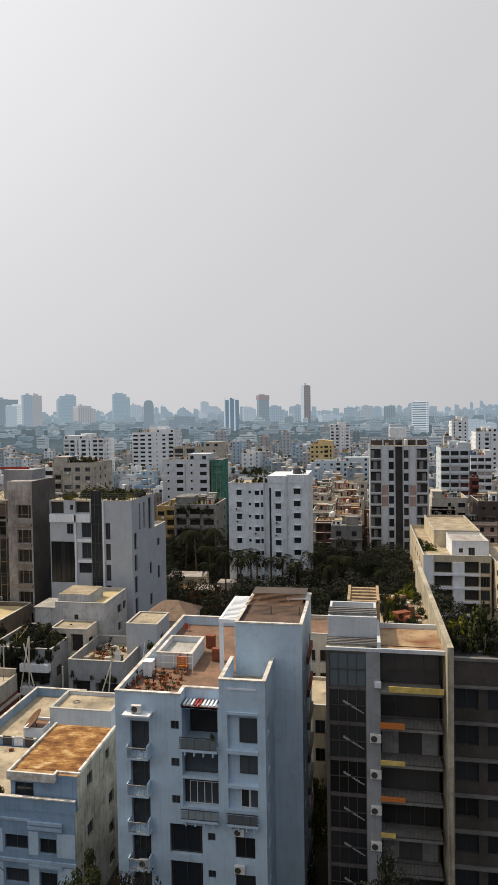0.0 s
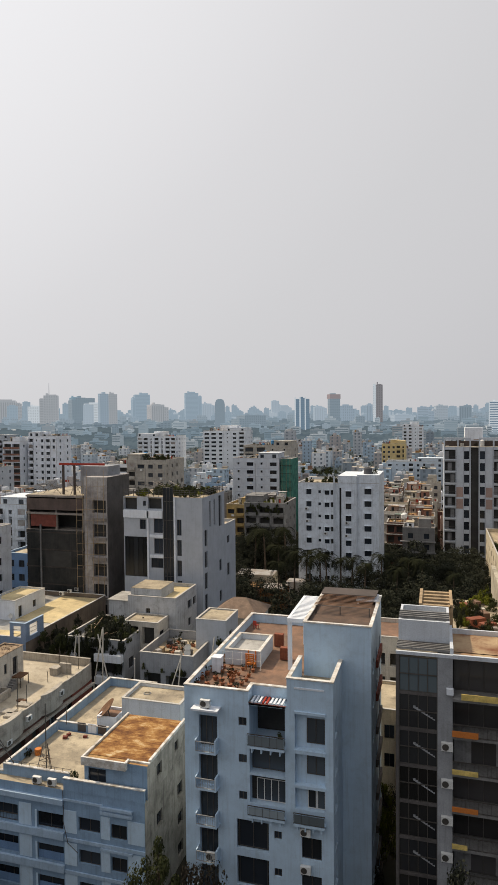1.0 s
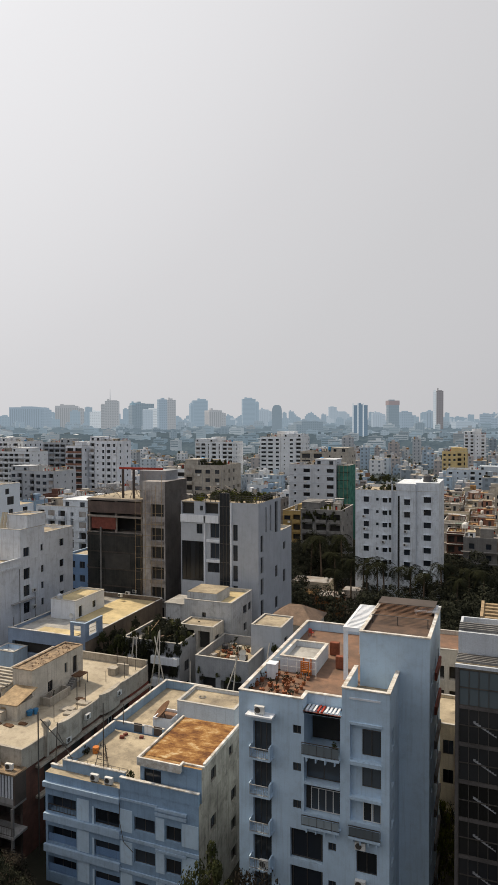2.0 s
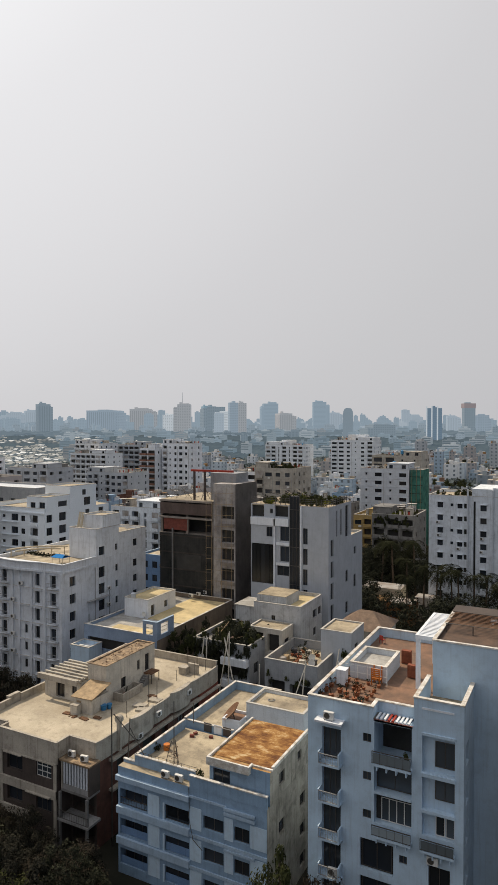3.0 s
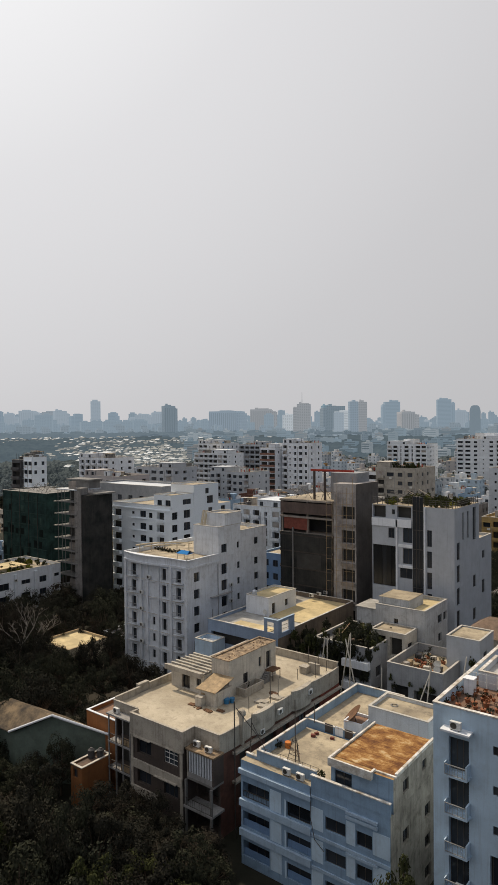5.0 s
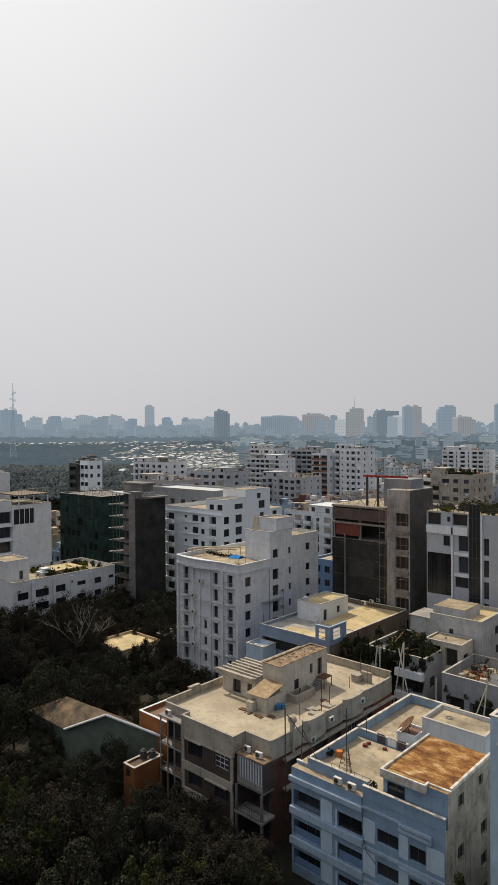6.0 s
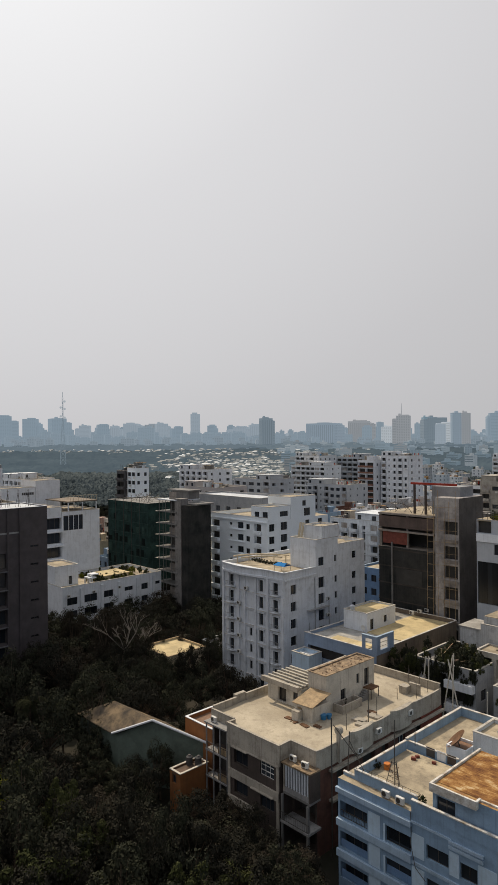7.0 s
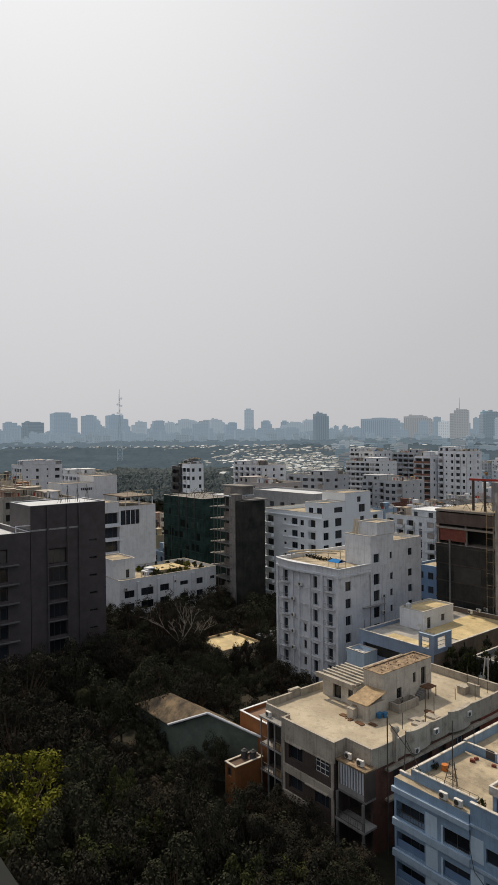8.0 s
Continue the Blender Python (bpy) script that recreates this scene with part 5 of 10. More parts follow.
    part("pole", q, M_METAL, lm)
    q = Geo()
    rg = random.Random(6)
    for i in range(12):
        leaf_cluster(q, (rg.uniform(-0.8, 0.6), rg.uniform(-0.5, 0.3), rg.uniform(0.6, 2.4)), 0.25, 8, 0.08, rg)
    part("creeper", q, M_RUSTDARK, lm)
    pole(-41.4, 52.9, 10.9, -41.2, 53.0, 15.4, 0.05, M_METAL)
    pole(-41.2, 53.0, 14.4, -39.2, 53.4, 10.95, 0.04, M_METAL)
    pole(-38.9, 61.5, 11.9, -38.9, 61.5, 14.2, 0.04, M_METAL)
    for x, y, s in ((-38.6, 60.2, 0.35), (-36.6, 61.0, 0.3), (-38.4, 60.9, 0.3), (-35.8, 70.0, 0.4)):
        b = Geo()
        b.box(0, s * 1.4, 0, s, 0, s * 0.8)
        o = part("brick_stack", b, M_BRICK)
        o.matrix_basis = pose(x, y, 10.9, 0, 0, prg.uniform(0, 90))
        tagged(o, "small pile of loose bricks on the roof", "bricks", "brick piles")
    for x, m, word in ((-38.0, M_DARK, "dark"), (-36.7, M_WHITE, "white"), (-35.5, M_BROWN, "brown")):
        b = Geo()
        b.box(0, 1.0, 0, 0.04, 0, 1.0)
        o = part("washing", b, m)
        o.matrix_basis = pose(x, 62.255, 10.9)
        tagged(o, f"{word} cloth hung over the terrace wall", "cloth", "washing")
    for i in range(9):
        bush(-39.5 + i * 0.75 + prg.uniform(-0.2, 0.2), 53.1, 10.9, 0.3, prg.uniform(0.3, 0.9), 2, "dry weeds along the parapet")
    bush(-33.0, 53.2, 10.9, 0.5, 1.3, 1, "leggy green shrub on the roof")
    bush(-40.2, 56.2, 10.9, 0.6, 1.0, 0, "small shrub by the parapet")
    ob2 = Geo()
    ob2.rod((0, 0, 0), (0, 0, 0.6), 0.35, n=10)
    o = part("bucket", ob2, M_SWING)
    o.matrix_basis = pose(-39.3, 56.8, 10.9)
    tagged(o, "orange plastic tub on the roof", "tub")
    rl = thing("roof_railing", -40.2, 52.8, 11.95, "thin steel railing on the parapet", "railing")
    for i in range(9):
        q = Geo()
        q.rod((i * 0.9, 0, 0), (i * 0.9, 0, 0.35), 0.02, n=4)
        part("post", q, M_METAL, rl)
    q = Geo()
    q.rod((0, 0, 0.35), (7.2, 0, 0.35), 0.02, n=4)
    part("bar", q, M_METAL, rl)


blue_block()


# ---- brown three-storey block ----
def brown_block():
    x0, y0 = -62.3, 53.4
    w, d, h = 16.3, 25.6, 11.2
    holes = {"s": [(13.0, 16.0, 3.7, 6.4, 1.2, "k"), (13.0, 16.0, 0.4, 3.3, 1.2, "k")], "e": []}
    for z in (6.0, 2.9):
        holes["e"] += [(3.4, 5.0, z, z + 2.3, 0.5, "k"), (8.2, 10.6, z, z + 2.3, 0.5, "k"), (12.0, 13.4, z + 0.2, z + 2.4, 0.5, "k"), (15.5, 17.0, z + 0.4, z + 2.2, 0.3, "w"), (19, 21, z, z + 2.3, 0.4, "k")]
    ob = house("apartment_block", x0, x0 + w, y0, y0 + d, h, "weathered brown three-storey block with cream parapet", M_BROWN, M_PALEROOF, holes, para=0.0, frame_kind="white", east=M_BRICKOLD)
    FOOT.append((x0, x0 + w, y0 - 4, y0))

    def band(a, b, c, e, z0, z1, m, nm="parapet", cap=True):
        p = Geo()
        p.box(a, b, c, e, z0, z1)
        o = part(nm, p, m, ob)
        if cap:
            q = Geo()
            q.box(a - 0.04, b + 0.04, c - 0.04, e + 0.04, z1, z1 + 0.08)
            part("coping", q, M_AGED, ob)
        return o

    # front wing with its windows
    wins = [(5.2, 7.55, 7.2, 9.1, 0.35, 2, "dark"), (9.6, 11.8, 7.4, 9.2, 0.2, 3, "white"), (5.2, 7.5, 3.7, 5.4, 0.35, 2, "dark"), (9.6, 11.8, 3.8, 5.3, 0.2, 3, "dark"), (5.2, 7.5, 0.6, 2.3, 0.35, 2, "dark")]
    g = Geo()
    g.wall("s", 8.4, 2.0, 0, 8.4, 0, h, [(a - 4.2, b - 4.2, c, e, dp, None) for a, b, c, e, dp, n, k in wins])
    g.wall("e", 8.4, 2.0, 0, 2.0, 0, h)
    g.wall("w", 8.4, 2.0, 0, 2.0, 0, h)
    g.v = [(vx + 4.2, vy - 2.0, vz) for vx, vy, vz in g.v]
    part("front_wall", g, M_BROWN, ob)
    for a, b, c, e, dp, n, k in wins:
        put_window(ob, "s", w, d, a, b, c, e, dp - 2.0, n, k, M_PALEGLASS if k == "white" else None)
    for z in (8.0, 8.6):
        q = Geo()
        q.box(9.66, 11.74, -1.87, -1.8, z - 0.03, z + 0.03)
        part("window_bar", q, M_PALEMETAL, ob)
    for a, b, c, e in ((4.21, 12.59, -1.98, 0.1), (0.02, 4.2, -0.88, 0.1)):
        r = Geo()
        r.box(a, b, c, e, h - 0.25, h + 0.004)
        part("roof", r, M_PALEROOF, ob)
    g = Geo()
    g.wall("s", 4.2, 0.9, 0, 4.2, 0, h, [(0.4, 3.6, z, z + 2.4, 0.7, 1) for z in (7.4, 4.2, 0.8)])
    g.wall("w", 4.2, 0.9, 0, 0.9, 0, h)
    g.v = [(vx, vy - 0.9, vz) for vx, vy, vz in g.v]
    part("corner_wall", g, [M_BROWN, M_INNER], ob)
    # stained cream band, copings and pale ledges
    band(4.1, 12.7, -2.14, -1.9, 9.3, 11.62, M_AGED)
    band(12.46, 12.7, -1.86, -0.2, 9.9, 11.62, M_AGED)
    band(12.7, w + 0.1, -0.2, 0.05, 9.9, 11.62, M_AGED)
    band(4.1, 4.32, -1.86, -0.9, 10.2, 11.62, M_AGED)
    band(-0.1, 4.06, -1.0, -0.8, 10.3, 11.7, M_AGED)
    band(-0.1, 0.12, -0.76, 3.2, 10.3, 12.0, M_AGED)
    band(-0.6, -0.12, 3.2, 4.9, 10.3, 12.2, M_AGED)
    band(-0.1, 0.12, 4.9, d, 10.3, 12.05, M_AGED)
    band(0.12, w, d - 0.25, d, 11.2, 12.2, M_AGED)
    band(13.6, 15.2, 22.2, 22.5, 11.2, 12.5, M_AGED)
    for a, b, z, t in ((4.3, 12.6, 5.45, 0.95), (4.3, 8.6, 2.4, 0.85), (4.2, 12.6, 9.15, 0.15)):
        band(a, b, -2.22, -2.0, z, z + t, M_AGED, "ledge", False)
    band(8.4, 11.9, -2.5, -2.02, 5.55, 5.65, M_AGED, "hood", False)
    band(5.0, 7.7, -2.45, -2.02, 9.15, 9.25, M_AGED, "hood", False)
    for x in (4.2, 12.2):
        band(x, x + 0.4, -2.12, -2.0, 0, 9.3, M_AGED, "pilaster", False)
    # wavy side parapet, stepped out in bows
    for a, b, o in ((0.05, 5.6, 0.15), (5.6, 10.2, 0.55), (10.2, 13.8, 0.15), (13.8, 18.4, 0.6), (18.4, d, 0.2)):
        p = Geo()
        n = 8
        for k in range(n):
            t0, t1 = k / n, (k + 1) / n
            b0, b1 = o * math.sin(math.pi * t0) ** 0.5, o * math.sin(math.pi * t1) ** 0.5
            p.prism([(w, a + (b - a) * t0), (w + 0.1 + b0, a + (b - a) * t0), (w + 0.1 + b1, a + (b - a) * t1), (w, a + (b - a) * t1)], 9.4, 11.65 + 0.25 * (o > 0.3))
        part("parapet", p, M_AGED, ob)
    band(w, w + 0.6, 2.0, d, 8.7, 8.95, M_AGED, "ledge", False)
    band(w, w + 0.6, 2.0, 8.5, 5.4, 5.65, M_AGED, "ledge", False)
    band(w, w + 0.15, 20.5, d, 6.0, 9.3, M_BRICK, "panel", False)
    # louvred bay beside the wing, and the open balcony under it
    b = Geo()
    b.box(12.9, 16.8, -1.7, 0.0, 6.45, 6.7)
    bay = part("bay", b, M_CONCRETE, ob)
    b = Geo()
    b.box(12.72, 16.9, -1.8, -0.02, 9.7, 9.88)
    part("bay_roof", b, M_RUSTROOF, bay)
    for sx in (12.9, 16.6):
        q = Geo()
        q.box(sx, sx + 0.2, -1.7, 0.0, 6.7, 9.7)
        part("bay_side", q, M_BROWN if sx > 13 else M_AGED, bay)
    q = Geo()
    q.box(13.1, 16.6, -1.5, -1.42, 6.7, 9.7)
    part("bay_back", q, M_DARKCONCRETE, bay)
    q = Geo()
    q.box(13.1, 16.6, -1.68, -1.55, 6.7, 7.3)
    part("bay_front", q, M_STONE, bay)
    for i in range(9):
        q = Geo()
        x = 13.2 + i * 0.39
        q.box(x, x + 0.2, -1.66, -1.5, 7.3, 9.65)
        part("louvre", q, M_LIGHTGREY, bay)
    b = Geo()
    b.box(12.7, 16.9, -2.1, 0.0, 3.4, 3.65)
    b2 = part("balcony", b, M_STONE, ob)
    rail(b2, -2.0, 12.7, 16.9, 3.65, 0.9, 0.3)
    for x in (12.8, 16.5):
        q = Geo()
        q.box(x, x + 0.25, -2.0, -1.75, 0, 6.45)
        part("column", q, M_CONCRETE, ob)
    ac(-48.6, 52.5, 9.9)
    ac(-46.7, 52.3, 9.9, 8)
    # corner balconies on posts
    for z in (7.2, 4.0):
        b = Geo()
        b.box(0.0, 4.1, -2.1, -0.9, z - 0.2, z)
        bb = part("balcony", b, M_STONE, ob)
        rail(bb, -2.0, 0.05, 4.05, z, 0.9, 0.25)
        q = Geo()
        q.box(2.2, 3.9, -1.95, -1.6, z + 0.02, z + 0.75)
        part("stored_box", q, M_TANWOOD, bb)
    b = Geo()
    b.box(-0.1, 4.1, -2.2, -1.02, 10.4, 10.58)
    part("balcony_roof", b, M_STONE, ob)
    for x in (0.05, 1.35, 2.6, 3.9):
        q = Geo()
        q.box(x, x + 0.14, -2.05, -1.91, 0, 10.4)
        part("post", q, M_STONE, ob)
    ac(-61.2, 51.8, 10.58)
    # roof rooms
    r1 = house("roof_room", -61.0, -55.0, 61.1, 66.6, 2.5, "old cream roof room under concrete beams", M_OLDWHITE, M_ROOF, {"s": [(1.9, 3.3, 0.1, 2.2, 0.3, "w"), (4.5, 5.3, 0.9, 2.0, 0.2, "w")]}, para=0.0, z0=11.2)
    for i in range(7):
        q = Geo()
        q.box(-0.3, 5.95, -0.6 + i * 0.85, -0.3 + i * 0.85, 2.72, 2.95)
        part("beam", q, M_BEIGE, r1)
    for x in (-0.2, 2.8, 5.6):
        q = Geo()
        q.box(x, x + 0.22, -0.7, 5.2, 2.5, 2.72)
        part("beam", q, M_AGED, r1)
    q = Geo()
    q.box(-0.4, 6.0, -0.9, -0.62, 2.35, 3.0)
    part("fascia", q, M_AGED, r1)
    r2 = house("roof_room", -54.95, -52.05, 62.3, 72.4, 4.55, "tall stained cream roof room with a mossy roof", M_OLDWHITE, M_RUSTROOF, {"e": [(2.9, 3.9, 0.1, 2.2, 0.2, "w"), (6.2, 6.8, 2.1, 3.4, 0.2, "w"), (7.9, 8.9, 1.4, 3.7, 0.25, "w")]}, trim=M_RUSTROOF, para=0.06, z0=11.2)
    rg = random.Random(31)
    q = Geo()
    for i in range(70):
        leaf_cluster(q, (rg.uniform(0.1, 2.8), rg.uniform(0.1, 10.0), 4.62), 0.12, 5, 0.07, rg, 0.3)
    part("dry_moss", q, M_RUSTDARK, r2)
    q = Geo()
    q.box(2.9, 4.2, 7.6, 9.4, 1.25, 1.38)
    part("landing", q, M_RUSTDARK, r2)
    for x, y in ((4.1, 7.65), (4.1, 9.3)):
        q = Geo()
        q.box(x, x + 0.08, y, y + 0.08, 0, 1.25)
        part("landing_post", q, M_METAL, r2)
    for i in range(6):
        q = Geo()
        q.box(3.0, 3.8, 5.9 + i * 0.28, 6.15 + i * 0.28, 0, 0.2 + i * 0.19)
        part("step", q, M_CONCRETE, r2)
    lw = thing("low_wall", -52.0, 63.6, 11.2, "low cream walled bed on the roof", "wall")
    q = Geo()
    ring(q, 0, 1.5, 0, 4.0, 0.18, 0, 1.0)
    part("leaf", q, M_AGED, lw)
    pot(-51.2, 65.0, 11.2, 3, 1.5)
    sh = thing("roof_shed", -54.2, 59.0, 11.2, "small cream shed with tan sloping sheet roof", "shed")
    q = Geo()
    q.box(0, 2.7, 0, 3.2, 0, 1.75)
    part("wall", q, M_OLDWHITE, sh)
    q = Geo()
    q.box(0.4, 1.1, -0.03, -0.002, 0.05, 1.4)
    part("door", q, M_TANWOOD, sh)
    q = Geo()
    q.poly([(-0.3, -0.3, 1.78), (3.0, -0.3, 1.9), (3.0, 3.3, 2.75), (-0.3, 3.3, 2.63)])
    q.poly([(-0.3, 3.3, 2.69), (3.0, 3.3, 2.81), (3.0, -0.3, 1.96), (-0.3, -0.3, 1.84)])
    part("sheet_roof", q, M_TANWOOD, sh, "tan rusted sheet")
    bk = thing("cistern", -54.0, 58.1, 11.2, "small white cement cistern box", "cistern")
    q = Geo()
    q.box(0, 1.0, 0, 0.85, 0, 1.1)
    part("body", q, M_OLDWHITE, bk)
    q = Geo()
    q.box(-0.05, 1.05, -0.05, 0.9, 1.1, 1.18)
    part("lid", q, M_AGED, bk)
    for x, y, sx in ((-51.3, 60.9, 1.0), (-50.9, 61.5, 0.8)):
        q = Geo()
        q.rod((0, 0, 0), (0, 0, 0.6), 0.32 * sx, n=12, r2=0.42 * sx)
        o = part("tub", q, M_TUB)
        o.matrix_basis = pose(x, y, 11.2)
        tagged(o, "bright blue plastic tub beside the shed", "tub", "blue tubs")
    for x, y, sx in ((-55.0, 57.7, 0.9), (-54.0, 57.3, 1.3), (-52.4, 57.6, 1.0), (-50.9, 58.3, 0.7), (-49.0, 66.2, 1.1)):
        q = Geo()
        rq = random.Random(int(-x * 10))
        for i in range(9):
            q.box(rq.uniform(0, sx), rq.uniform(0, sx) + 0.3, rq.uniform(0, 0.5), rq.uniform(0.5, 0.8), 0, rq.uniform(0.05, 0.14))
        o = part("rubble", q, M_RUSTDARK)
        o.matrix_basis = pose(x, y, 11.204, 0, 0, rq.uniform(-20, 20))
        tagged(o, "scatter of brown rubble on the roof", "rubble", "roof rubble")
    # chimney pipe, masts, slabs
    q = Geo()
    q.box(0, 0.45, 0, 0.35, 0, 3.3)
    o = part("chimney_pipe", q, M_AGED)
    o.matrix_basis = pose(-45.85, 56.6, 9.4)
    tagged(o, "cream square chimney pipe with a round cap", "chimney")
    q = Geo()
    q.rod((0.22, -0.1, 3.5), (0.22, 0.45, 3.5), 0.42, n=14)
    part("cap", q, M_AGED, o)
    pole(-44.9, 54.6, 0.0, -44.9, 54.6, 15.2, 0.07, M_METAL)
    pole(-44.8, 54.8, 14.4, -43.0, 56.6, 10.9, 0.05, M_METAL)
    pole(-46.3, 63.2, 11.2, -46.3, 63.2, 15.6, 0.05, M_METAL)
    for x, y in ((-47.5, 60.5), (-47.1, 66.0), (-46.9, 74.5), (-48.5, 72.5), (-47.0, 77.5), (-48.6, 78.0), (-50.4, 78.2)):
        pole(x, y, 11.2, x, y, 12.6 + prg.uniform(0, 1.2), 0.04, M_METAL)
    ac(-45.35, 63.9, 10.4, 90)
    ac(-45.3, 70.6, 10.6, 90)
    ac(-45.5, 60.4, 9.2, 90)
    for x, y in ((-48.7, 63.0), (-48.0, 65.2), (-47.6, 62.2)):
        b = Geo()
        b.box(0, 1.6, 0, 1.1, 0, 0.25)
        o = part("cement_slab", b, M_AGED)
        o.matrix_basis = pose(x, y, 11.2, 0, 0, prg.uniform(-15, 15))
        tagged(o, "loose cement slab lying on the roof", "slab", "cement slabs")
    bx = thing("roof_box", -49.6, 74.6, 11.2, "cream cement box with a lid on the roof", "box")
    q = Geo()
    q.box(0, 1.1, 0, 1.1, 0, 0.9)
    part("body", q, M_AGED, bx)
    q = Geo()
    q.box(-0.06, 1.16, -0.06, 1.16, 0.9, 1.0)
    part("lid", q, M_AGED, bx)


brown_block()


# ---- orange house with green roof, old sheds among the trees ----
def gable_house():
    """A low house on a skewed plan: a green gable end with white bargeboards, a patched sheet roof running back from it."""
    x0, y0 = -74.7, 46.5
    ob = thing("house", x0, y0, 0, "low house with a green gable end and patched sheet roof", "house")
    FOOT.append((-84, -59, 44, 58))
    e, r, bx, by = 6.5, 8.65, -9.2, -0.4
    mx, my, rx, ry = 4.4, 2.9, 10.2, 6.7
    g = Geo()
    g.poly([(0, 0, 0), (rx, ry, 0), (rx, ry, e), (mx, my, r), (0, 0, e)])
    g.poly([(bx, by, e), (mx + bx, my + by, r), (rx + bx, ry + by, e), (rx + bx, ry + by, 0), (bx, by, 0)])
    g.quad((bx, by, 0), (0, 0, 0), (0, 0, e), (bx, by, e))
    g.quad((rx, ry, 0), (rx + bx, ry + by, 0), (rx + bx, ry + by, e), (rx, ry, e))
    part("wall", g, M_GREENROOF, ob, "dull green gable wall")
    for a, b, za, zb in (((-0.4, -0.27), (mx, my), e - 0.1, r), ((mx, my), (rx + 0.4, ry + 0.27), r, e - 0.1)):
        t = Geo()
        for dz, order in ((0.05, 1), (0.16, -1)):
            t.poly([(a[0], a[1] - 0.3, za + dz), (b[0], b[1] - 0.3, zb + dz), (b[0] + bx, b[1] + by, zb + dz), (a[0] + bx, a[1] + by, za + dz)][::order])
        part("roof_slope", t, M_PATCHED, ob, "sun-bleached patched sheet roof slope")
        t = Geo()
        t.rod((a[0] + 0.12, a[1] - 0.5, za + 0.3), (b[0] + 0.12, b[1] - 0.5, zb + 0.3), 0.16, n=6)
        part("bargeboard", t, M_WHITE, ob)
    ob2 = house("house", -64.7, -62.6, 47.6, 52.0, 4.9, "orange plastered lean-to with flat roof", M_ORANGE, M_BROWNROOF, {"s": [(0.5, 1.3, 3.6, 5.0, 0.2, "w")]}, para=0.15, trim=M_OLDWHITE)
    tank(-64.1, 50.2, 4.9, 0.42, 1.2)
    tank(-63.2, 50.9, 4.9, 0.42, 1.2)
    w2 = house("house", -68.5, -63.0, 53.0, 59.0, 8.2, "orange walled terrace behind the brown block", M_ORANGE, M_TERRA, {}, para=0.5, trim=M_WHITE)
    return ob


gable_house()
house("house", -107.0, -98.0, 72.0, 81.0, 4.9, "low cream house half hidden by trees", M_CREAM, M_YROOF, {"s": [(1.2, 2.2, 2.6, 4.4, 0.2, "w"), (3.6, 4.6, 2.6, 4.4, 0.2, "w"), (6.0, 7.0, 2.6, 4.4, 0.2, "w")], "e": [(2, 3, 2.6, 4.4, 0.2, "w"), (5, 6, 2.6, 4.4, 0.2, "w")]}, para=0.35, trim=M_TANWOOD)
house("garage", -104.0, -94.0, 85.0, 92.0, 4.2, "long low shed with dark roof", M_DARKCONCRETE, M_DARK, {}, para=0.2, trim=M_LIGHTGREY)


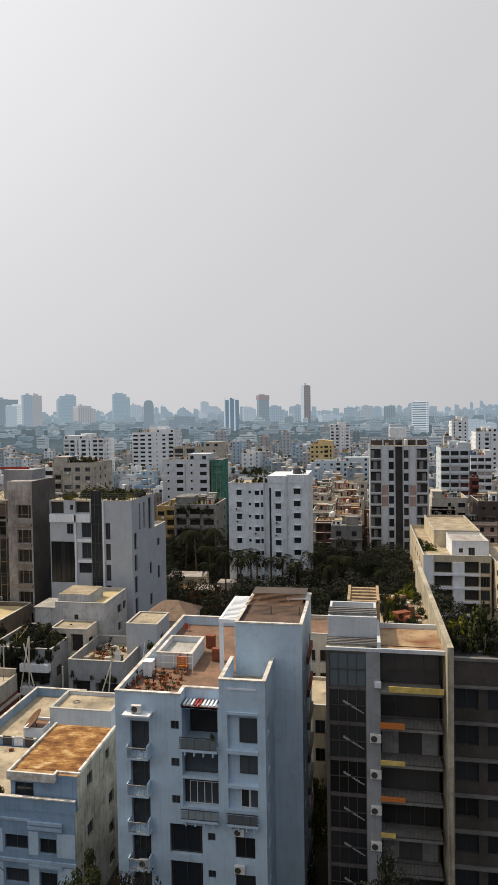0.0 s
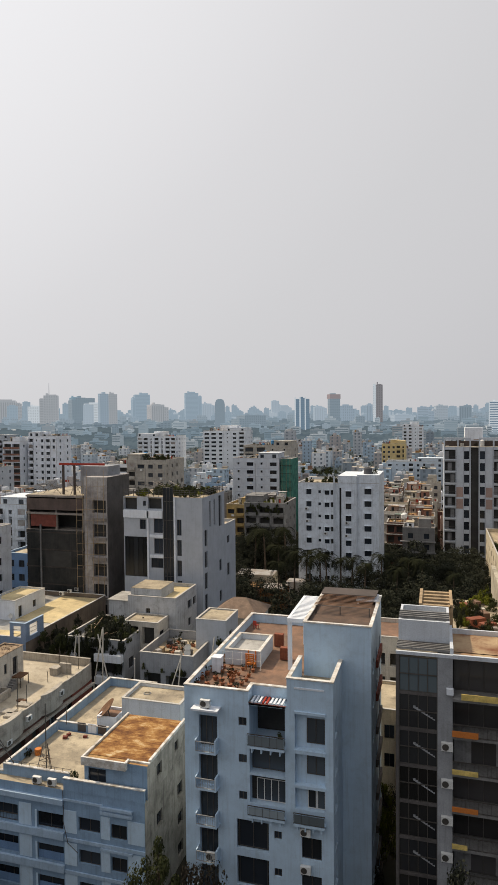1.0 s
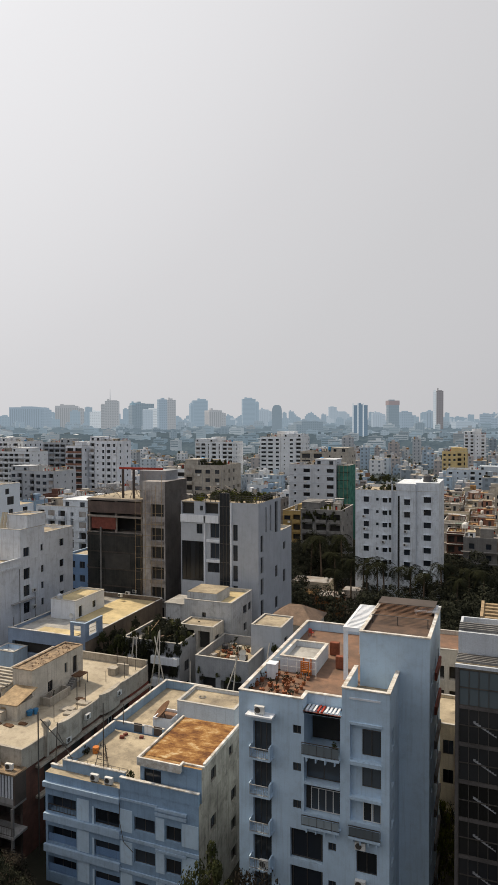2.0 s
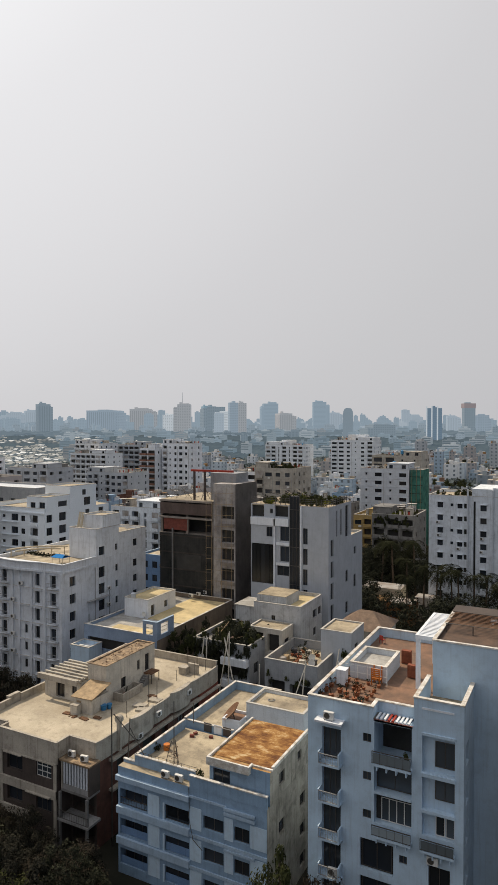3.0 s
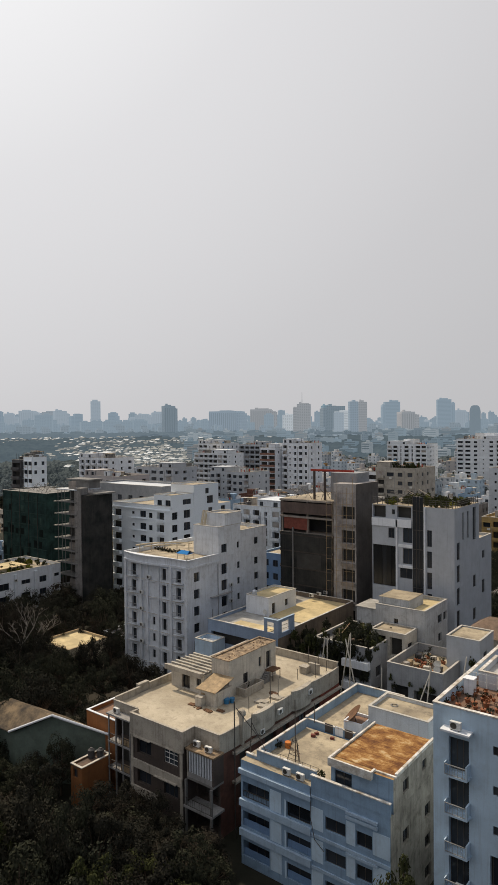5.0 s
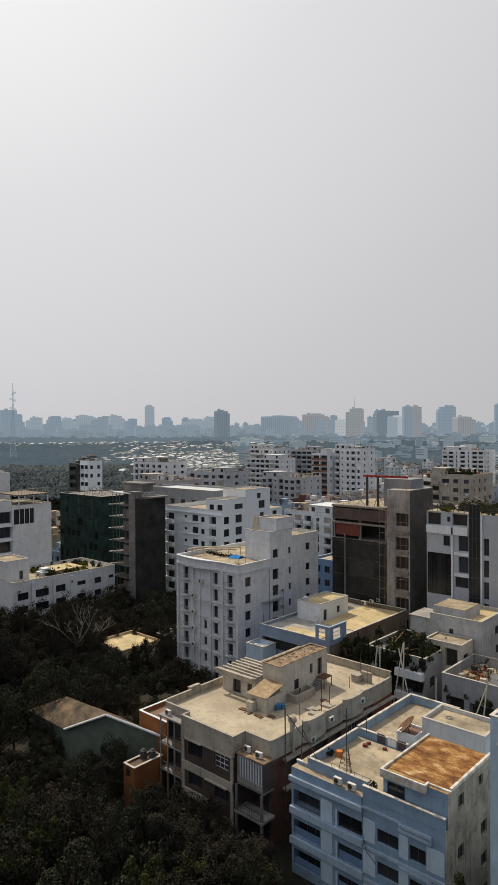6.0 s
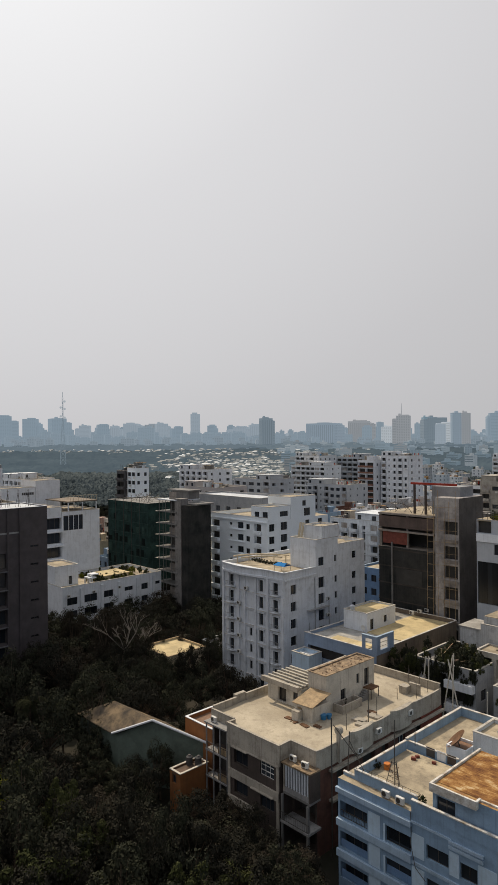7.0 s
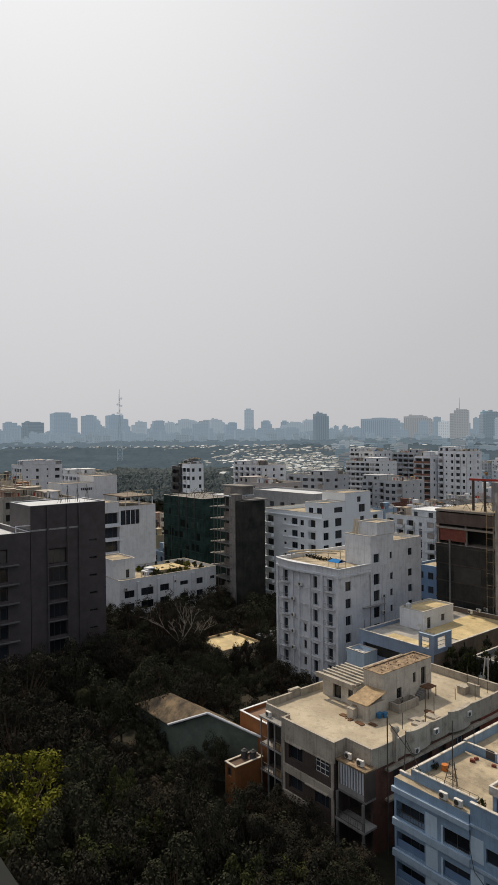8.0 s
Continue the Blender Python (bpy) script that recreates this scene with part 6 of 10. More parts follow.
# ---- low houses behind the near row ----
def back_houses():
    ob = house("house", -73.4, -58.7, 82.3, 106.5, 12.2, "blue-walled house with yellow lime roof terraces", M_SLATEBLUE, M_DUSTROOF, east=M_TANWALL, holes={"s": [(0.8, 10.6, 9.2, 11.0, 0.6, "k"), (12.2, 13.9, 8.6, 10.6, 0.3, "w"), (0.8, 10.6, 6.0, 7.8, 0.6, "k"), (12.2, 13.9, 5.4, 7.4, 0.3, "w")], "e": rows([5.2, 9, 14], 2.2, 1.5, 3, 3.05, 1.7)}, para=0.0)
    for a, b, c, e, z in ((0, 12.0, 0, 0.2, 12.9), (0, 0.2, 0.2, 24.2, 12.7), (0.2, 14.5, 24.0, 24.2, 13.0), (14.5, 14.7, 4.6, 24.2, 12.9)):
        p = Geo()
        p.box(a, b, c, e, 12.2, z)
        part("parapet", p, M_SLATEBLUE if c < 1 else M_TANWALL, ob)
        p = Geo()
        p.box(a - 0.04, b + 0.04, c - 0.04, e + 0.04, z, z + 0.08)
        part("coping", p, M_DIRTYCOPING, ob)
    for a, b, c, e in ((6.0, 14.4, 9.0, 23.9), (4.0, 11.8, 0.3, 4.0)):
        r = Geo()
        r.box(a, b, c, e, 12.2, 12.32)
        part("roof", r, M_YROOF, ob, "yellow lime terrace")
    # raised corner wall, pierced by two barred openings
    for a, b, c, e, z0, z1 in ((12.0, 12.5, -0.03, 0.22, 12.2, 15.0), (13.9, 14.73, -0.03, 0.22, 12.2, 15.0), (12.5, 13.9, -0.03, 0.22, 12.2, 12.9), (12.5, 13.9, -0.03, 0.22, 14.6, 15.0), (14.48, 14.73, 0.22, 1.0, 12.2, 15.0), (14.48, 14.73, 3.2, 4.6, 12.2, 15.0), (14.48, 14.73, 1.0, 3.2, 12.2, 12.9), (14.48, 14.73, 1.0, 3.2, 14.6, 15.0)):
        p = Geo()
        p.box(a, b, c, e, z0, z1)
        part("corner_wall", p, M_SLATEBLUE, ob)
    for a, b, c, e in ((11.95, 14.78, -0.08, 0.27), (14.43, 14.78, 0.27, 4.65)):
        p = Geo()
        p.box(a, b, c, e, 15.0, 15.1)
        part("coping", p, M_LIGHTBLUE, ob)
    for z in (13.4, 14.0):
        p = Geo()
        p.rod((12.5, 0.1, z), (13.9, 0.1, z), 0.03, n=4)
        part("bar", p, M_METAL, ob)
        p = Geo()
        p.rod((14.6, 1.0, z), (14.6, 3.2, z), 0.03, n=4)
        part("bar", p, M_METAL, ob)
    r1 = house("roof_room", -72.0, -67.0, 91.2, 99.8, 3.0, "white rooftop room with yellow roof", M_WHITE, M_YROOF, {"e": [(1, 2, 0.2, 2.1, 0.2, "w"), (5, 6, 0.8, 2.0, 0.2, "w")]}, para=0.22, z0=12.2)
    tank(-71.0, 92.4, 15.2, 0.45, 0.9, M_LIGHTGREY, "grey rooftop water tank on a white room")
    dish(-67.5, 91.0, 12.3)
    for y in (101, 102.8, 104.5):
        ac(-66.4 + (y - 101) * 0.3, y + 3.2, 13.0, 0)
    lb = house("house", -73.3, -69.5, 79.0, 82.2, 9.8, "pale low annex with air conditioners", M_BLUEWHITE, M_LIGHTGREY, {"s": [(1, 2.4, 6, 7.4, 0.2, "w")]}, para=0.6)
    ac(-71.5, 79.6, 9.8)
    ac(-70.4, 79.6, 9.8)
    # overgrown house
    ov = house("house", -54.2, -44.4, 85.8, 96.8, 11.8, "overgrown grey house with planted roof terrace", M_GREY, M_CONCRETE, {"s": [(2.4, 5.2, 3.5, 11.0, 1.2, "k"), (5.6, 9.4, 7.4, 9.3, 0.8, "k"), (5.6, 9.4, 3.6, 5.8, 0.8, "k")], "e": rows([1.5, 6], 1.6, 1.2, 3, 3.3, 1.6)}, para=0.7)
    for z in (6.0, 9.4):
        q = Geo()
        q.box(5.3, 9.7, -0.9, 0.0, z, z + 1.1)
        part("balcony", q, M_WHITE, ov)
    q = Geo()
    q.box(0.3, 2.4, -0.06, -0.002, 3.5, 10.4)
    part("white_panel", q, M_WHITE, ov)
    shrub_mass([(-54.0 + prg.uniform(0, 9.4), 85.9 + prg.uniform(0, 10), 11.8 + prg.uniform(0, 0.5), prg.uniform(0.5, 1.2), prg.uniform(0.7, 2.0), prg.choice([0, 0, 1, 2])) for i in range(64)])
    shrub_mass([(-54.0 + prg.uniform(0, 9.6), 85.6, 11.6 - abs(prg.gauss(0, 2.4)), prg.uniform(0.3, 0.7), prg.uniform(0.9, 2.6), prg.choice([0, 0, 1])) for i in range(70)], "dark creepers hanging over the terrace edge")
    for i in range(5):
        pole(-54.0 + prg.uniform(0, 8.0), 86.4 + prg.uniform(0, 7.5), 12.6 + prg.uniform(0, 1.2), -52.0 + prg.uniform(0, 7.0), 86.4 + prg.uniform(0, 7.5), 12.6 + prg.uniform(0, 1.0), 0.05, M_TANWOOD)
    for i in range(14):
        c = Geo()
        c.box(0, prg.uniform(0.4, 1.5), 0, prg.uniform(0.3, 0.9), 0, prg.uniform(0.2, 1.0))
        o = part("roof_crate", c, prg.choice([M_OLDWHITE, M_TANWOOD, M_TIN, M_CONCRETE, M_DARK, M_PINK]))
        o.matrix_basis = pose(-55.0 + prg.uniform(0, 9.5), 86.4 + prg.uniform(0, 8.5), 11.8, 0, 0, prg.uniform(0, 90))
        tagged(o, "weathered wooden crate on a cluttered roof", "crate", "roof crates")
    bush(-46.3, 88.4, 11.8, 2.1, 4.0, 0, "large dark shrub on a planted terrace")
    bush(-47.3, 89.8, 11.8, 1.8, 3.4, 1, "large dark shrub on a planted terrace")
    for x, y in ((-51.0, 88.0), (-49.5, 93.0)):
        pole(x, y, 11.8, x, y, 13.8, 0.09, M_TANWOOD)
    # white house with yellow roof
    wh = house("house", -48.6, -40.2, 95.6, 105.0, 16.0, "small white house with stepped yellow lime roof", M_GREYWHITE, M_YROOF, {"e": [(5.2, 7.0, 13.3, 14.7, 0.25, "w"), (7.6, 9.0, 13.3, 14.7, 0.25, "w"), (5.4, 6.8, 10.3, 11.7, 0.25, "w")], "s": [(3.2, 3.9, 13.8, 14.6, 0.2, "w")]}, para=0.5)
    q = Geo()
    q.box(0.3, 5.6, 0.5, 6.0, 16.0, 17.6)
    rm = part("roof_room", q, M_GREYWHITE, wh)
    q = Geo()
    q.box(0.35, 5.55, 0.55, 5.95, 17.6, 17.7)
    part("roof", q, M_ROOF, rm)
    q = Geo()
    q.box(-4.0, -0.2, 1.0, 6.0, 0, 15.2)
    part("side_block", q, M_GREYWHITE, wh)
    q = Geo()
    q.box(-4.2, 0.0, 0.8, 6.2, 15.2, 15.35)
    part("side_roof", q, M_DUSTROOF, wh)
    # porch in front of it
    po = house("house", -47.2, -41.4, 91.2, 95.4, 13.6, "cream porch block with slender columns", M_OLDWHITE, M_ROOF, {"s": [(0.5, 2.5, 10.2, 13.0, 0.8, "k"), (3.2, 5.2, 10.2, 13.0, 0.8, "k")], "e": rows([0.8], 1.6, 7.4, 2, 3, 1.8)}, para=0.15)
    # grey house with dishes
    gh = house("house", -41.2, -33.0, 84.5, 95.0, 10.4, "grey rendered house with a cluttered terrace", M_GREY, M_ROOF, {"s": [(0.6, 3.2, 4.4, 8.8, 1.4, "k"), (4.0, 7.4, 4.6, 8.6, 1.0, "k")]}, para=1.3)
    dish(-34.6, 86.4, 11.6, 0.5, 30)
    dish(-34.2, 85.4, 11.2, 0.5, 20)
    for i in range(12):
        pot(-39.8 + prg.uniform(0, 4.5), 87.0 + prg.uniform(0, 6), 10.4, prg.choice([0, 1, 2]), 1.2)
    ac(-37.5, 92.0, 10.5, 40)
    for i in range(16):
        c = Geo()
        c.box(0, prg.uniform(0.3, 1.1), 0, prg.uniform(0.3, 0.8), 0, prg.uniform(0.15, 0.9))
        o = part("roof_crate", c, prg.choice([M_OLDWHITE, M_TANWOOD, M_TIN, M_REDWOOD, M_DARK]))
        o.matrix_basis = pose(-40.4 + prg.uniform(0, 5), 86.2 + prg.uniform(0, 7.5), 10.4, 0, 0, prg.uniform(0, 90))
        tagged(o, "weathered wooden crate on a cluttered roof", "crate", "roof crates")
    shrub_mass([(-44.0 + prg.uniform(0, 13), 82.4 + prg.uniform(0, 1.6), prg.uniform(0.0, 3.0), prg.uniform(0.7, 1.3), prg.uniform(1.6, 3.4), prg.choice([0, 0, 1, 2])) for i in range(26)], "tangled creepers and shrubs in the narrow lane")
    for i in range(9):
        bush(-40.6 + prg.uniform(0, 7.4), 84.2, 8.6 + prg.uniform(-0.6, 0.9), prg.uniform(0.3, 0.6), prg.uniform(0.6, 1.4), prg.choice([0, 1]), "creeper hanging over the terrace edge")
    tank(-39.5, 91.5, 10.4, 0.5, 1.1)
    shrub_mass([(-31.8 + prg.uniform(-1.2, 2.5), 98.0 + prg.uniform(-8, 6), prg.uniform(4, 10.5), prg.uniform(0.8, 1.5), prg.uniform(1.4, 3.0), prg.choice([0, 1, 2, 2])) for i in range(22)], "overgrown shrubs and creepers between the old houses")
    shrub_mass([(-58.4 + prg.uniform(0, 4.0), 84.5 + prg.uniform(0, 11), 8.5 + prg.uniform(0, 3.2), prg.uniform(0.5, 1.1), prg.uniform(1.0, 2.4), prg.choice([0, 0, 1])) for i in range(26)], "dark creepers in the gap beside the blue-walled house")
    sh = house("house", -35.0, -30.2, 91.0, 97.0, 14.9, "bare grey stair house with flat cap", M_OFFICE, M_ROOF, {"e": [(1.5, 3.0, 11.5, 13, 0.2, "w")]}, para=0.12)
    hr = thing("house", -35.6, 98.0, 0, "old house with a brown hipped tile roof", "house")
    FOOT.append((-37, -27, 97, 107))
    q = Geo()
    q.box(0.5, 8.0, 0.5, 8.0, 0, 13.4)
    part("wall", q, M_OLDWHITE, hr)
    q = Geo()
    a, b, c, e, p1, p2 = (0, 0, 13.4), (8.5, 0, 13.4), (8.5, 8.5, 13.4), (0, 8.5, 13.4), (3.2, 4.2, 15.6), (5.3, 4.2, 15.6)
    q.poly([a, b, p2, p1])
    q.poly([b, c, p2])
    q.poly([c, e, p1, p2])
    q.poly([e, a, p1])
    q.poly([e, c, b, a])
    part("roof", q, M_TILE, hr, "brown hipped tile roof")
    for x0, y0, z0, x1, y1, z1 in ((-48.4, 82.5, 2, -47.2, 84.5, 14.5), (-46.0, 82.0, 2, -47.0, 84.4, 14.8), (-45.6, 83, 3, -42.6, 82.5, 1), (-47.2, 83.2, 14.2, -43.0, 80.8, 3.0), (-52.0, 83.0, 2, -51.2, 84.0, 13.5), (-50.0, 82.6, 2, -51.0, 84.4, 13.5), (-36.5, 80, 3, -33.6, 82.0, 13.0), (-34.0, 80, 3, -33.7, 82.0, 13.4), (-30.6, 81, 3, -29.6, 84.0, 15.0), (-41.6, 83.4, 2, -41.6, 83.6, 11.0)):
        pole(x0, y0, z0, x1, y1, z1, 0.09, M_OLDWHITE)


back_houses()


# ---- white classical block ----
M_CLASSIC = paint("weathered_white_stucco", (0.72, 0.76, 0.82), streak=0.5, stain=(0.27, 0.275, 0.285), vary=0.12, dirt=0.32, grain=0.2, bump=0.08)


def classical_block():
    x0, y0, w, d, h = -95.0, 83.0, 16.3, 23.5, 21.3
    holes = {"s": [], "e": []}
    for i in range(7):
        z = 18.0 - i * 3.05
        if z < 0:
            z = 0.1
        holes["s"] += [(1.85, 3.15, z - 0.25, z + 1.95, 0.35, "w"), (9.95, 11.1, z - 0.25, z + 2.0, 0.35, "w"), (13.55, 14.85, z - 0.25, z + 1.95, 0.35, "w")]
        if i > 2:
            holes["s"].append((7.4, 8.1, z + 0.3, z + 1.8, 0.25, "w"))
        holes["e"] += [(1.7, 3.2, z - 0.2, z + 1.5, 0.3, "w"), (9.3, 11.0, z - 0.2, z + 1.8, 0.3, "w"), (14.0, 14.8, z + 0.2, z + 1.5, 0.25, "w"), (19.4, 20.7, z + 0.1, z + 1.5, 0.25, "w")]
    ob = house("apartment_block", x0, x0 + w, y0, y0 + d, h, "white classical seven-storey block with mouldings and corner balconies", M_CLASSIC, M_ROOF, holes, para=0.0)
    # bowed cornice and parapet over the front
    for z0, z1, o, m in ((20.4, 20.75, 0.25, M_CLASSIC), (20.75, 21.9, 0.1, M_CLASSIC), (21.9, 22.05, 0.3, M_CLASSIC)):
        g = Geo()
        n = 16
        for k in range(n):
            a, b = w * k / n, w * (k + 1) / n
            ba, bb = (o + 0.9 * math.sin(math.pi * min(1, a / (w * 0.72))) if a < w * 0.72 else o), (o + 0.9 * math.sin(math.pi * min(1, b / (w * 0.72))) if b < w * 0.72 else o)
            g.prism([(a, -ba), (b, -bb), (b, 0.0), (a, 0.0)], z0, z1)
        part("cornice", g, m, ob)
    for z0, z1, o in ((20.4, 20.75, 0.25), (20.75, 21.9, 0.1), (21.9, 22.05, 0.3)):
        g = Geo()
        g.box(w, w + o, -0.1, 8.4, z0, z1)
        part("cornice", g, M_CLASSIC, ob)
        g = Geo()
        g.box(-o, 0, -0.1, d, z0, z1)
        part("cornice", g, M_CLASSIC, ob)
    # storey bands, pilasters
    for i in range(7):
        z = 17.1 - i * 3.05
        if z < 0.5:
            continue
        g = Geo()
        g.box(-0.12, w + 0.12, -0.18, 0.0, z, z + 0.25)
        part("string_course", g, M_CLASSIC, ob)
        for x, wd in ((1.3, 2.4), (13.0, 2.4)):
            g = Geo()
            n = 6
            pts = [(x, 0.0)] + [(x + wd * k / n, -0.35 - 0.5 * math.sin(math.pi * k / n)) for k in range(n + 1)] + [(x + wd, 0.0)]
            g.prism(pts, z + 0.55, z + 0.75)
            bal = part("balcony", g, M_CLASSIC, ob)
            rail(bal, -0.53, x, x + wd, z + 0.75, 0.8, 0.3, M_GREYMETAL)
        g = Geo()
        g.box(-0.2, w + 0.2, -0.26, -0.181, z + 0.25, z + 0.33)
        part("drip_mould", g, M_DIRTYCOPING, ob)
        for a, b in ((1.85, 3.15), (9.95, 11.1), (13.55, 14.85)):
            for q0, q1 in ((a - 0.22, a), (b, b + 0.22)):
                g = Geo()
                g.box(q0, q1, -0.1, 0.0, z + 0.65, z + 2.85)
                part("window_surround", g, M_CLASSIC, ob)
            g = Geo()
            g.box(a - 0.35, b + 0.35, -0.22, 0.0, z + 2.86, z + 3.0)
            part("window_hood", g, M_CLASSIC, ob)
    for x in (0.0, 4.3, 6.0, 8.9, 12.1, 15.8):
        g = Geo()
        g.box(x, x + 0.5, -0.28, -0.0, 0, 20.4)
        part("pilaster", g, M_CLASSIC, ob)
    for i in range(5):
        ac(x0 + 6.9 - (0 if i < 1 else 2.0), y0 - 0.35, 17.6 - i * 3.05)
    # upper storeys
    u = house("roof_block", x0 + 10.0, x0 + w + 0.01, y0 + 8.5, y0 + 15.0, 5.2, "white set-back upper storey with parapet", M_CLASSIC, M_ROOF, {"e": [(0.8, 2.4, 0.6, 2.2, 0.25, "w"), (5.4, 6.1, 0.9, 2.1, 0.2, "w")]}, para=0.35, z0=h)
    u2 = house("roof_block", x0 + 8.6, x0 + w + 0.01, y0 + 15.01, y0 + d, 3.6, "white rear upper storey with parapet", M_CLASSIC, M_ROOF, {"e": [(4.4, 5.7, 0.8, 2.2, 0.25, "w")]}, para=0.5, z0=h)
    t = house("stair_tower", x0 + 11.6, x0 + w - 0.1, y0 + 10.5, y0 + 15.5, 2.4, "white stair tower with open rim", M_CLASSIC, M_ROOF, {}, para=0.25, z0=h + 5.2)
    dish(x0 + 14.0, y0 + 20.5, h + 3.7, 0.5, 40)
    for i in range(2):
        g = Geo()
        g.box(0, 0.5, 0, 0.06, 0, 3.0)
        o = part("roof_ladder", g, M_CREAM)
        o.matrix_basis = pose(x0 + 10.8 + i * 0.7, y0 + 9.6, h + 5.4, -20, 0, 15)
        tagged(o, "cream boards leaning on the stair tower", "boards", "leaning boards")
    # curved pergola beams and blue shelter
    pg = thing("pergola", x0, y0, h, "curved white roof pergola with planted beds", "pergola")
    for r in (9.0, 6.5):
        g = Geo()
        n = 12
        for k in range(n):
            a, b = radians(100 + 75 * k / n), radians(100 + 75 * (k + 1) / n)
            p = [(9.5 + r * math.cos(q), 1.5 + r * math.sin(q)) for q in (a, b)]
            g.rod((*p[0], 1.5), (*p[1], 1.5), 0.15, n=6)
        part("arch_beam", g, M_CREAM, pg)
    for k in range(5):
        a = radians(105 + 16 * k)
        g = Geo()
        g.rod((9.5 + 9 * math.cos(a), 1.5 + 9 * math.sin(a), 0), (9.5 + 9 * math.cos(a), 1.5 + 9 * math.sin(a), 1.5), 0.1, n=6)
        part("post", g, M_CREAM, pg)
    for k in range(10):
        bush(x0 + 1.2 + k * 0.85, y0 + 7.0 + prg.uniform(-0.6, 0.6), h, 0.6, 0.8, 0, "low hedge in a roof planting bed")
    st = thing("roof_shelter", x0 + 12.0, y0 + 2.0, h, "small blue-roofed shelter on the terrace", "shelter")
    for x in (0, 2.4):
        for y in (0, 1.8):
            g = Geo()
            g.rod((x, y, 0), (x, y, 1.3), 0.05, n=5)
            part("post", g, M_CREAM, st)
    g = Geo()
    g.poly([(-0.2, -0.2, 1.3), (2.6, -0.2, 1.3), (2.2, 0.9, 1.75), (0.2, 0.9, 1.75)])
    g.poly([(0.2, 0.9, 1.75), (2.2, 0.9, 1.75), (2.6, 2.0, 1.3), (-0.2, 2.0, 1.3)])
    g.poly([(-0.2, 2.0, 1.28), (2.6, 2.0, 1.28), (2.6, -0.2, 1.28), (-0.2, -0.2, 1.28)])
    part("roof", g, M_TARP, st)
    # pipes on the side wall
    for y, z0, z1 in ((8.2, 2, 20.0), (12.2, 1, 15.0), (6.5, 1, 12.0)):
        g = Geo()
        g.rod((w + 0.08, y, z0), (w + 0.08, y, z1), 0.07, n=6)
        part("pipe", g, M_GREYMETAL, ob)
    for i in range(3):
        ac(x0 + w + 0.25, y0 + 11.8, 15.2 - i * 3.05, 90)
    g = Geo()
    g.box(w, w + 0.7, 6.0, 11.8, 14.2, 14.3)
    part("ledge", g, M_GREYMETAL, ob)


classical_block()


def bright_block():
    """White apartment block behind the classical one."""
    x0, y0, w, d, h = -132.8, 112.0, 21.1, 23.0, 25.6
    holes = {"s": [], "e": []}
    for i in range(8):
        z = 23.2 - i * 3.05
        holes["s"] += [(7.4, 8.4, z + 0.6, z + 1.3, 0.2, "w"), (10.4, 12.6, z, z + 1.6, 0.25, "w"), (13.6, 14.9, z, z + 1.3, 0.2, "w"), (16.5, 19.0, z - 0.6, z + 1.6, 1.0, "k"), (0.2, 3.4, z - 0.4, z + 1.5, 0.9, "k")]
        holes["e"] += [(0.7, 2.6, z - 0.1, z + 1.7, 0.25, "w"), (4.8, 7.2, z - 0.1, z + 1.9, 0.25, "w"), (14.0, 15.6, z, z + 1.7, 0.25, "w"), (19.0, 20.8, z, z + 1.7, 0.25, "w")]
    ob = house("apartment_block", x0, x0 + w, y0, y0 + d, h, "bright white apartment block with a column of small balconies", M_BRIGHT, M_ROOF, holes, para=0.9, sides="sw")
    for i in range(8):
        z = 22.2 - i * 3.05
        g = Geo()
        g.box(-0.6, 3.5, -0.9, 0.0, z, z + 0.9)
        part("balcony", g, M_BRIGHT, ob)
        g = Geo()
        g.box(16.4, 19.1, -0.5, 0.0, z + 0.1, z + 0.9)
        part("balcony", g, M_BRIGHT, ob)
        g = Geo()
        g.box(7.2, 13.0, -0.3, 0.0, z + 0.6, z + 0.75)
        part("ledge", g, M_BRIGHT, ob)
    g = Geo()
    g.box(-0.3, w + 0.3, -0.3, 0.0, 25.2, 25.5)
    part("cornice", g, M_BRIGHT, ob)
    house("roof_block", x0 + 15.0, x0 + w, y0 + 0.5, y0 + 8.4, 3.1, "white roof storey with rounded window", M_BRIGHT, M_ROOF, {"s": [(1.2, 2.8, 0.9, 2.2, 0.2, "w"), (4.0, 5.8, 0.9, 2.3, 0.2, "w")], "e": [(4.0, 7.0, 0.9, 2.2, 0.2, "w")]}, para=0.4, z0=h)
    house("roof_block", x0 + 13.0, x0 + w, y0 + 8.5, y0 + 18.0, 5.2, "upper white roof storey", M_BRIGHT, M_ROOF, {"e": [(4.4, 5.8, 3.0, 4.4, 0.2, "w"), (5.0, 7.4, 0.4, 2.4, 0.2, "w")]}, para=0.3, z0=h)


bright_block()


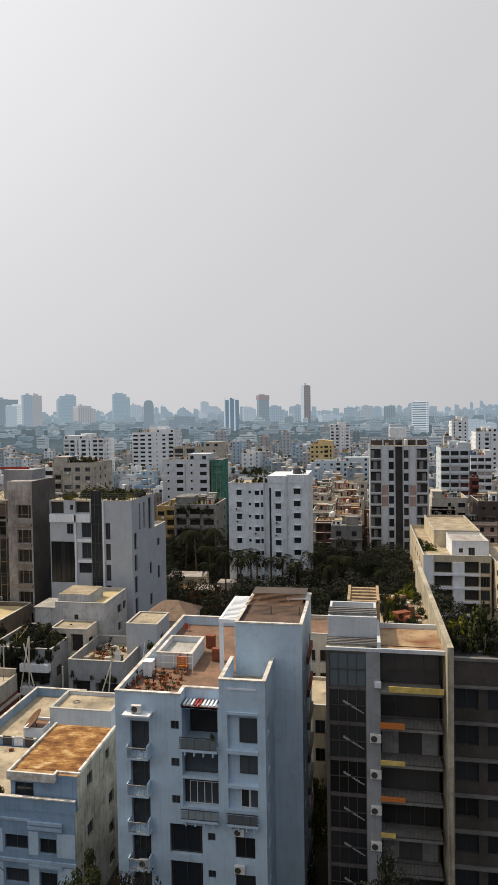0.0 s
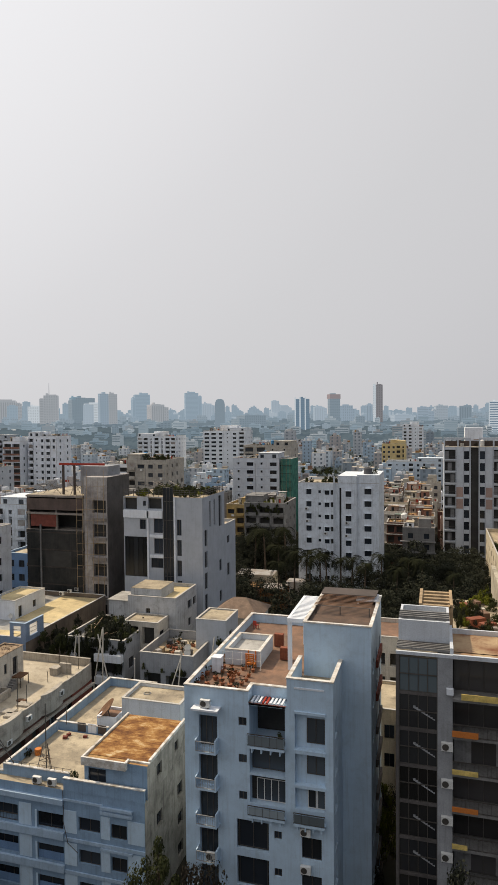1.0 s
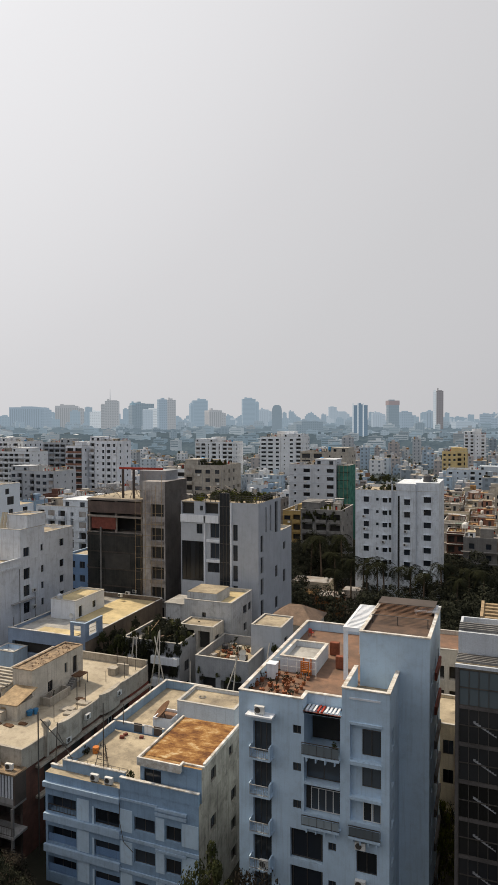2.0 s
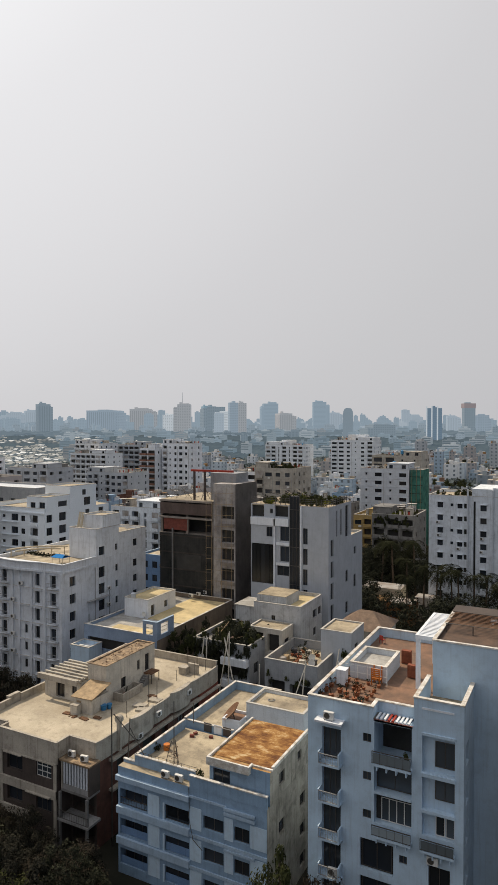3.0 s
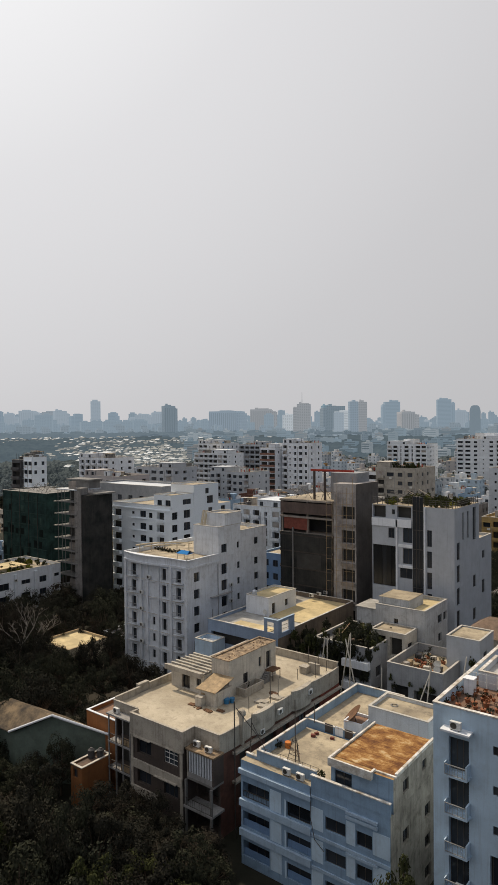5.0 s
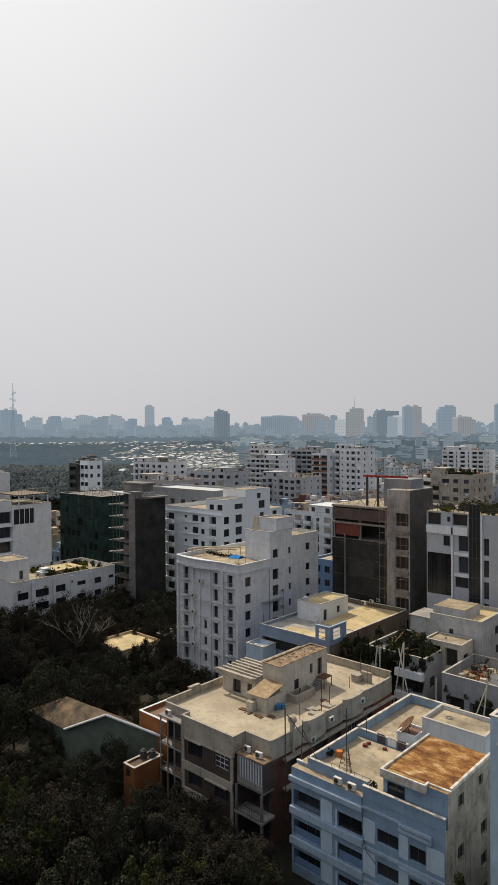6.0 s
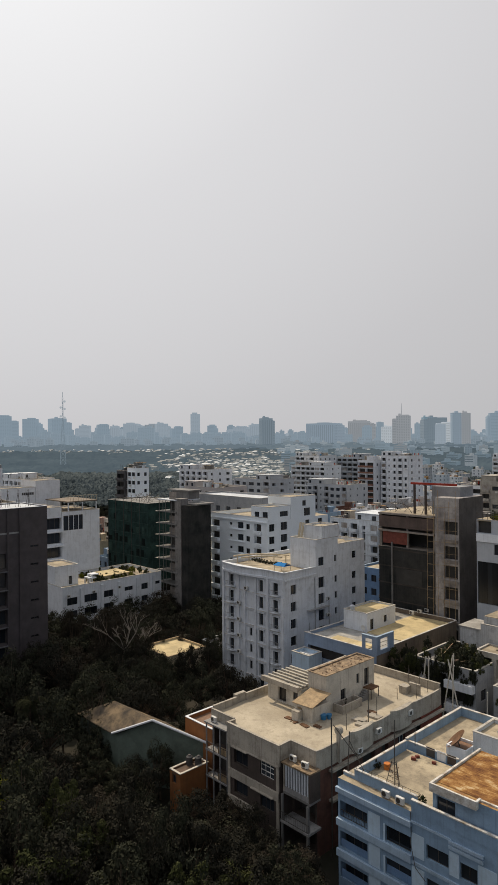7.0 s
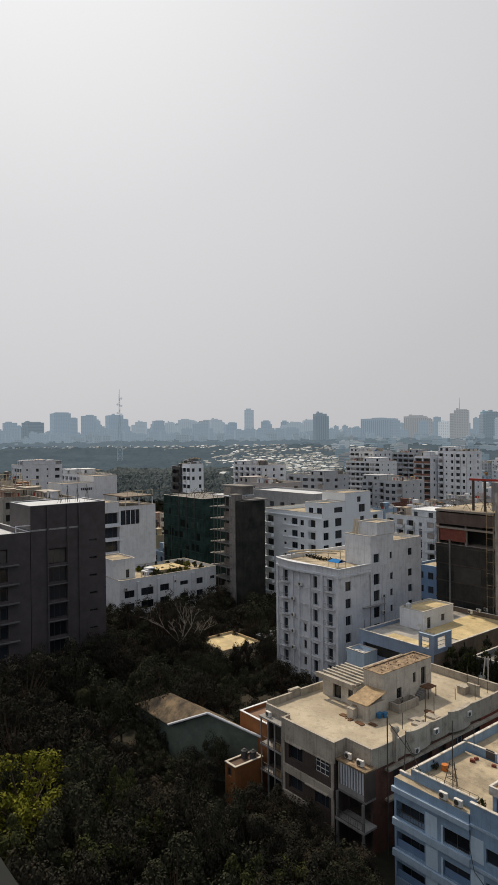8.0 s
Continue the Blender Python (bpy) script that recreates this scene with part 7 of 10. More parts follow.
def office_block():
    """Grey and white office block with dark glazed strips and a roof garden."""
    x0, y0, w, d, h = -55.5, 108.0, 15.4, 12.5, 31.2
    hs = [(0.15, 2.7, 28.8, 31.1, 0.6, "k"), (4.9, 7.6, 29.0, 31.1, 0.6, "k"), (3.9, 4.5, 29.5, 30.4, 0.2, "w"), (3.2, 4.4, 25.2, 27.0, 0.2, "w"), (6.0, 7.8, 24.6, 27.3, 0.3, "w"), (6.0, 7.8, 20.8, 23.6, 0.3, "w"), (5.4, 7.8, 18.2, 20.0, 0.3, "w"), (0.1, 4.6, 16.4, 23.8, 0.35, "k"), (1.8, 3.6, 13.2, 14.8, 0.2, "w")]
    hs += [(10.5, 11.4, z, z + 2.9, 0.25, "w") for z in (24.3, 20.6, 16.9, 13.2, 9.5, 5.8)]
    es = [(1.1, 2.6, z, z + 3.0, 0.25, "w") for z in (22.2, 18.3, 14.4, 10.5, 6.6)] + [(3.8, 4.6, 25.4, 30.2, 0.25, "w"), (6.2, 7.0, 25.4, 30.2, 0.25, "w"), (9.0, 10.8, 24.6, 30.6, 0.3, "w"), (9.2, 10.6, 16.0, 18.2, 0.2, "w"), (9.2, 10.6, 10.0, 12.2, 0.2, "w")]
    ob = house("office_block", x0, x0 + w, y0, y0 + d, h, "grey and white office block with dark glazed strips and roof garden", M_OFFICE, M_ROOF, {"s": hs, "e": es}, para=0.0)
    # glazed curtain strip and big dark panel
    g = Geo()
    g.box(8.0, 9.9, -0.15, 0.0, 3.0, 32.9)
    part("glazed_strip", g, M_STEELGLASS, ob)
    g = Geo()
    for k in range(9):
        z = 3.2 + k * 3.4
        g.box(7.95, 9.95, -0.2, -0.15, z, z + 0.1)
    for x in (7.95, 8.6, 9.25, 9.87):
        g.box(x, x + 0.08, -0.2, -0.15, 3.0, 32.9)
    part("mullions", g, M_METAL, ob)
    for i in range(5):
        g = Geo()
        g.box(0.12 + i * 0.9, 0.95 + i * 0.9, 0.2, 0.28, 16.5, 23.7)
        part("glass_panel", g, M_STEELGLASS, ob)
    g = Geo()
    g.box(0, 7.7, -0.25, 0.0, 27.3, 28.7)
    part("white_band", g, M_WHITE, ob)
    for x in (4.75, 10.0):
        g = Geo()
        g.box(x, x + 0.3, -0.25, 0.0, 2.0, 28.6 if x < 5 else 31.2)
        part("white_fin", g, M_WHITE, ob)
    for z in (23.8, 20.1):
        g = Geo()
        g.box(5.2, 7.9, -0.15, 0.0, z, z + 0.5)
        part("white_band", g, M_WHITE, ob)
    house("office_block", x0 + 0.5, x0 + w + 0.0, y0 + d + 0.02, y0 + 19.5, 24.0, "rear grey wing of the office block", M_OFFICE, M_ROOF, {"e": [(1.5, 3.0, 20.5, 22.0, 0.2, "w"), (1.5, 3.0, 14.0, 16.5, 0.2, "w")]}, para=0.5)
    # roof rail and garden
    rl = thing("roof_railing", x0, y0, h, "dark steel railing round the roof garden", "railing")
    for x in range(0, 16, 1):
        g = Geo()
        g.box(x - 0.04, x + 0.04, 0.1, 0.18, 0, 1.2)
        part("post", g, M_METAL, rl)
    for y in range(1, 13):
        g = Geo()
        g.box(w - 0.2, w - 0.12, y, y + 0.08, 0, 1.2)
        part("post", g, M_METAL, rl)
    for z in (0.5, 0.85, 1.2):
        g = Geo()
        g.box(0, w - 0.1, 0.11, 0.17, z, z + 0.06)
        part("bar", g, M_METAL, rl)
        g = Geo()
        g.box(w - 0.19, w - 0.13, 0.2, d, z, z + 0.06)
        part("bar", g, M_METAL, rl)
    shrub_mass([(x0 + prg.uniform(0.6, w - 0.6), y0 + prg.uniform(0.6, d - 0.8), h, prg.uniform(0.6, 1.3), prg.uniform(0.7, 1.7), prg.choice([0, 0, 1, 1, 2, 3])) for i in range(60)])
    for i in range(12):
        pole(x0 + prg.uniform(1, w - 1), y0 + prg.uniform(1, d - 1), h, x0 + prg.uniform(1, w - 1), y0 + prg.uniform(1, d - 1), h + 2.0, 0.04, M_METAL)


office_block()


M_NETSEAM = paint("net_over_slab", (0.075, 0.066, 0.060), scale=0.5, vary=0.4, spec=0.05, rough=1.0)


M_BROWNBOARD = paint("dusty_brown_boarding", (0.115, 0.083, 0.072), scale=0.4, vary=0.4, streak=0.5, stain=(0.05, 0.038, 0.034))
M_SITEGREY = paint("patchy_site_render", (0.46, 0.435, 0.42), scale=0.25, streak=0.7, stain=(0.11, 0.10, 0.095), vary=0.45, second=(0.22, 0.20, 0.195), dirt=0.45)


def unfinished_block():
    x0, y0, w, d = -76.1, 108.0, 17.2, 16.0
    ob = thing("unfinished_block", x0, y0, 0, "unfinished concrete block with red brick infill and dark netting", "building")
    FOOT.append((x0 - 1, x0 + w + 1, y0 - 1, y0 + d + 1))
    pitch = 3.3
    for i in range(10):
        z = 31.0 - i * pitch
        if z < 0:
            break
        g = Geo()
        g.box(0, 12.4, -0.4, d, z - 0.35, z)
        part("floor_slab", g, M_SITECONCRETE, ob)
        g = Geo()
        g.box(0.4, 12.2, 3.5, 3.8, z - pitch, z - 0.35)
        # near-black sheet paints the shade between the open floors
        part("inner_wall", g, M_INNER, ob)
    for x in (0.1, 6.2, 12.0):
        g = Geo()
        g.box(x, x + 0.4, 0.0, 0.4, 0, 31.0)
        part("column", g, M_SITECONCRETE, ob)
    g = Geo()
    g.box(0.1, 12.3, 0.0, d - 0.3, 31.0, 31.06)
    part("roof", g, M_ROOF, ob, "dusty cement roof")
    g = Geo()
    g.box(0.9, 6.4, -0.1, 0.15, 25.0, 27.3)
    part("brick_infill", g, M_BRICK, ob)
    g = Geo()
    g.box(0.2, 12.2, -0.35, -0.3, 28.2, 30.4)
    part("brown_boarding", g, M_BROWNBOARD, ob)
    g = Geo()
    g.box(0.2, 12.3, -0.45, -0.42, 2, 24.4)
    part("netting", g, M_DARKNET, ob)
    for a, b, c, e in ((0.6, 5.6, 21.6, 24.2), (6.8, 11.8, 21.4, 23.2), (1.0, 6.0, 18.2, 20.6)):
        g = Geo()
        g.box(a, b, 0.5, 0.7, c, e)
        part("brick_infill", g, M_BRICKOLD, ob)
    g = Geo()
    for k in range(7):
        g.box(0.1, 12.4, -0.48, -0.455, 4.0 + k * 3.3, 4.25 + k * 3.3)
    part("net_seam", g, M_NETSEAM, ob)
    # near-black patches on the net paint the shade seen through gaps
    for a, b, c, e in ((4.2, 9.8, 17.2, 20.4), (1.2, 5.0, 9.0, 13.4), (7.0, 11.6, 6.0, 10.2)):
        g = Geo()
        g.box(a, b, -0.452, -0.425, c, e)
        part("net_gap", g, M_INNER, ob)
    g = Geo()
    g.box(3.2, 3.5, -0.7, -0.5, 5, 25.4)
    part("scaffold_plank", g, M_CONCRETE, ob)
    for k in range(2):
        g = Geo()
        g.box(12.4 - k * 12.4, 12.6 - k * 12.4, 0, d, 0, 30.6)
        part("side_wall", g, M_DARKCONCRETE, ob)
    g = Geo()
    g.box(0, 12.4, d - 0.2, d, 0, 30.6)
    part("rear_wall", g, M_DARKCONCRETE, ob)
    # stair tower at the right
    t = Geo()
    tw, td, th = 4.8, 9.0, 34.6
    hs = [(1.7, 4.5, z, z + 2.4, 0.8, 1) for z in (27.9, 23.4, 19.9, 16.0, 12.2, 8.4)]
    t.wall("s", tw, td, 0, tw, 0, th, hs)
    for f in "ew":
        t.wall(f, tw, td, 0, td, 0, th, m=2 if f == "e" else 0)
    t.wall("n", tw, td, 0, tw, 0, th)
    t.quad((0, 0, th), (tw, 0, th), (tw, td, th), (0, td, th))
    st = part("stair_tower", t, [M_SITEGREY, M_INNER, M_DARKCONCRETE], ob)
    st.matrix_basis = pose(12.61, -0.3, 0)
    for i in range(7):
        g = Geo()
        g.box(1.6, 4.6, -0.35, 0.0, 26.4 - i * 3.7, 27.0 - i * 3.7)
        part("floor_edge", g, M_SITECONCRETE, st)
    g = Geo()
    g.box(10.0, 15.8, 3.0, 8.0, 31.0, 36.4)
    part("lift_room", g, M_GREY, ob)
    # red roof beam on posts
    fr = thing("steel_frame", x0 + 6.6, y0 + 1.0, 31.0, "red steel beam frame over the roof", "frame")
    g = Geo()
    g.box(0, 9.6, 0, 0.3, 5.7, 6.1)
    part("beam", g, M_RED, fr)
    for x in (0.6, 3.0):
        g = Geo()
        g.box(x, x + 0.35, 0, 0.35, 0, 5.7)
        part("post", g, M_BROWN, fr)
    # scaffolding poles
    sc = thing("scaffolding", x0 + 11.5, y0 - 1.3, 0, "bamboo scaffolding on the stair tower", "scaffolding")
    for i in range(6):
        g = Geo()
        g.rod((i * 1.1, 0, 0), (i * 1.1 + 0.2 * (i % 2), 0.1, 32 + 2 * (i % 3)), 0.04, n=5)
        part("upright", g, M_TANWOOD, sc)
    for k in range(9):
        g = Geo()
        g.rod((0, 0, 16 + k * 2.1), (6.0, 0, 16.2 + k * 2.1), 0.03, n=5)
        part("ledger", g, M_TANWOOD, sc)
    for i in range(22):
        x = prg.uniform(0.3, 12)
        pole(x0 + x, y0 + prg.uniform(0.2, 8), 31.0, x0 + x, y0 + prg.uniform(0.2, 8), 32.4 + prg.uniform(0, 0.8), 0.04, M_METAL)


unfinished_block()

# ---- blocks over the wood ----
holes = {"s": [(10.35, 10.85, 1.0, 28.0, 0.5, "k")], "e": rows([3, 8], 1.3, 1.6, 9, 3.05, 1.3)}
for i in range(9):
    z = 26.2 - i * 3.05
    holes["s"] += [(2.05, 3.35, z, z + 1.35, 0.2, "w"), (5.1, 5.75, z + 0.4, z + 1.1, 0.2, "w"), (6.7, 7.85, z, z + 1.1, 0.2, "w"), (8.2, 9.0, z, z + 1.2, 0.5, "k"), (11.9, 13.3, z - 0.4, z + 1.0, 0.25, "w"), (16.5, 18.2, z + 0.3, z + 1.7, 0.25, "w")]
fb = house("apartment_block", -33.6, -13.6, 160.0, 176.0, 28.6, "white apartment block with small dark windows and roof plants", M_STAINED, M_ROOF, holes, para=0.6, simple=True)
for x0, x1, z1 in ((10.0, 14.6, 31.0), (14.7, 20.1, 31.3)):
    q = Geo()
    q.box(x0, x1, 0.02, 14.0, 28.6, z1)
    part("upper_wall", q, M_STAINED, fb)
for i in range(9):
    z = 26.2 - i * 3.05
    for a, b, e in ((2.05, 3.35, 1.35), (6.7, 7.85, 1.1), (11.9, 13.3, 1.0), (16.5, 18.2, 1.7)):
        q = Geo()
        q.box(a - 0.15, b + 0.15, -0.45, -0.0, z + e + 0.05, z + e + 0.14)
        part("sun_hood", q, M_STAINED, fb)
for x, z in ((-31.4, 22.3), (-31.2, 19.2), (-26.6, 16.2), (-21.4, 15.8), (-21.3, 19.0)):
    ac(x, 159.75, z)
for x in (8.9, 14.5):
    q = Geo()
    q.box(x, x + 0.35, -0.4, 0.0, 0, 30.8)
    part("drain_shaft", q, M_LIGHTGREY, fb)
shrub_mass([(-33 + prg.uniform(0, 18), 160.6 + prg.uniform(0, 5), 28.6 if i % 2 else 31.2, prg.uniform(0.6, 1.3), prg.uniform(0.8, 2.2), prg.choice([0, 1, 2])) for i in range(26)])
tank(-16.5, 163.0, 31.3, 1.0, 1.8)


def tall_tower():
    x0, y0, w, d, h = 1.8, 196.0, 17.15, 16.0, 36.8
    holes = {"s": [(7.5, 9.65, 0.2, 36.6, 0.8, "k")], "e": rows([3, 9], 1.4, 1.4, 10, 3.4, 1.6)}
    n = 10
    for i in range(n):
        z = 33.2 - i * 3.4
        holes["s"] += [(0.35, 3.35, z, z + 2.7, 1.2, "k"), (5.6, 7.1, z, z + 2.3, 0.3, "w"), (9.95, 11.3, z, z + 2.3, 0.3, "w"), (13.7, 16.7, z, z + 2.7, 1.2, "k")]
    ob = house("apartment_tower", x0, x0 + w, y0, y0 + d, h, "tall grey apartment tower with balconies and roof frame", M_LIGHTGREY, M_ROOF, holes, para=0.0, simple=True)
    for i in range(n):
        z = 32.9 - i * 3.4
        for a in (0.15, 13.5):
            g = Geo()
            g.box(a, a + 3.4, -0.6, 0.0, z, z + 0.3)
            b = part("balcony", g, M_LIGHTGREY, ob)
            rail(b, -0.55, a, a + 3.4, z + 0.3, 0.9, 0.5)
            g = Geo()
            g.box(a + 0.2 + (i % 3) * 0.8, a + 1.3 + (i % 3) * 0.8, 0.9, 0.95, z + 0.3, z + 2.6)
            part("balcony_door", g, M_STONE, ob)
        if i in (3, 4):
            for a, b in ((3.45, 5.5), (11.4, 13.5)):
                g = Geo()
                g.box(a, b, -0.06, -0.0, z - 0.4, z + 2.4)
                part("pink_band", g, M_PINKBAND, ob)
    for x in (3.4, 5.5, 7.15, 9.7, 11.4, 13.45):
        g = Geo()
        g.box(x - 0.12, x + 0.12, -0.25, -0.0, 0, h)
        part("pier", g, M_OFFICE, ob)
    for a, b in ((0, 7.5), (9.65, 17.15)):
        g = Geo()
        g.box(a, b, -0.35, 0.3, 38.8, 39.4)
        part("roof_beam", g, M_LIGHTGREY, ob)
        for x in (a, (a + b) / 2, b - 0.4):
            g = Geo()
            g.box(x, x + 0.4, -0.3, 0.2, h, 38.8)
            part("roof_post", g, M_LIGHTGREY, ob)
    g = Geo()
    g.box(6.0, 11.0, 4.0, 9.0, h, 42.2)
    part("lift_room", g, M_WHITE, ob)
    g = Geo()
    g.box(0.3, 16.8, 3.0, 3.3, h, 38.4)
    part("roof_wall", g, M_BROWN, ob)
    clutter(ob, w, d, h, random.Random(5), 5)


tall_tower()


def cream_block():
    x0, y0, w, d, h = 13.1, 149.5, 14.6, 42.0, 13.2
    holes = {"s": [], "w": rows([3, 9, 15, 21, 27, 33, 38], 1.5, 1.2, 4, 3.05, 1.5)}
    for i in range(4):
        z = 10.2 - i * 3.05
        holes["s"] += [(2.4, 6.2, z, z + 2.4, 1.0, "k"), (8.9, 12.0, z, z + 2.6, 1.0, "k"), (12.3, 14.3, z, z + 2.4, 0.4, "v")]
    ob = house("apartment_block", x0, x0 + w, y0, y0 + d, h, "cream and white block with sunlit side wall", M_CREAM, M_ROOF, holes, para=0.9, simple=True)
    for i in range(4):
        z = 9.7 - i * 3.05
        g = Geo()
        g.box(2.2, 12.2, -0.7, 0.0, z, z + 0.5)
        part("balcony", g, M_WHITE, ob)
    g = Geo()
    g.box(0.0, 2.2, -0.06, -0.0, 0, 14.1)
    part("white_panel", g, M_WHITE, ob)
    g = Geo()
    g.box(6.3, 8.8, -0.5, -0.0, 0, 12.6)
    part("white_panel", g, M_WHITE, ob)
    u = house("roof_block", x0 + 6.6, x0 + w, y0 + 3.0, y0 + 14.0, 3.4, "white roof storey of the cream block", M_WHITE, M_TIN, {"s": [(3.6, 5.0, 0.2, 2.2, 0.3, "w"), (1.5, 2.4, 1.0, 2.0, 0.2, "w")]}, para=0.3, z0=h)
    u = house("roof_block", x0 + 3.8, x0 + w, y0 + 14.5, y0 + 40.0, 3.6, "cream rear roof storey", M_CREAM, M_ROOF, {"s": [(3, 4, 0.2, 2.2, 0.2, "w")]}, para=0.5, z0=h)
    for i in range(16):
        bush(x0 + prg.uniform(0.6, 3.2), y0 + prg.uniform(8, 18), h, prg.uniform(0.6, 1.2), prg.uniform(0.8, 1.8), prg.choice([1, 3, 2]))
    for i in range(8):
        pole(x0 + prg.uniform(1, 6), y0 + prg.uniform(2, 20), h, x0 + prg.uniform(1, 6), y0 + prg.uniform(2, 20), h + 1.6, 0.06, M_CREAM)
    house("apartment_block", x0 + w + 0.6, x0 + w + 9.0, y0 - 6.0, y0 + 20.0, 12.6, "cream neighbour with a stained side wall", M_CREAM, M_ROOF, {"w": rows([2, 7, 12], 1.4, 1.2, 4, 3.05, 1.5), "s": rows([1, 4.5], 2.4, 1.0, 4, 3.05, 2.0, 0.6, "k")}, para=0.7, simple=True)


cream_block()


# ---- blocks at the end of the pan ----
def planted_block():
    holes = {"e": []}
    for i in range(4):
        z = 7.8 - i * 3.05
        if z < 0:
            continue
        holes["e"] += [(1.2, 3.8, z, z + 1.7, 0.25, "w"), (5.6, 9.0, z, z + 1.8, 0.25, "w"), (10.8, 13.4, z + 0.3, z + 1.9, 0.25, "w"), (16.6, 19.0, z + 0.9, z + 1.9, 0.25, "w"), (21.5, 23.5, z + 0.5, z + 2.0, 0.25, "w"), (25.6, 27.2, z + 1.2, z + 2.0, 0.25, "w")]
    ob = house("apartment_block", -152.0, -137.0, 71.0, 98.6, 11.4, "white four-storey block with planted roof", M_WHITE, M_ROOF, holes, para=0.7)
    for y in (4.4, 9.9, 14.6, 20.0, 24.8):
        g = Geo()
        g.box(15.0, 15.35, y, y + 0.7, 0, 11.4)
        part("pier", g, M_WHITE, ob)
    for y in (0.5, 7.0, 14.0):
        ac(-136.7, 72.0 + y, 9.7, 90)
    house("roof_room", -150.0, -141.5, 71.5, 77.5, 4.6, "white roof room with stepped walls", M_WHITE, M_ROOF, {"e": [(3.5, 4.4, 0.2, 2.2, 0.2, "w")]}, para=0.2, z0=11.4)
    for x0, x1, z in ((-140.8, -138.2, 1.7), (-140.6, -138.4, 2.4)):
        g = Geo()
        g.box(0, x1 - x0, 0, 1.8, z - 0.3, z)
        g.box(0, 0.25, 0, 0.25, 0, z - 0.3)
        g.box(x1 - x0 - 0.25, x1 - x0, 0, 0.25, 0, z - 0.3)
        o = part("white_bench_frame", g, M_WHITE)
        o.matrix_basis = pose(x0, 77.0 + z, 11.4)
        tagged(o, "white painted roof frame with flat top", "frame", "roof frames")
    shrub_mass([(-150 + prg.uniform(0, 12.6), 80.5 + prg.uniform(0, 17), 11.4, prg.uniform(0.5, 1.1), prg.uniform(0.6, 1.7), prg.choice([0, 1, 2, 3])) for i in range(80)])
    sh = thing("roof_shed", -146.5, 84.0, 11.4, "yellow-roofed shed among roof plants", "shed")
    g = Geo()
    g.box(0, 6.0, 0, 7.0, 0, 1.0)
    part("wall", g, M_CREAM, sh)
    g = Geo()
    g.box(-0.3, 6.3, -0.3, 7.3, 1.0, 1.12)
    part("roof", g, M_YROOF, sh)


planted_block()


M_CLADEDGE = paint("slate_edge_trim", (0.15, 0.15, 0.16), rough=0.5, vary=0.3)


def dark_office():
    x0, w = -128.0, 11.0
    he = []
    for i in range(8):
        z = 22.2 - i * 3.4
        if z > 0:
            he.append((3.2, 6.8, z, z + 2.8, 0.5, "v"))
            he.append((11.4, 13.0, z + 3.4, z + 3.8, 0.3, "w"))
    ob = house("office_block", x0, -117.0, 42.8, 57.6, 33.0, "charcoal clad office block with narrow slots", M_CLAD, M_LIGHTGREY, {"e": he}, para=0.15, trim=M_LIGHTGREY)
    g = Geo()
    g.box(w, w + 0.06, 0, 9.2, 28.5, 28.8)
    part("trim_line", g, M_GREYMETAL, ob)
    for y in (9.2, 3.0, 6.9):
        g = Geo()
        g.box(w, w + 0.25, y, y + 0.3, 0, 33.0)
        part("fin", g, M_CLAD, ob)
    for i in range(8):
        g = Geo()
        g.box(w, w + 0.35, 3.0, 7.0, 21.6 - i * 3.4, 21.75 - i * 3.4)
        part("glazing_ledge", g, M_CLADEDGE, ob)
    o2 = house("office_block", x0 - 8.0, -117.0, 24.0, 42.7, 27.6, "lower charcoal clad office wing", M_CLAD, M_LIGHTGREY, {"e": rows([1, 6, 11], 3.6, 3.0, 7, 3.4, 2.4, 0.4, "v")}, para=0.9, trim=M_LIGHTGREY)
    for i in range(7):
        g = Geo()
        g.box(w + 8.0, w + 8.8, 0.4, 16.5, 2.4 + i * 3.4, 2.55 + i * 3.4)
        part("balcony_edge", g, M_CLADEDGE, o2)
    fr = thing("roof_gantry", -117.2, 42.9, 29.6, "white outline frame on the roof step", "frame")
    for a in ((0, 0.15, -2.8, 1.7, 0, 0.15), (0, 0.15, 1.55, 1.7, 0, 3.0), (0, 0.15, -2.8, -2.65, -1.2, 0)):
        g = Geo()
        g.box(*a)
        part("bar", g, M_WHITE, fr)
    for y in (49.5, 51, 53, 55):
        lean_mast(-119.5, y, 33.15, 1.8 + prg.uniform(0, 1.6), 0.5, "short roof aerial on the office block")


dark_office()


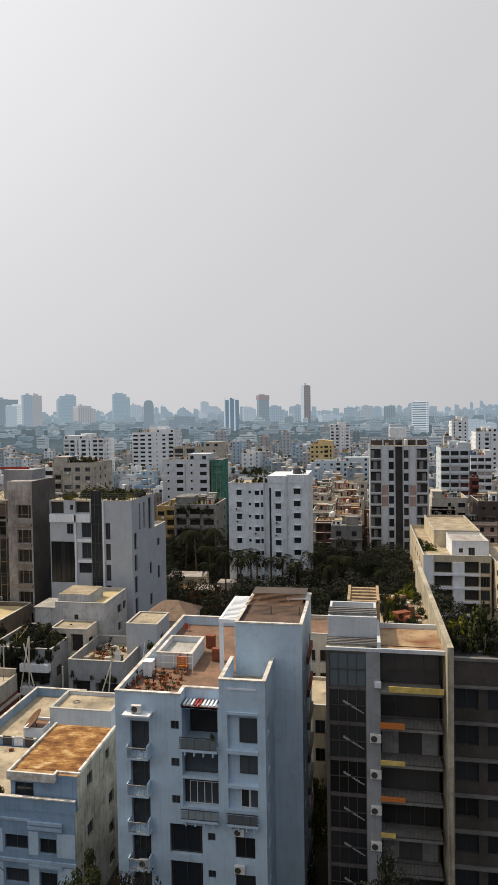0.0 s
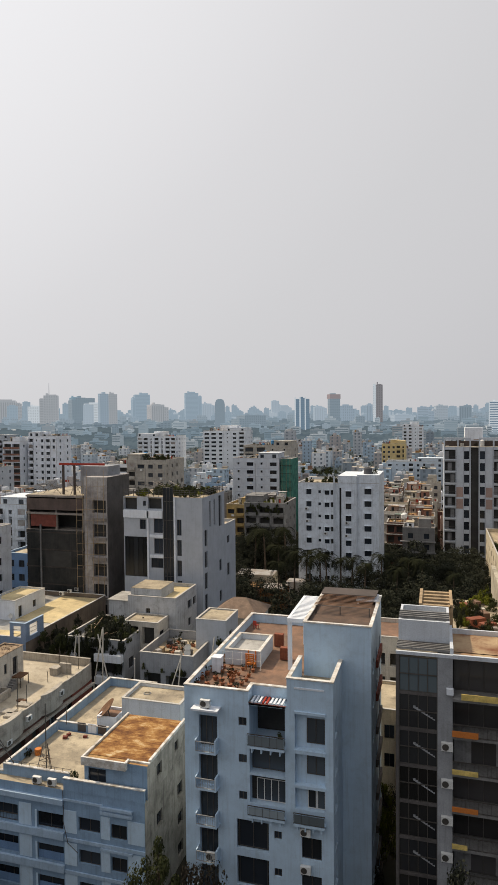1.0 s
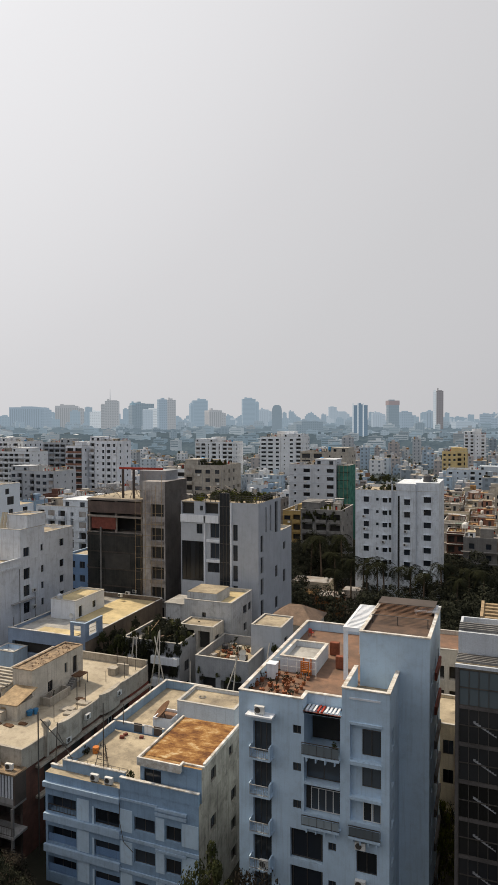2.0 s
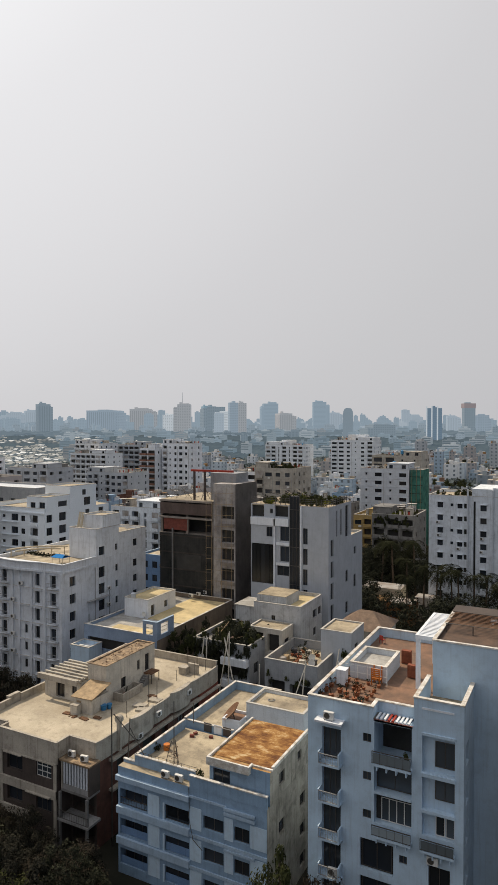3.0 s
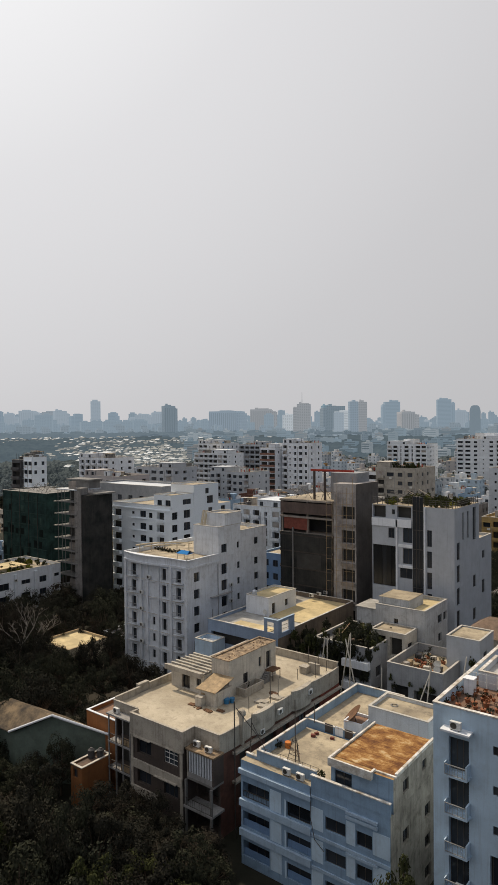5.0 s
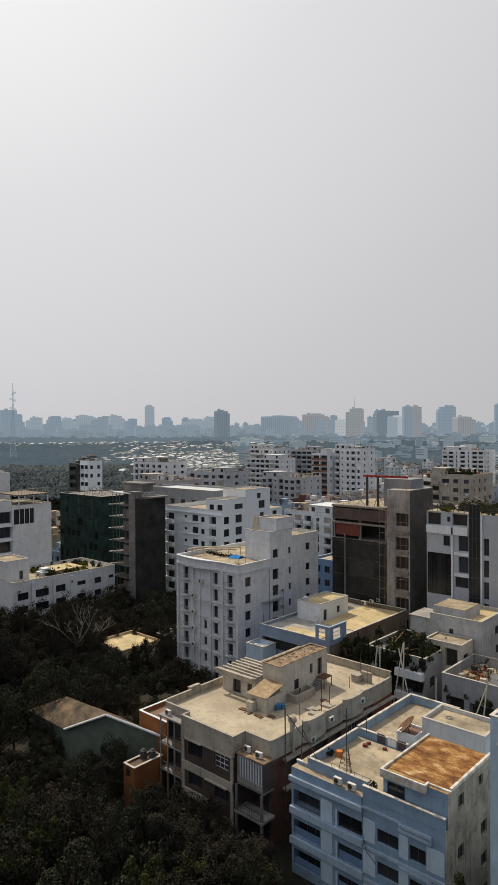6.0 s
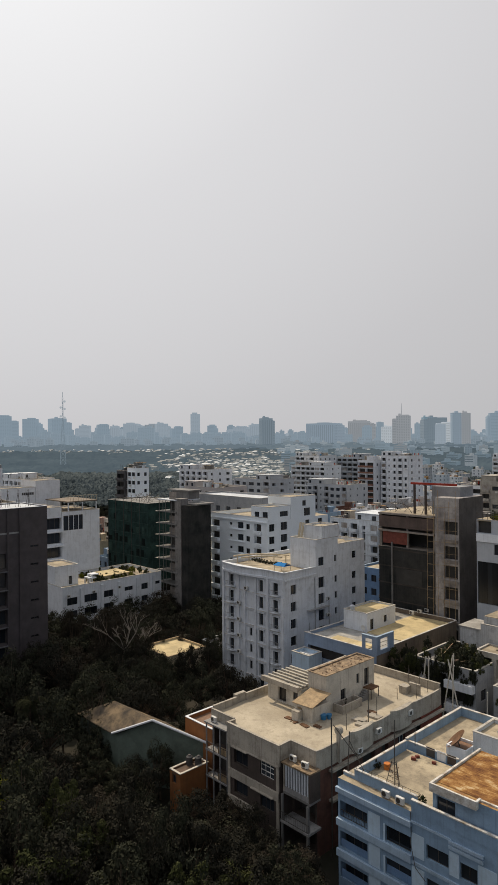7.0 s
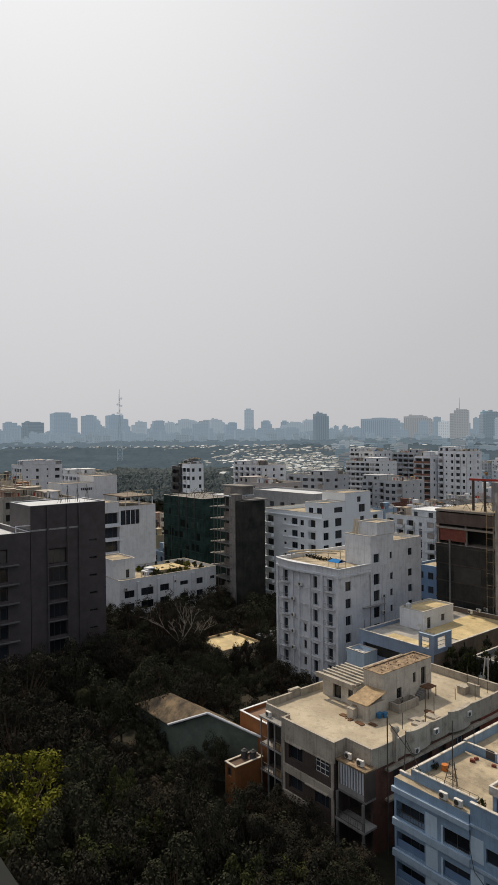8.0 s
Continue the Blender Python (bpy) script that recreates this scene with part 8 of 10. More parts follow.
def slab_block():
    ob = house("apartment_block", -176.0, -160.0, 83.0, 94.3, 26.6, "white slab block with a wide upper window", M_WHITE, M_ROOF, {"e": [(0.4, 6.2, 21.8, 25.8, 0.3, "v")]}, para=0.25)
    for k in range(3):
        g = Geo()
        g.box(16.0, 16.06, 0.4 + (k + 1) * 1.45, 0.55 + (k + 1) * 1.45, 21.8, 25.8)
        part("mullion", g, M_WHITE, ob)
    pv = thing("roof_pavilion", -173.2, 84.8, 26.6, "open roof pavilion with dark shade and pale rail", "pavilion")
    g = Geo()
    g.box(0, 13.0, 0, 9.0, 2.6, 2.9)
    part("roof", g, M_TANWALL, pv)
    for x in (0.2, 12.6):
        for y in (0.2, 4.4, 8.6):
            g = Geo()
            g.box(x, x + 0.25, y, y + 0.25, 0, 2.6)
            part("post", g, M_WHITE, pv)
    for k in range(12):
        g = Geo()
        g.box(12.9, 12.98, 0.1 + k * 0.78, 0.18 + k * 0.78, 2.9, 4.3)
        part("rail_post", g, M_CREAM, pv)
    g = Geo()
    g.box(12.88, 13.0, 0, 9.0, 4.3, 4.4)
    part("rail", g, M_CREAM, pv)
    holes = {"e": [(0.4, 4.6, z, z + 3.0, 1.0, "v") for z in (22.4, 18.6, 14.8, 11.0, 7.2, 3.4)]}
    t = house("apartment_block", -175.9, -160.1, 78.2, 82.9, 28.0, "white balcony bay of the slab block", M_WHITE, M_ROOF, holes, para=0.2)
    for z in (21.6, 17.8, 14.0, 10.2, 6.4):
        g = Geo()
        g.box(15.9, 16.7, -0.3, 5.2, z, z + 0.3)
        part("balcony", g, M_WHITE, t)
    b = house("apartment_block", -186.0, -176.1, 73.4, 83.2, 32.4, "white wing with dark sign bars on its wall", M_WHITE, M_ROOF, {"e": [(1.0, 2.2, 27.4, 28.8, 0.25, "w"), (4.0, 5.2, 27.4, 28.8, 0.25, "w")]}, para=0.4)
    for k in range(6):
        g = Geo()
        g.box(9.9, 9.98, 5.8 + k * 0.6, 6.25 + k * 0.6, 30.7, 31.4)
        part("sign_bar", g, M_DARK, b)
    house("apartment_block", -186.0, -176.1, 83.3, 90.7, 34.4, "blank white party wall tower", M_WHITE, M_ROOF, {}, para=0.2)
    tan = [(-186, 66, 31.4, M_CREAM, "cream"), (-190, 58, 31.0, M_PINK, "faded pink"), (-178, 60, 29.4, M_BEIGE, "beige"), (-200, 66, 32.6, M_OLDWHITE, "stained white")]
    for i, (x, y, z, m, word) in enumerate(tan):
        h = house("apartment_block", x - 6, x + 5, y - 4, y + 3.4, z, f"{word} terrace block with stepped roofs", m, M_YROOF, {"e": rows([0.8, 4.2], 2.2, 1.5, 9, 3.2, 1.8, 0.7, "k")}, para=0.8)
        for j in range(4):
            g = Geo()
            g.box(10.2, 10.35, 0.4 + j * 2.1, 0.55 + j * 2.1, z + 0.8, z + 2.6)
            part("terrace_post", g, M_CREAM, h)
        g = Geo()
        g.box(10.15, 10.4, 0.2, 7.2, z + 2.6, z + 2.75)
        part("terrace_beam", g, M_CREAM, h)
        clutter(h, 11, 7.4, z, random.Random(60 + i), 5, True)


slab_block()


M_COREGREY = paint("rain_marked_concrete", (0.27, 0.255, 0.245), streak=0.8, stain=(0.08, 0.075, 0.07), vary=0.3, dirt=0.5)


def dark_tower():
    """Unfinished tower: bare slab edges, a concrete core and a netted side."""
    x0, y0 = -139.2, 100.0
    ob = thing("unfinished_tower", x0, y0, 0, "dark unfinished tower with bare slab edges and netted side", "building")
    FOOT.append((x0 - 1, -126, y0 - 1, 109))
    for i in range(10):
        z = 30.6 - i * 3.05
        g = Geo()
        g.box(0.0, 8.2, -0.9, 6.8, z - 0.22, z)
        part("floor_slab", g, M_LIGHTGREY if i == 0 else M_CONCRETE, ob)
        g = Geo()
        g.box(1.4, 8.1, 2.2, 2.5, z - 3.05, z - 0.22)
        part("inner_wall", g, M_INNER, ob)
        g = Geo()
        g.box(0.8, 8.2, -0.75, -0.7, z + 0.9, z + 0.95)
        part("rail", g, M_METAL, ob)
        for x in (0.6, 2.2, 3.4, 5.8):
            g = Geo()
            g.rod((x, -0.7, max(0, z - 3.05)), (x, -0.7, z - 0.22), 0.08, n=5)
            part("prop", g, M_CONCRETE, ob)
        g = Geo()
        g.box(-0.9 - 0.3 * (i % 2), 0.0, -0.8, 0.6, z - 0.3, z - 0.18)
        part("slab_tongue", g, M_OLDWHITE, ob)
        if i % 3 != 1:
            g = Geo()
            g.box(3.6, 6.4, 0.3, 0.45, z + 0.0, z + 1.9)
            part("block_infill", g, M_SITECONCRETE, ob)
    g = Geo()
    g.box(7.2, 9.7, -0.7, 1.6, 0, 31.0)
    part("concrete_core", g, M_COREGREY, ob)
    g = Geo()
    g.box(9.71, 12.2, -0.5, 7.0, 0, 29.4)
    part("netted_side", g, M_DARKNET, ob)
    g = Geo()
    g.box(8.0, 12.8, 1.6, 7.6, 29.4, 29.75)
    part("roof_slab", g, M_CONCRETE, ob)
    g = Geo()
    g.box(1.0, 8.0, 3.2, 6.6, 30.6, 32.6)
    part("upper_wall", g, M_CONCRETE, ob)
    g = Geo()
    g.box(-0.5, 8.6, 2.6, 7.0, 32.6, 32.9)
    part("upper_slab", g, M_CONCRETE, ob)
    house("apartment_block", -172.0, -140.0, 137.0, 150.0, 27.6, "long flat-roofed block with pale roof", M_GREY, M_LIGHTGREY, {"s": rows([2, 7, 12, 17, 22, 27], 2.0, 1.5, 8, 3.1, 1.6)}, para=0.5, simple=True)


dark_tower()


# ---- middle distance ----
def city_block(x, y, w, d, h, label, wall_mat, roof_mat, cols=4, pitch=3.05, ww=1.4, wh=1.4, para=0.8, top=None, balconies=False, name="apartment_block", second=None, junk=9):
    """A block with its front centred at x, y. Each column of its front is of one kind: small or wide windows with a sun hood, a loggia with its breast wall, a stair slot or a plain strip."""
    n = max(2, int((h - 0.6) / pitch))
    step = w / cols
    z0 = h - n * pitch + 0.85
    rv = random.Random(int(abs(x) * 11 + y * 7))
    kind = "w" if y < 200 else "g"
    front, hoods, breasts, units, pipes = [], Geo(), Geo(), Geo(), Geo()
    for c in range(cols):
        mid, pick = step * (c + 0.5), rv.random()
        if balconies and pick > 0.35:
            pick = 0.2
        if pick < 0.12 and cols > 2:
            front.append((mid - 0.5, mid + 0.5, 1.0, h - 0.8, 0.9, "k"))
            for i in range(n):
                breasts.box(mid - 0.5, mid + 0.5, 0.05, 0.25, z0 + i * pitch - 0.4, z0 + i * pitch + 0.3)
            continue
        if pick < 0.40:
            a = min(max(ww * 1.5, 2.4), step * 0.86)
            for i in range(n):
                z = z0 + i * pitch
                front.append((mid - a / 2, mid + a / 2, z - 0.55, z + 1.75, 1.1, "k"))
                if rv.random() < 0.12:  # boarded or curtained in
                    breasts.box(mid - a / 2, mid + a / 2, 0.12, 0.2, z - 0.55, z + 1.75, 1)
                breasts.box(mid - a / 2 - 0.1, mid + a / 2 + 0.1, -0.7, -0.6, z - 0.7, z + (0.28 if i % 3 else 0.12))
                breasts.box(mid - a / 2 - 0.1, mid + a / 2 + 0.1, -0.6, 0.0, z - 0.7, z - 0.55)
                for q in (mid - a / 2 - 0.1, mid + a / 2):
                    breasts.box(q, q + 0.1, -0.6, 0.0, z - 0.55, z + 0.2)
        else:
            a, b = (0.75, 0.85) if pick < 0.55 else ((ww, wh) if pick < 0.8 else (min(ww * 1.5, step * 0.8), wh))
            for i in range(n):
                z = z0 + i * pitch + (1.35 - b if b < 1 else 0.0)
                if rv.random() < 0.05:
                    continue
                front.append((mid - a / 2, mid + a / 2, z, z + b, 0.22, kind))
                hoods.box(mid - a / 2 - 0.15, mid + a / 2 + 0.15, -0.45, 0.0, z + b + 0.04, z + b + 0.13)
                if a > 1 and rv.random() < 0.3:
                    q = mid + a * rv.uniform(-0.4, 0.3)
                    units.box(q, q + 0.85, -0.42, -0.04, z - 0.85, z - 0.25)
        if rv.random() < 0.6:
            q = mid + step * 0.46
            pipes.rod((q, -0.08, 0.3), (q, -0.08, h - rv.uniform(0, 2)), 0.06, n=4)
    holes = {"s": front}
    k = max(2, int(d / 4.5))
    side = "e" if x < 0 else "w"
    holes[side] = []
    for i in range(k):
        m, pick = d / k * (i + 0.5), rv.random()
        a = 0.35 if pick < 0.3 else (0.6 if pick < 0.75 else 1.1)
        for j in range(n):
            if rv.random() > 0.08:
                holes[side].append((m - a, m + a, z0 + j * pitch + (0.5 if a < 0.5 else 0.0), z0 + j * pitch + 1.3, 0.22 if a < 1 else 0.8, kind if a < 1 else "k"))
    ob = house(name, x - w / 2, x + w / 2, y, y + d, h, label, wall_mat, roof_mat, holes, para=para, simple=True)
    for nm, g, m in (("sun_hood", hoods, [wall_mat]), ("balcony", breasts, [second or wall_mat, M_TIN]), ("air_conditioner", units, [M_PALEMETAL]), ("drain_pipe", pipes, [M_GREYMETAL])):
        if g.v:
            tagged(part(nm, g, m, ob), kind="stuff")
    if top:
        tw, td, th = top
        r = Geo()
        r.box(w * 0.35, w * 0.35 + tw, d * 0.3, d * 0.3 + td, h, h + th)
        r.box(w * 0.35 - 0.2, w * 0.35 + tw + 0.2, d * 0.3 - 0.2, d * 0.3 + td + 0.2, h + th, h + th + 0.15)
        part("roof_room", r, wall_mat, ob)
    if w > 8:  # part of the top floor is built up one storey more
        u, v = (0.0, rv.uniform(0.3, 0.5)) if rv.random() < 0.5 else (rv.uniform(0.5, 0.7), 1.0)
        g = Geo()
        g.wall("s", w, d, w * u + 0.25, w * v - 0.25, h, h + 2.7, [(w * u + 1.0, w * u + 2.4, h + 0.9, h + 2.2, 0.3, 1), (w * v - 2.8, w * v - 1.2, h + 0.2, h + 2.2, 0.3, 1)] if w * (v - u) > 6 else [], off=0.3)
        g.box(w * u + 0.25, w * v - 0.25, 0.62, d * rv.uniform(0.4, 0.95), h, h + 2.68)
        g.box(w * u + 0.1, w * v - 0.1, 0.1, d * 0.6, h + 2.7, h + 2.85)
        part("upper_storey", g, [wall_mat, M_GLASS], ob)
    bands = Geo()
    for i in range(n):
        bands.box(-0.04, w + 0.04, -0.1, -0.002, h - (i + 1) * pitch - 0.06, h - (i + 1) * pitch + 0.06)
    tagged(part("floor_band", bands, wall_mat, ob), kind="stuff")
    clutter(ob, w, d, h, random.Random(int(abs(x) * 3 + y)), junk, wall_mat in (M_OLDWHITE, M_DUSTBRICK, M_PINK, M_CREAM, M_BRICK))
    return ob


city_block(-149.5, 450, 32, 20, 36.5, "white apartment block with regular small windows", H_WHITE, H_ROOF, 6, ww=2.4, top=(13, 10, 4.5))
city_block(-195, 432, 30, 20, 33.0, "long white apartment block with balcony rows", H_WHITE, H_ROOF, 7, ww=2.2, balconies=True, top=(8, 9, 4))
city_block(-100, 212, 14.9, 18, 30.2, "beige block with bushes along its roof", M_BEIGE, M_ROOF, 4, ww=1.8)
city_block(-111.5, 213, 7.8, 16, 28.6, "narrow white block with dark balconies", H_WHITE, M_ROOF, 2, ww=2.2, balconies=True)
city_block(-67, 240, 18.5, 18, 29.5, "pale grey block with dark windows", M_LIGHTGREY, M_ROOF, 4, ww=2.6)
city_block(-78, 299, 23, 18, 32, "beige block with a brown framed roof pavilion", M_BEIGE, M_ROOF, 4, ww=4.0, wh=2.2)
city_block(-60, 196, 9, 16, 17.5, "ochre yellow block with water stains", M_YELLOW, M_YROOF, 3)
city_block(-47.5, 179, 12, 15, 20.4, "dark grey block with plants along its terrace", M_CONCRETE, M_TERRA, 3, ww=2.0, balconies=True)
shrub_mass([(-53 + prg.uniform(0, 11), 179.3 + prg.uniform(0, 9), 20.6, prg.uniform(0.5, 1.1), prg.uniform(0.6, 1.9), prg.choice([0, 1, 2, 3])) for i in range(40)])
shrub_mass([(-53 + prg.uniform(0, 11), 178.7, 20.4 - prg.uniform(0, 4), prg.uniform(0.4, 0.8), prg.uniform(0.6, 1.6), prg.choice([0, 1])) for i in range(30)], "dark creepers hanging over the terrace edge")
city_block(-27, 428, 15, 14, 28, "yellow apartment block with stepped roof", H_YELLOW, H_ROOF, 5, top=(6, 6, 3))
city_block(-21, 600, 18, 18, 37, "white stepped apartment block", H_WHITE, H_ROOF, 4, top=(8, 8, 5))
city_block(-13, 400, 33, 16, 18.5, "pale blue low block with terraces", H_PALE, H_ROOF, 8, second=H_WHITE)
city_block(34.4, 257, 10.5, 16, 32.5, "blue and white apartment block with balconies", H_PALE, M_ROOF, 3, ww=2.4, balconies=True, top=(4, 5, 3))
city_block(50.5, 295, 9, 14, 27.5, "pale block with blue loggias", H_WHITE, M_ROOF, 3, ww=1.8, balconies=True)
city_block(44.6, 297, 4, 10, 29.5, "narrow deep blue stair block", M_DEEPBLUE, M_ROOF, 1, ww=1.4)
city_block(39.3, 258, 8, 14, 21, "brick-red house with flat roof", M_BRICK, M_ROOF, 3)
city_block(27.0, 214, 11, 14, 18.5, "weathered cream house with terrace", M_OLDWHITE, M_ROOF, 3)
city_block(37.5, 198, 9, 14, 19.5, "grey brown house with terrace", M_BROWN, M_ROOF, 3)
city_block(79.5, 443, 14, 18, 34.5, "pale block with ribbon balconies", H_WHITE, H_ROOF, 3, top=(5, 5, 4))
city_block(83.8, 594, 14, 18, 41.0, "white far apartment block", H_WHITE, H_ROOF, 3, top=(5, 5, 5))
city_block(-184.5, 275, 16.0, 13, 37.2, "tall white apartment block with few small windows", M_WHITE, M_ROOF, 5, ww=1.3, wh=1.5, top=(6, 6, 1.5))
city_block(-198.2, 270, 9.5, 13, 34.8, "white block with brick-red banded balconies", M_WHITE, M_ROOF, 2, ww=3.2, balconies=True, second=M_DUSTBRICK)
city_block(-277.7, 315, 20, 18, 35.5, "white apartment block with gridded balconies", H_WHITE, H_ROOF, 5, ww=2.7, wh=1.9, balconies=True, top=(6, 6, 3))
city_block(-258.0, 334, 21, 18, 34.5, "grey apartment block with dark loggias", H_GREY, H_ROOF, 5, ww=3.2, wh=2.0, balconies=True)
city_block(-118.3, 155, 18, 16, 21.2, "stained white apartment house with rusty roof sheds", M_STAINED, M_TERRA, 5, balconies=True, junk=16)
city_block(-216.6, 207, 24, 16, 27.5, "grey concrete block with open floors", H_GREY, H_ROOF, 5, ww=2.2)
city_block(-196.0, 236, 24, 16, 24.5, "long grey low apartment block", H_GREY, H_ROOF, 7)
city_block(-203.0, 133, 5.2, 6, 35.2, "slim white block with ladder windows", M_BRIGHT, M_ROOF, 2, top=(3, 3, 1.5))
city_block(-208.6, 132, 5.4, 7, 34.2, "slim dark slate block", M_DARK, M_ROOF, 1, ww=3.6, balconies=True)
city_block(-203.6, 166, 21, 16, 26.5, "grey concrete block with slab roofs", H_BROWN, H_ROOF, 5, ww=2.4)
city_block(-283.6, 98, 13, 18, 34.0, "white apartment block with dark square windows", M_WHITE, M_ROOF, 4)
city_block(-294, 127, 23, 16, 28.5, "white and brown apartment block", M_WHITE, M_ROOF, 5, ww=2.2, balconies=True, top=(8, 6, 3))
city_block(-172, 63, 22, 8, 29.5, "tan block with roof pergola", M_BEIGE, M_ROOF, 5, top=(8, 4, 2))
city_block(-258, 206, 23, 16, 31, "white block with dark corner balconies", M_WHITE, M_ROOF, 5, ww=1.8, balconies=True, top=(7, 6, 3))
city_block(-232, 220, 25, 14, 25.5, "grey low block with flat roofs", H_GREY, H_ROOF, 6)
city_block(-264, 300, 27, 16, 30, "pale apartment block in a row", H_WHITE, H_ROOF, 7, ww=2.6, wh=1.9, balconies=True)
M_NETEDGE = paint("dusty_green_net", (0.050, 0.085, 0.075), scale=0.6, vary=0.5, spec=0.05, rough=1.0)
# near-black for flat patches: shade behind torn net put into the colour
M_BLACKNET2 = paint("torn_net_shadow", (0.012, 0.017, 0.016), scale=0.8, vary=0.4, spec=0.05, rough=1.0)
# green-netted unfinished block beside the dark tower
netted = house("netted_block", -171.5, -150.5, 104.0, 118.0, 28.0, "unfinished block wrapped in dark green safety net", M_BLACKNET, M_CONCRETE, {}, para=0.2)
rn = random.Random(15)
for i in range(1, 9):
    g = Geo()
    g.box(-0.06, 21.06, -0.06, 0.0, i * 3.2 - 0.08, i * 3.2 + 0.08)
    part("slab_edge", g, M_NETEDGE, netted)
    for j in range(7):
        if rn.random() < 0.55:
            a = j * 2.9 + rn.uniform(0.2, 0.8)
            g = Geo()
            g.box(a, a + rn.uniform(0.8, 2.2), -0.05, 0.0, i * 3.2 + 0.3, i * 3.2 + rn.uniform(1.2, 2.7))
            part("net_patch", g, rn.choice([M_NETEDGE, M_BLACKNET2, M_BLACKNET2]), netted)
for i in range(5):
    g = Geo()
    g.rod((0.3 + i * 4.2, -0.12, 0), (0.3 + i * 4.2, -0.12, 29.0 + rn.uniform(0, 1.6)), 0.06, n=5)
    part("scaffold_pole", g, M_METAL, netted)
for i in range(18):
    x = rn.uniform(-167.5, -151)
    pole(x, rn.uniform(104.3, 112), 28.0, x, rn.uniform(104.3, 112), 29.4 + rn.uniform(0, 1.4), 0.05, M_METAL)
nb = house("netted_block", -57.3, -53.0, 240.5, 252.0, 30.0, "narrow block side hung with green safety net", M_GREENNET, M_CONCRETE, {}, para=0.1)
for i in range(9):
    g = Geo()
    g.box(-0.1, 4.4, -0.1, -0.002, 2.6 + i * 3.1, 2.85 + i * 3.1)
    part("floor_edge", g, M_NETEDGE, nb)
for x in (0.5, 2.1, 3.6):
    g = Geo()
    g.rod((x, -0.15, 0), (x + 0.1, -0.15, 30.8), 0.08, n=5)
    part("scaffold_pole", g, M_TANWOOD, nb)

house("house", -91.0, -79.0, 121.0, 130.0, 16.0, "small bright blue house with pale flat roof", M_DEEPBLUE, M_ROOF, {"s": rows([0.8, 3.4, 6.4, 9.2], 1.4, 1.2, 5, 3.05, 1.5), "e": rows([1.5, 5.0], 1.3, 1.2, 5, 3.05, 1.5)}, para=0.4, trim=M_LIGHTBLUE)
# tin-roofed houses among the palms
for x0, x1, y0, y1, z, wm, rm, lb in ((-50.0, -40.0, 158.0, 164.0, 5.6, M_CREAM, M_TIN, "low house with pale tin roof among palms"), (-40.5, -34.5, 148.0, 153.0, 5.0, M_ORANGE, M_TIN, "small orange house with tin roof among palms"), (-46.5, -41.5, 150.0, 155.0, 4.6, M_TERRA, M_RUST, "small rusty-roofed house among palms"), (-36.0, -31.0, 156.0, 160.0, 4.8, M_OLDWHITE, M_TIN, "low white shed with tin roof among palms")):
    house("house", x0, x1, y0, y1, z, lb, wm, rm, {"s": rows([1.0, 3.2], 1.1, 1.6, 1, 3, 1.4)}, para=0.0)
# warm brick and plaster houses between the white block and the tall tower
rw = random.Random(91)
WARM = [(M_DUSTBRICK, "dusty brick"), (M_PINK, "faded pink"), (M_BEIGE, "beige"), (M_CREAM, "cream"), (M_OLDWHITE, "stained white"), (M_BRICKOLD, "sooty brick")]
for x0, w, y0, d, z, k in ((-15.0, 7.8, 204, 8, 12.6, 5), (-6.6, 6.0, 205, 8, 10.8, 0), (-16.5, 6.5, 214, 9, 14.2, 4), (-9.6, 8.8, 215, 9, 13.2, 2), (-18.5, 9.0, 226, 9, 15.8, 3), (-9.0, 7.6, 227, 8, 15.0, 1), (-19.0, 6.8, 238, 9, 17.6, 2), (-11.8, 9.6, 239, 9, 16.2, 3), (-21.0, 8.4, 252, 9, 18.2, 0), (-12.0, 10.2, 253, 9, 17.4, 4), (20.4, 8.0, 198, 10, 12.6, 0), (29.4, 8.6, 196, 10, 13.8, 1), (21.0, 7.6, 214, 9, 15.8, 3)):
    wm, word = WARM[k]
    cols = max(2, int(w / 2.6))
    hs = []
    for i in range(int(z / 3.1)):
        for j in range(cols):
            m, deep = w / cols * (j + 0.5), rw.random() < 0.4
            t = z - 3.1 * (i + 1)
            hs.append((m - (0.95 if deep else 0.55), m + (0.95 if deep else 0.55), t + (0.35 if deep else 0.9), t + 2.25, 0.9 if deep else 0.25, "k" if deep else "w"))
    hh = house("house", x0, x0 + w, y0, y0 + d, z, f"{word} plaster house with a sunlit tan roof terrace", wm, rw.choice([M_ROOF, M_YROOF, M_TERRA, M_RUST]), {"s": hs}, para=rw.uniform(0.3, 0.8), simple=True)
    for i in range(int(z / 3.1)):
        q = Geo()
        q.box(0, w, -0.7, 0.0, z - 3.1 * i - 0.2, z - 3.1 * i - 0.05)
        part("ledge", q, M_OLDWHITE if i else M_COPING, hh)
    clutter(hh, w, d, z, rw, 5, True)
WALLS_NEAR = [M_WHITE, M_OLDWHITE, M_BEIGE, M_LIGHTGREY, M_BRICKOLD, M_PINK, M_BLUE, M_CONCRETE, M_CREAM, M_GREY, M_DUSTBRICK]
WORDS_NEAR = ["white", "stained white", "beige", "light grey", "sooty brick", "faded pink", "pale blue", "bare concrete", "cream", "grey", "dusty brick"]
# far walls take the set with haze painted into its colours
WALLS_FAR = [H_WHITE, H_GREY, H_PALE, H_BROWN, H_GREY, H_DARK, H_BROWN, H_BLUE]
WORDS_FAR = ["white", "grey", "pale blue", "brownish", "grey", "slate", "brownish", "bluish"]


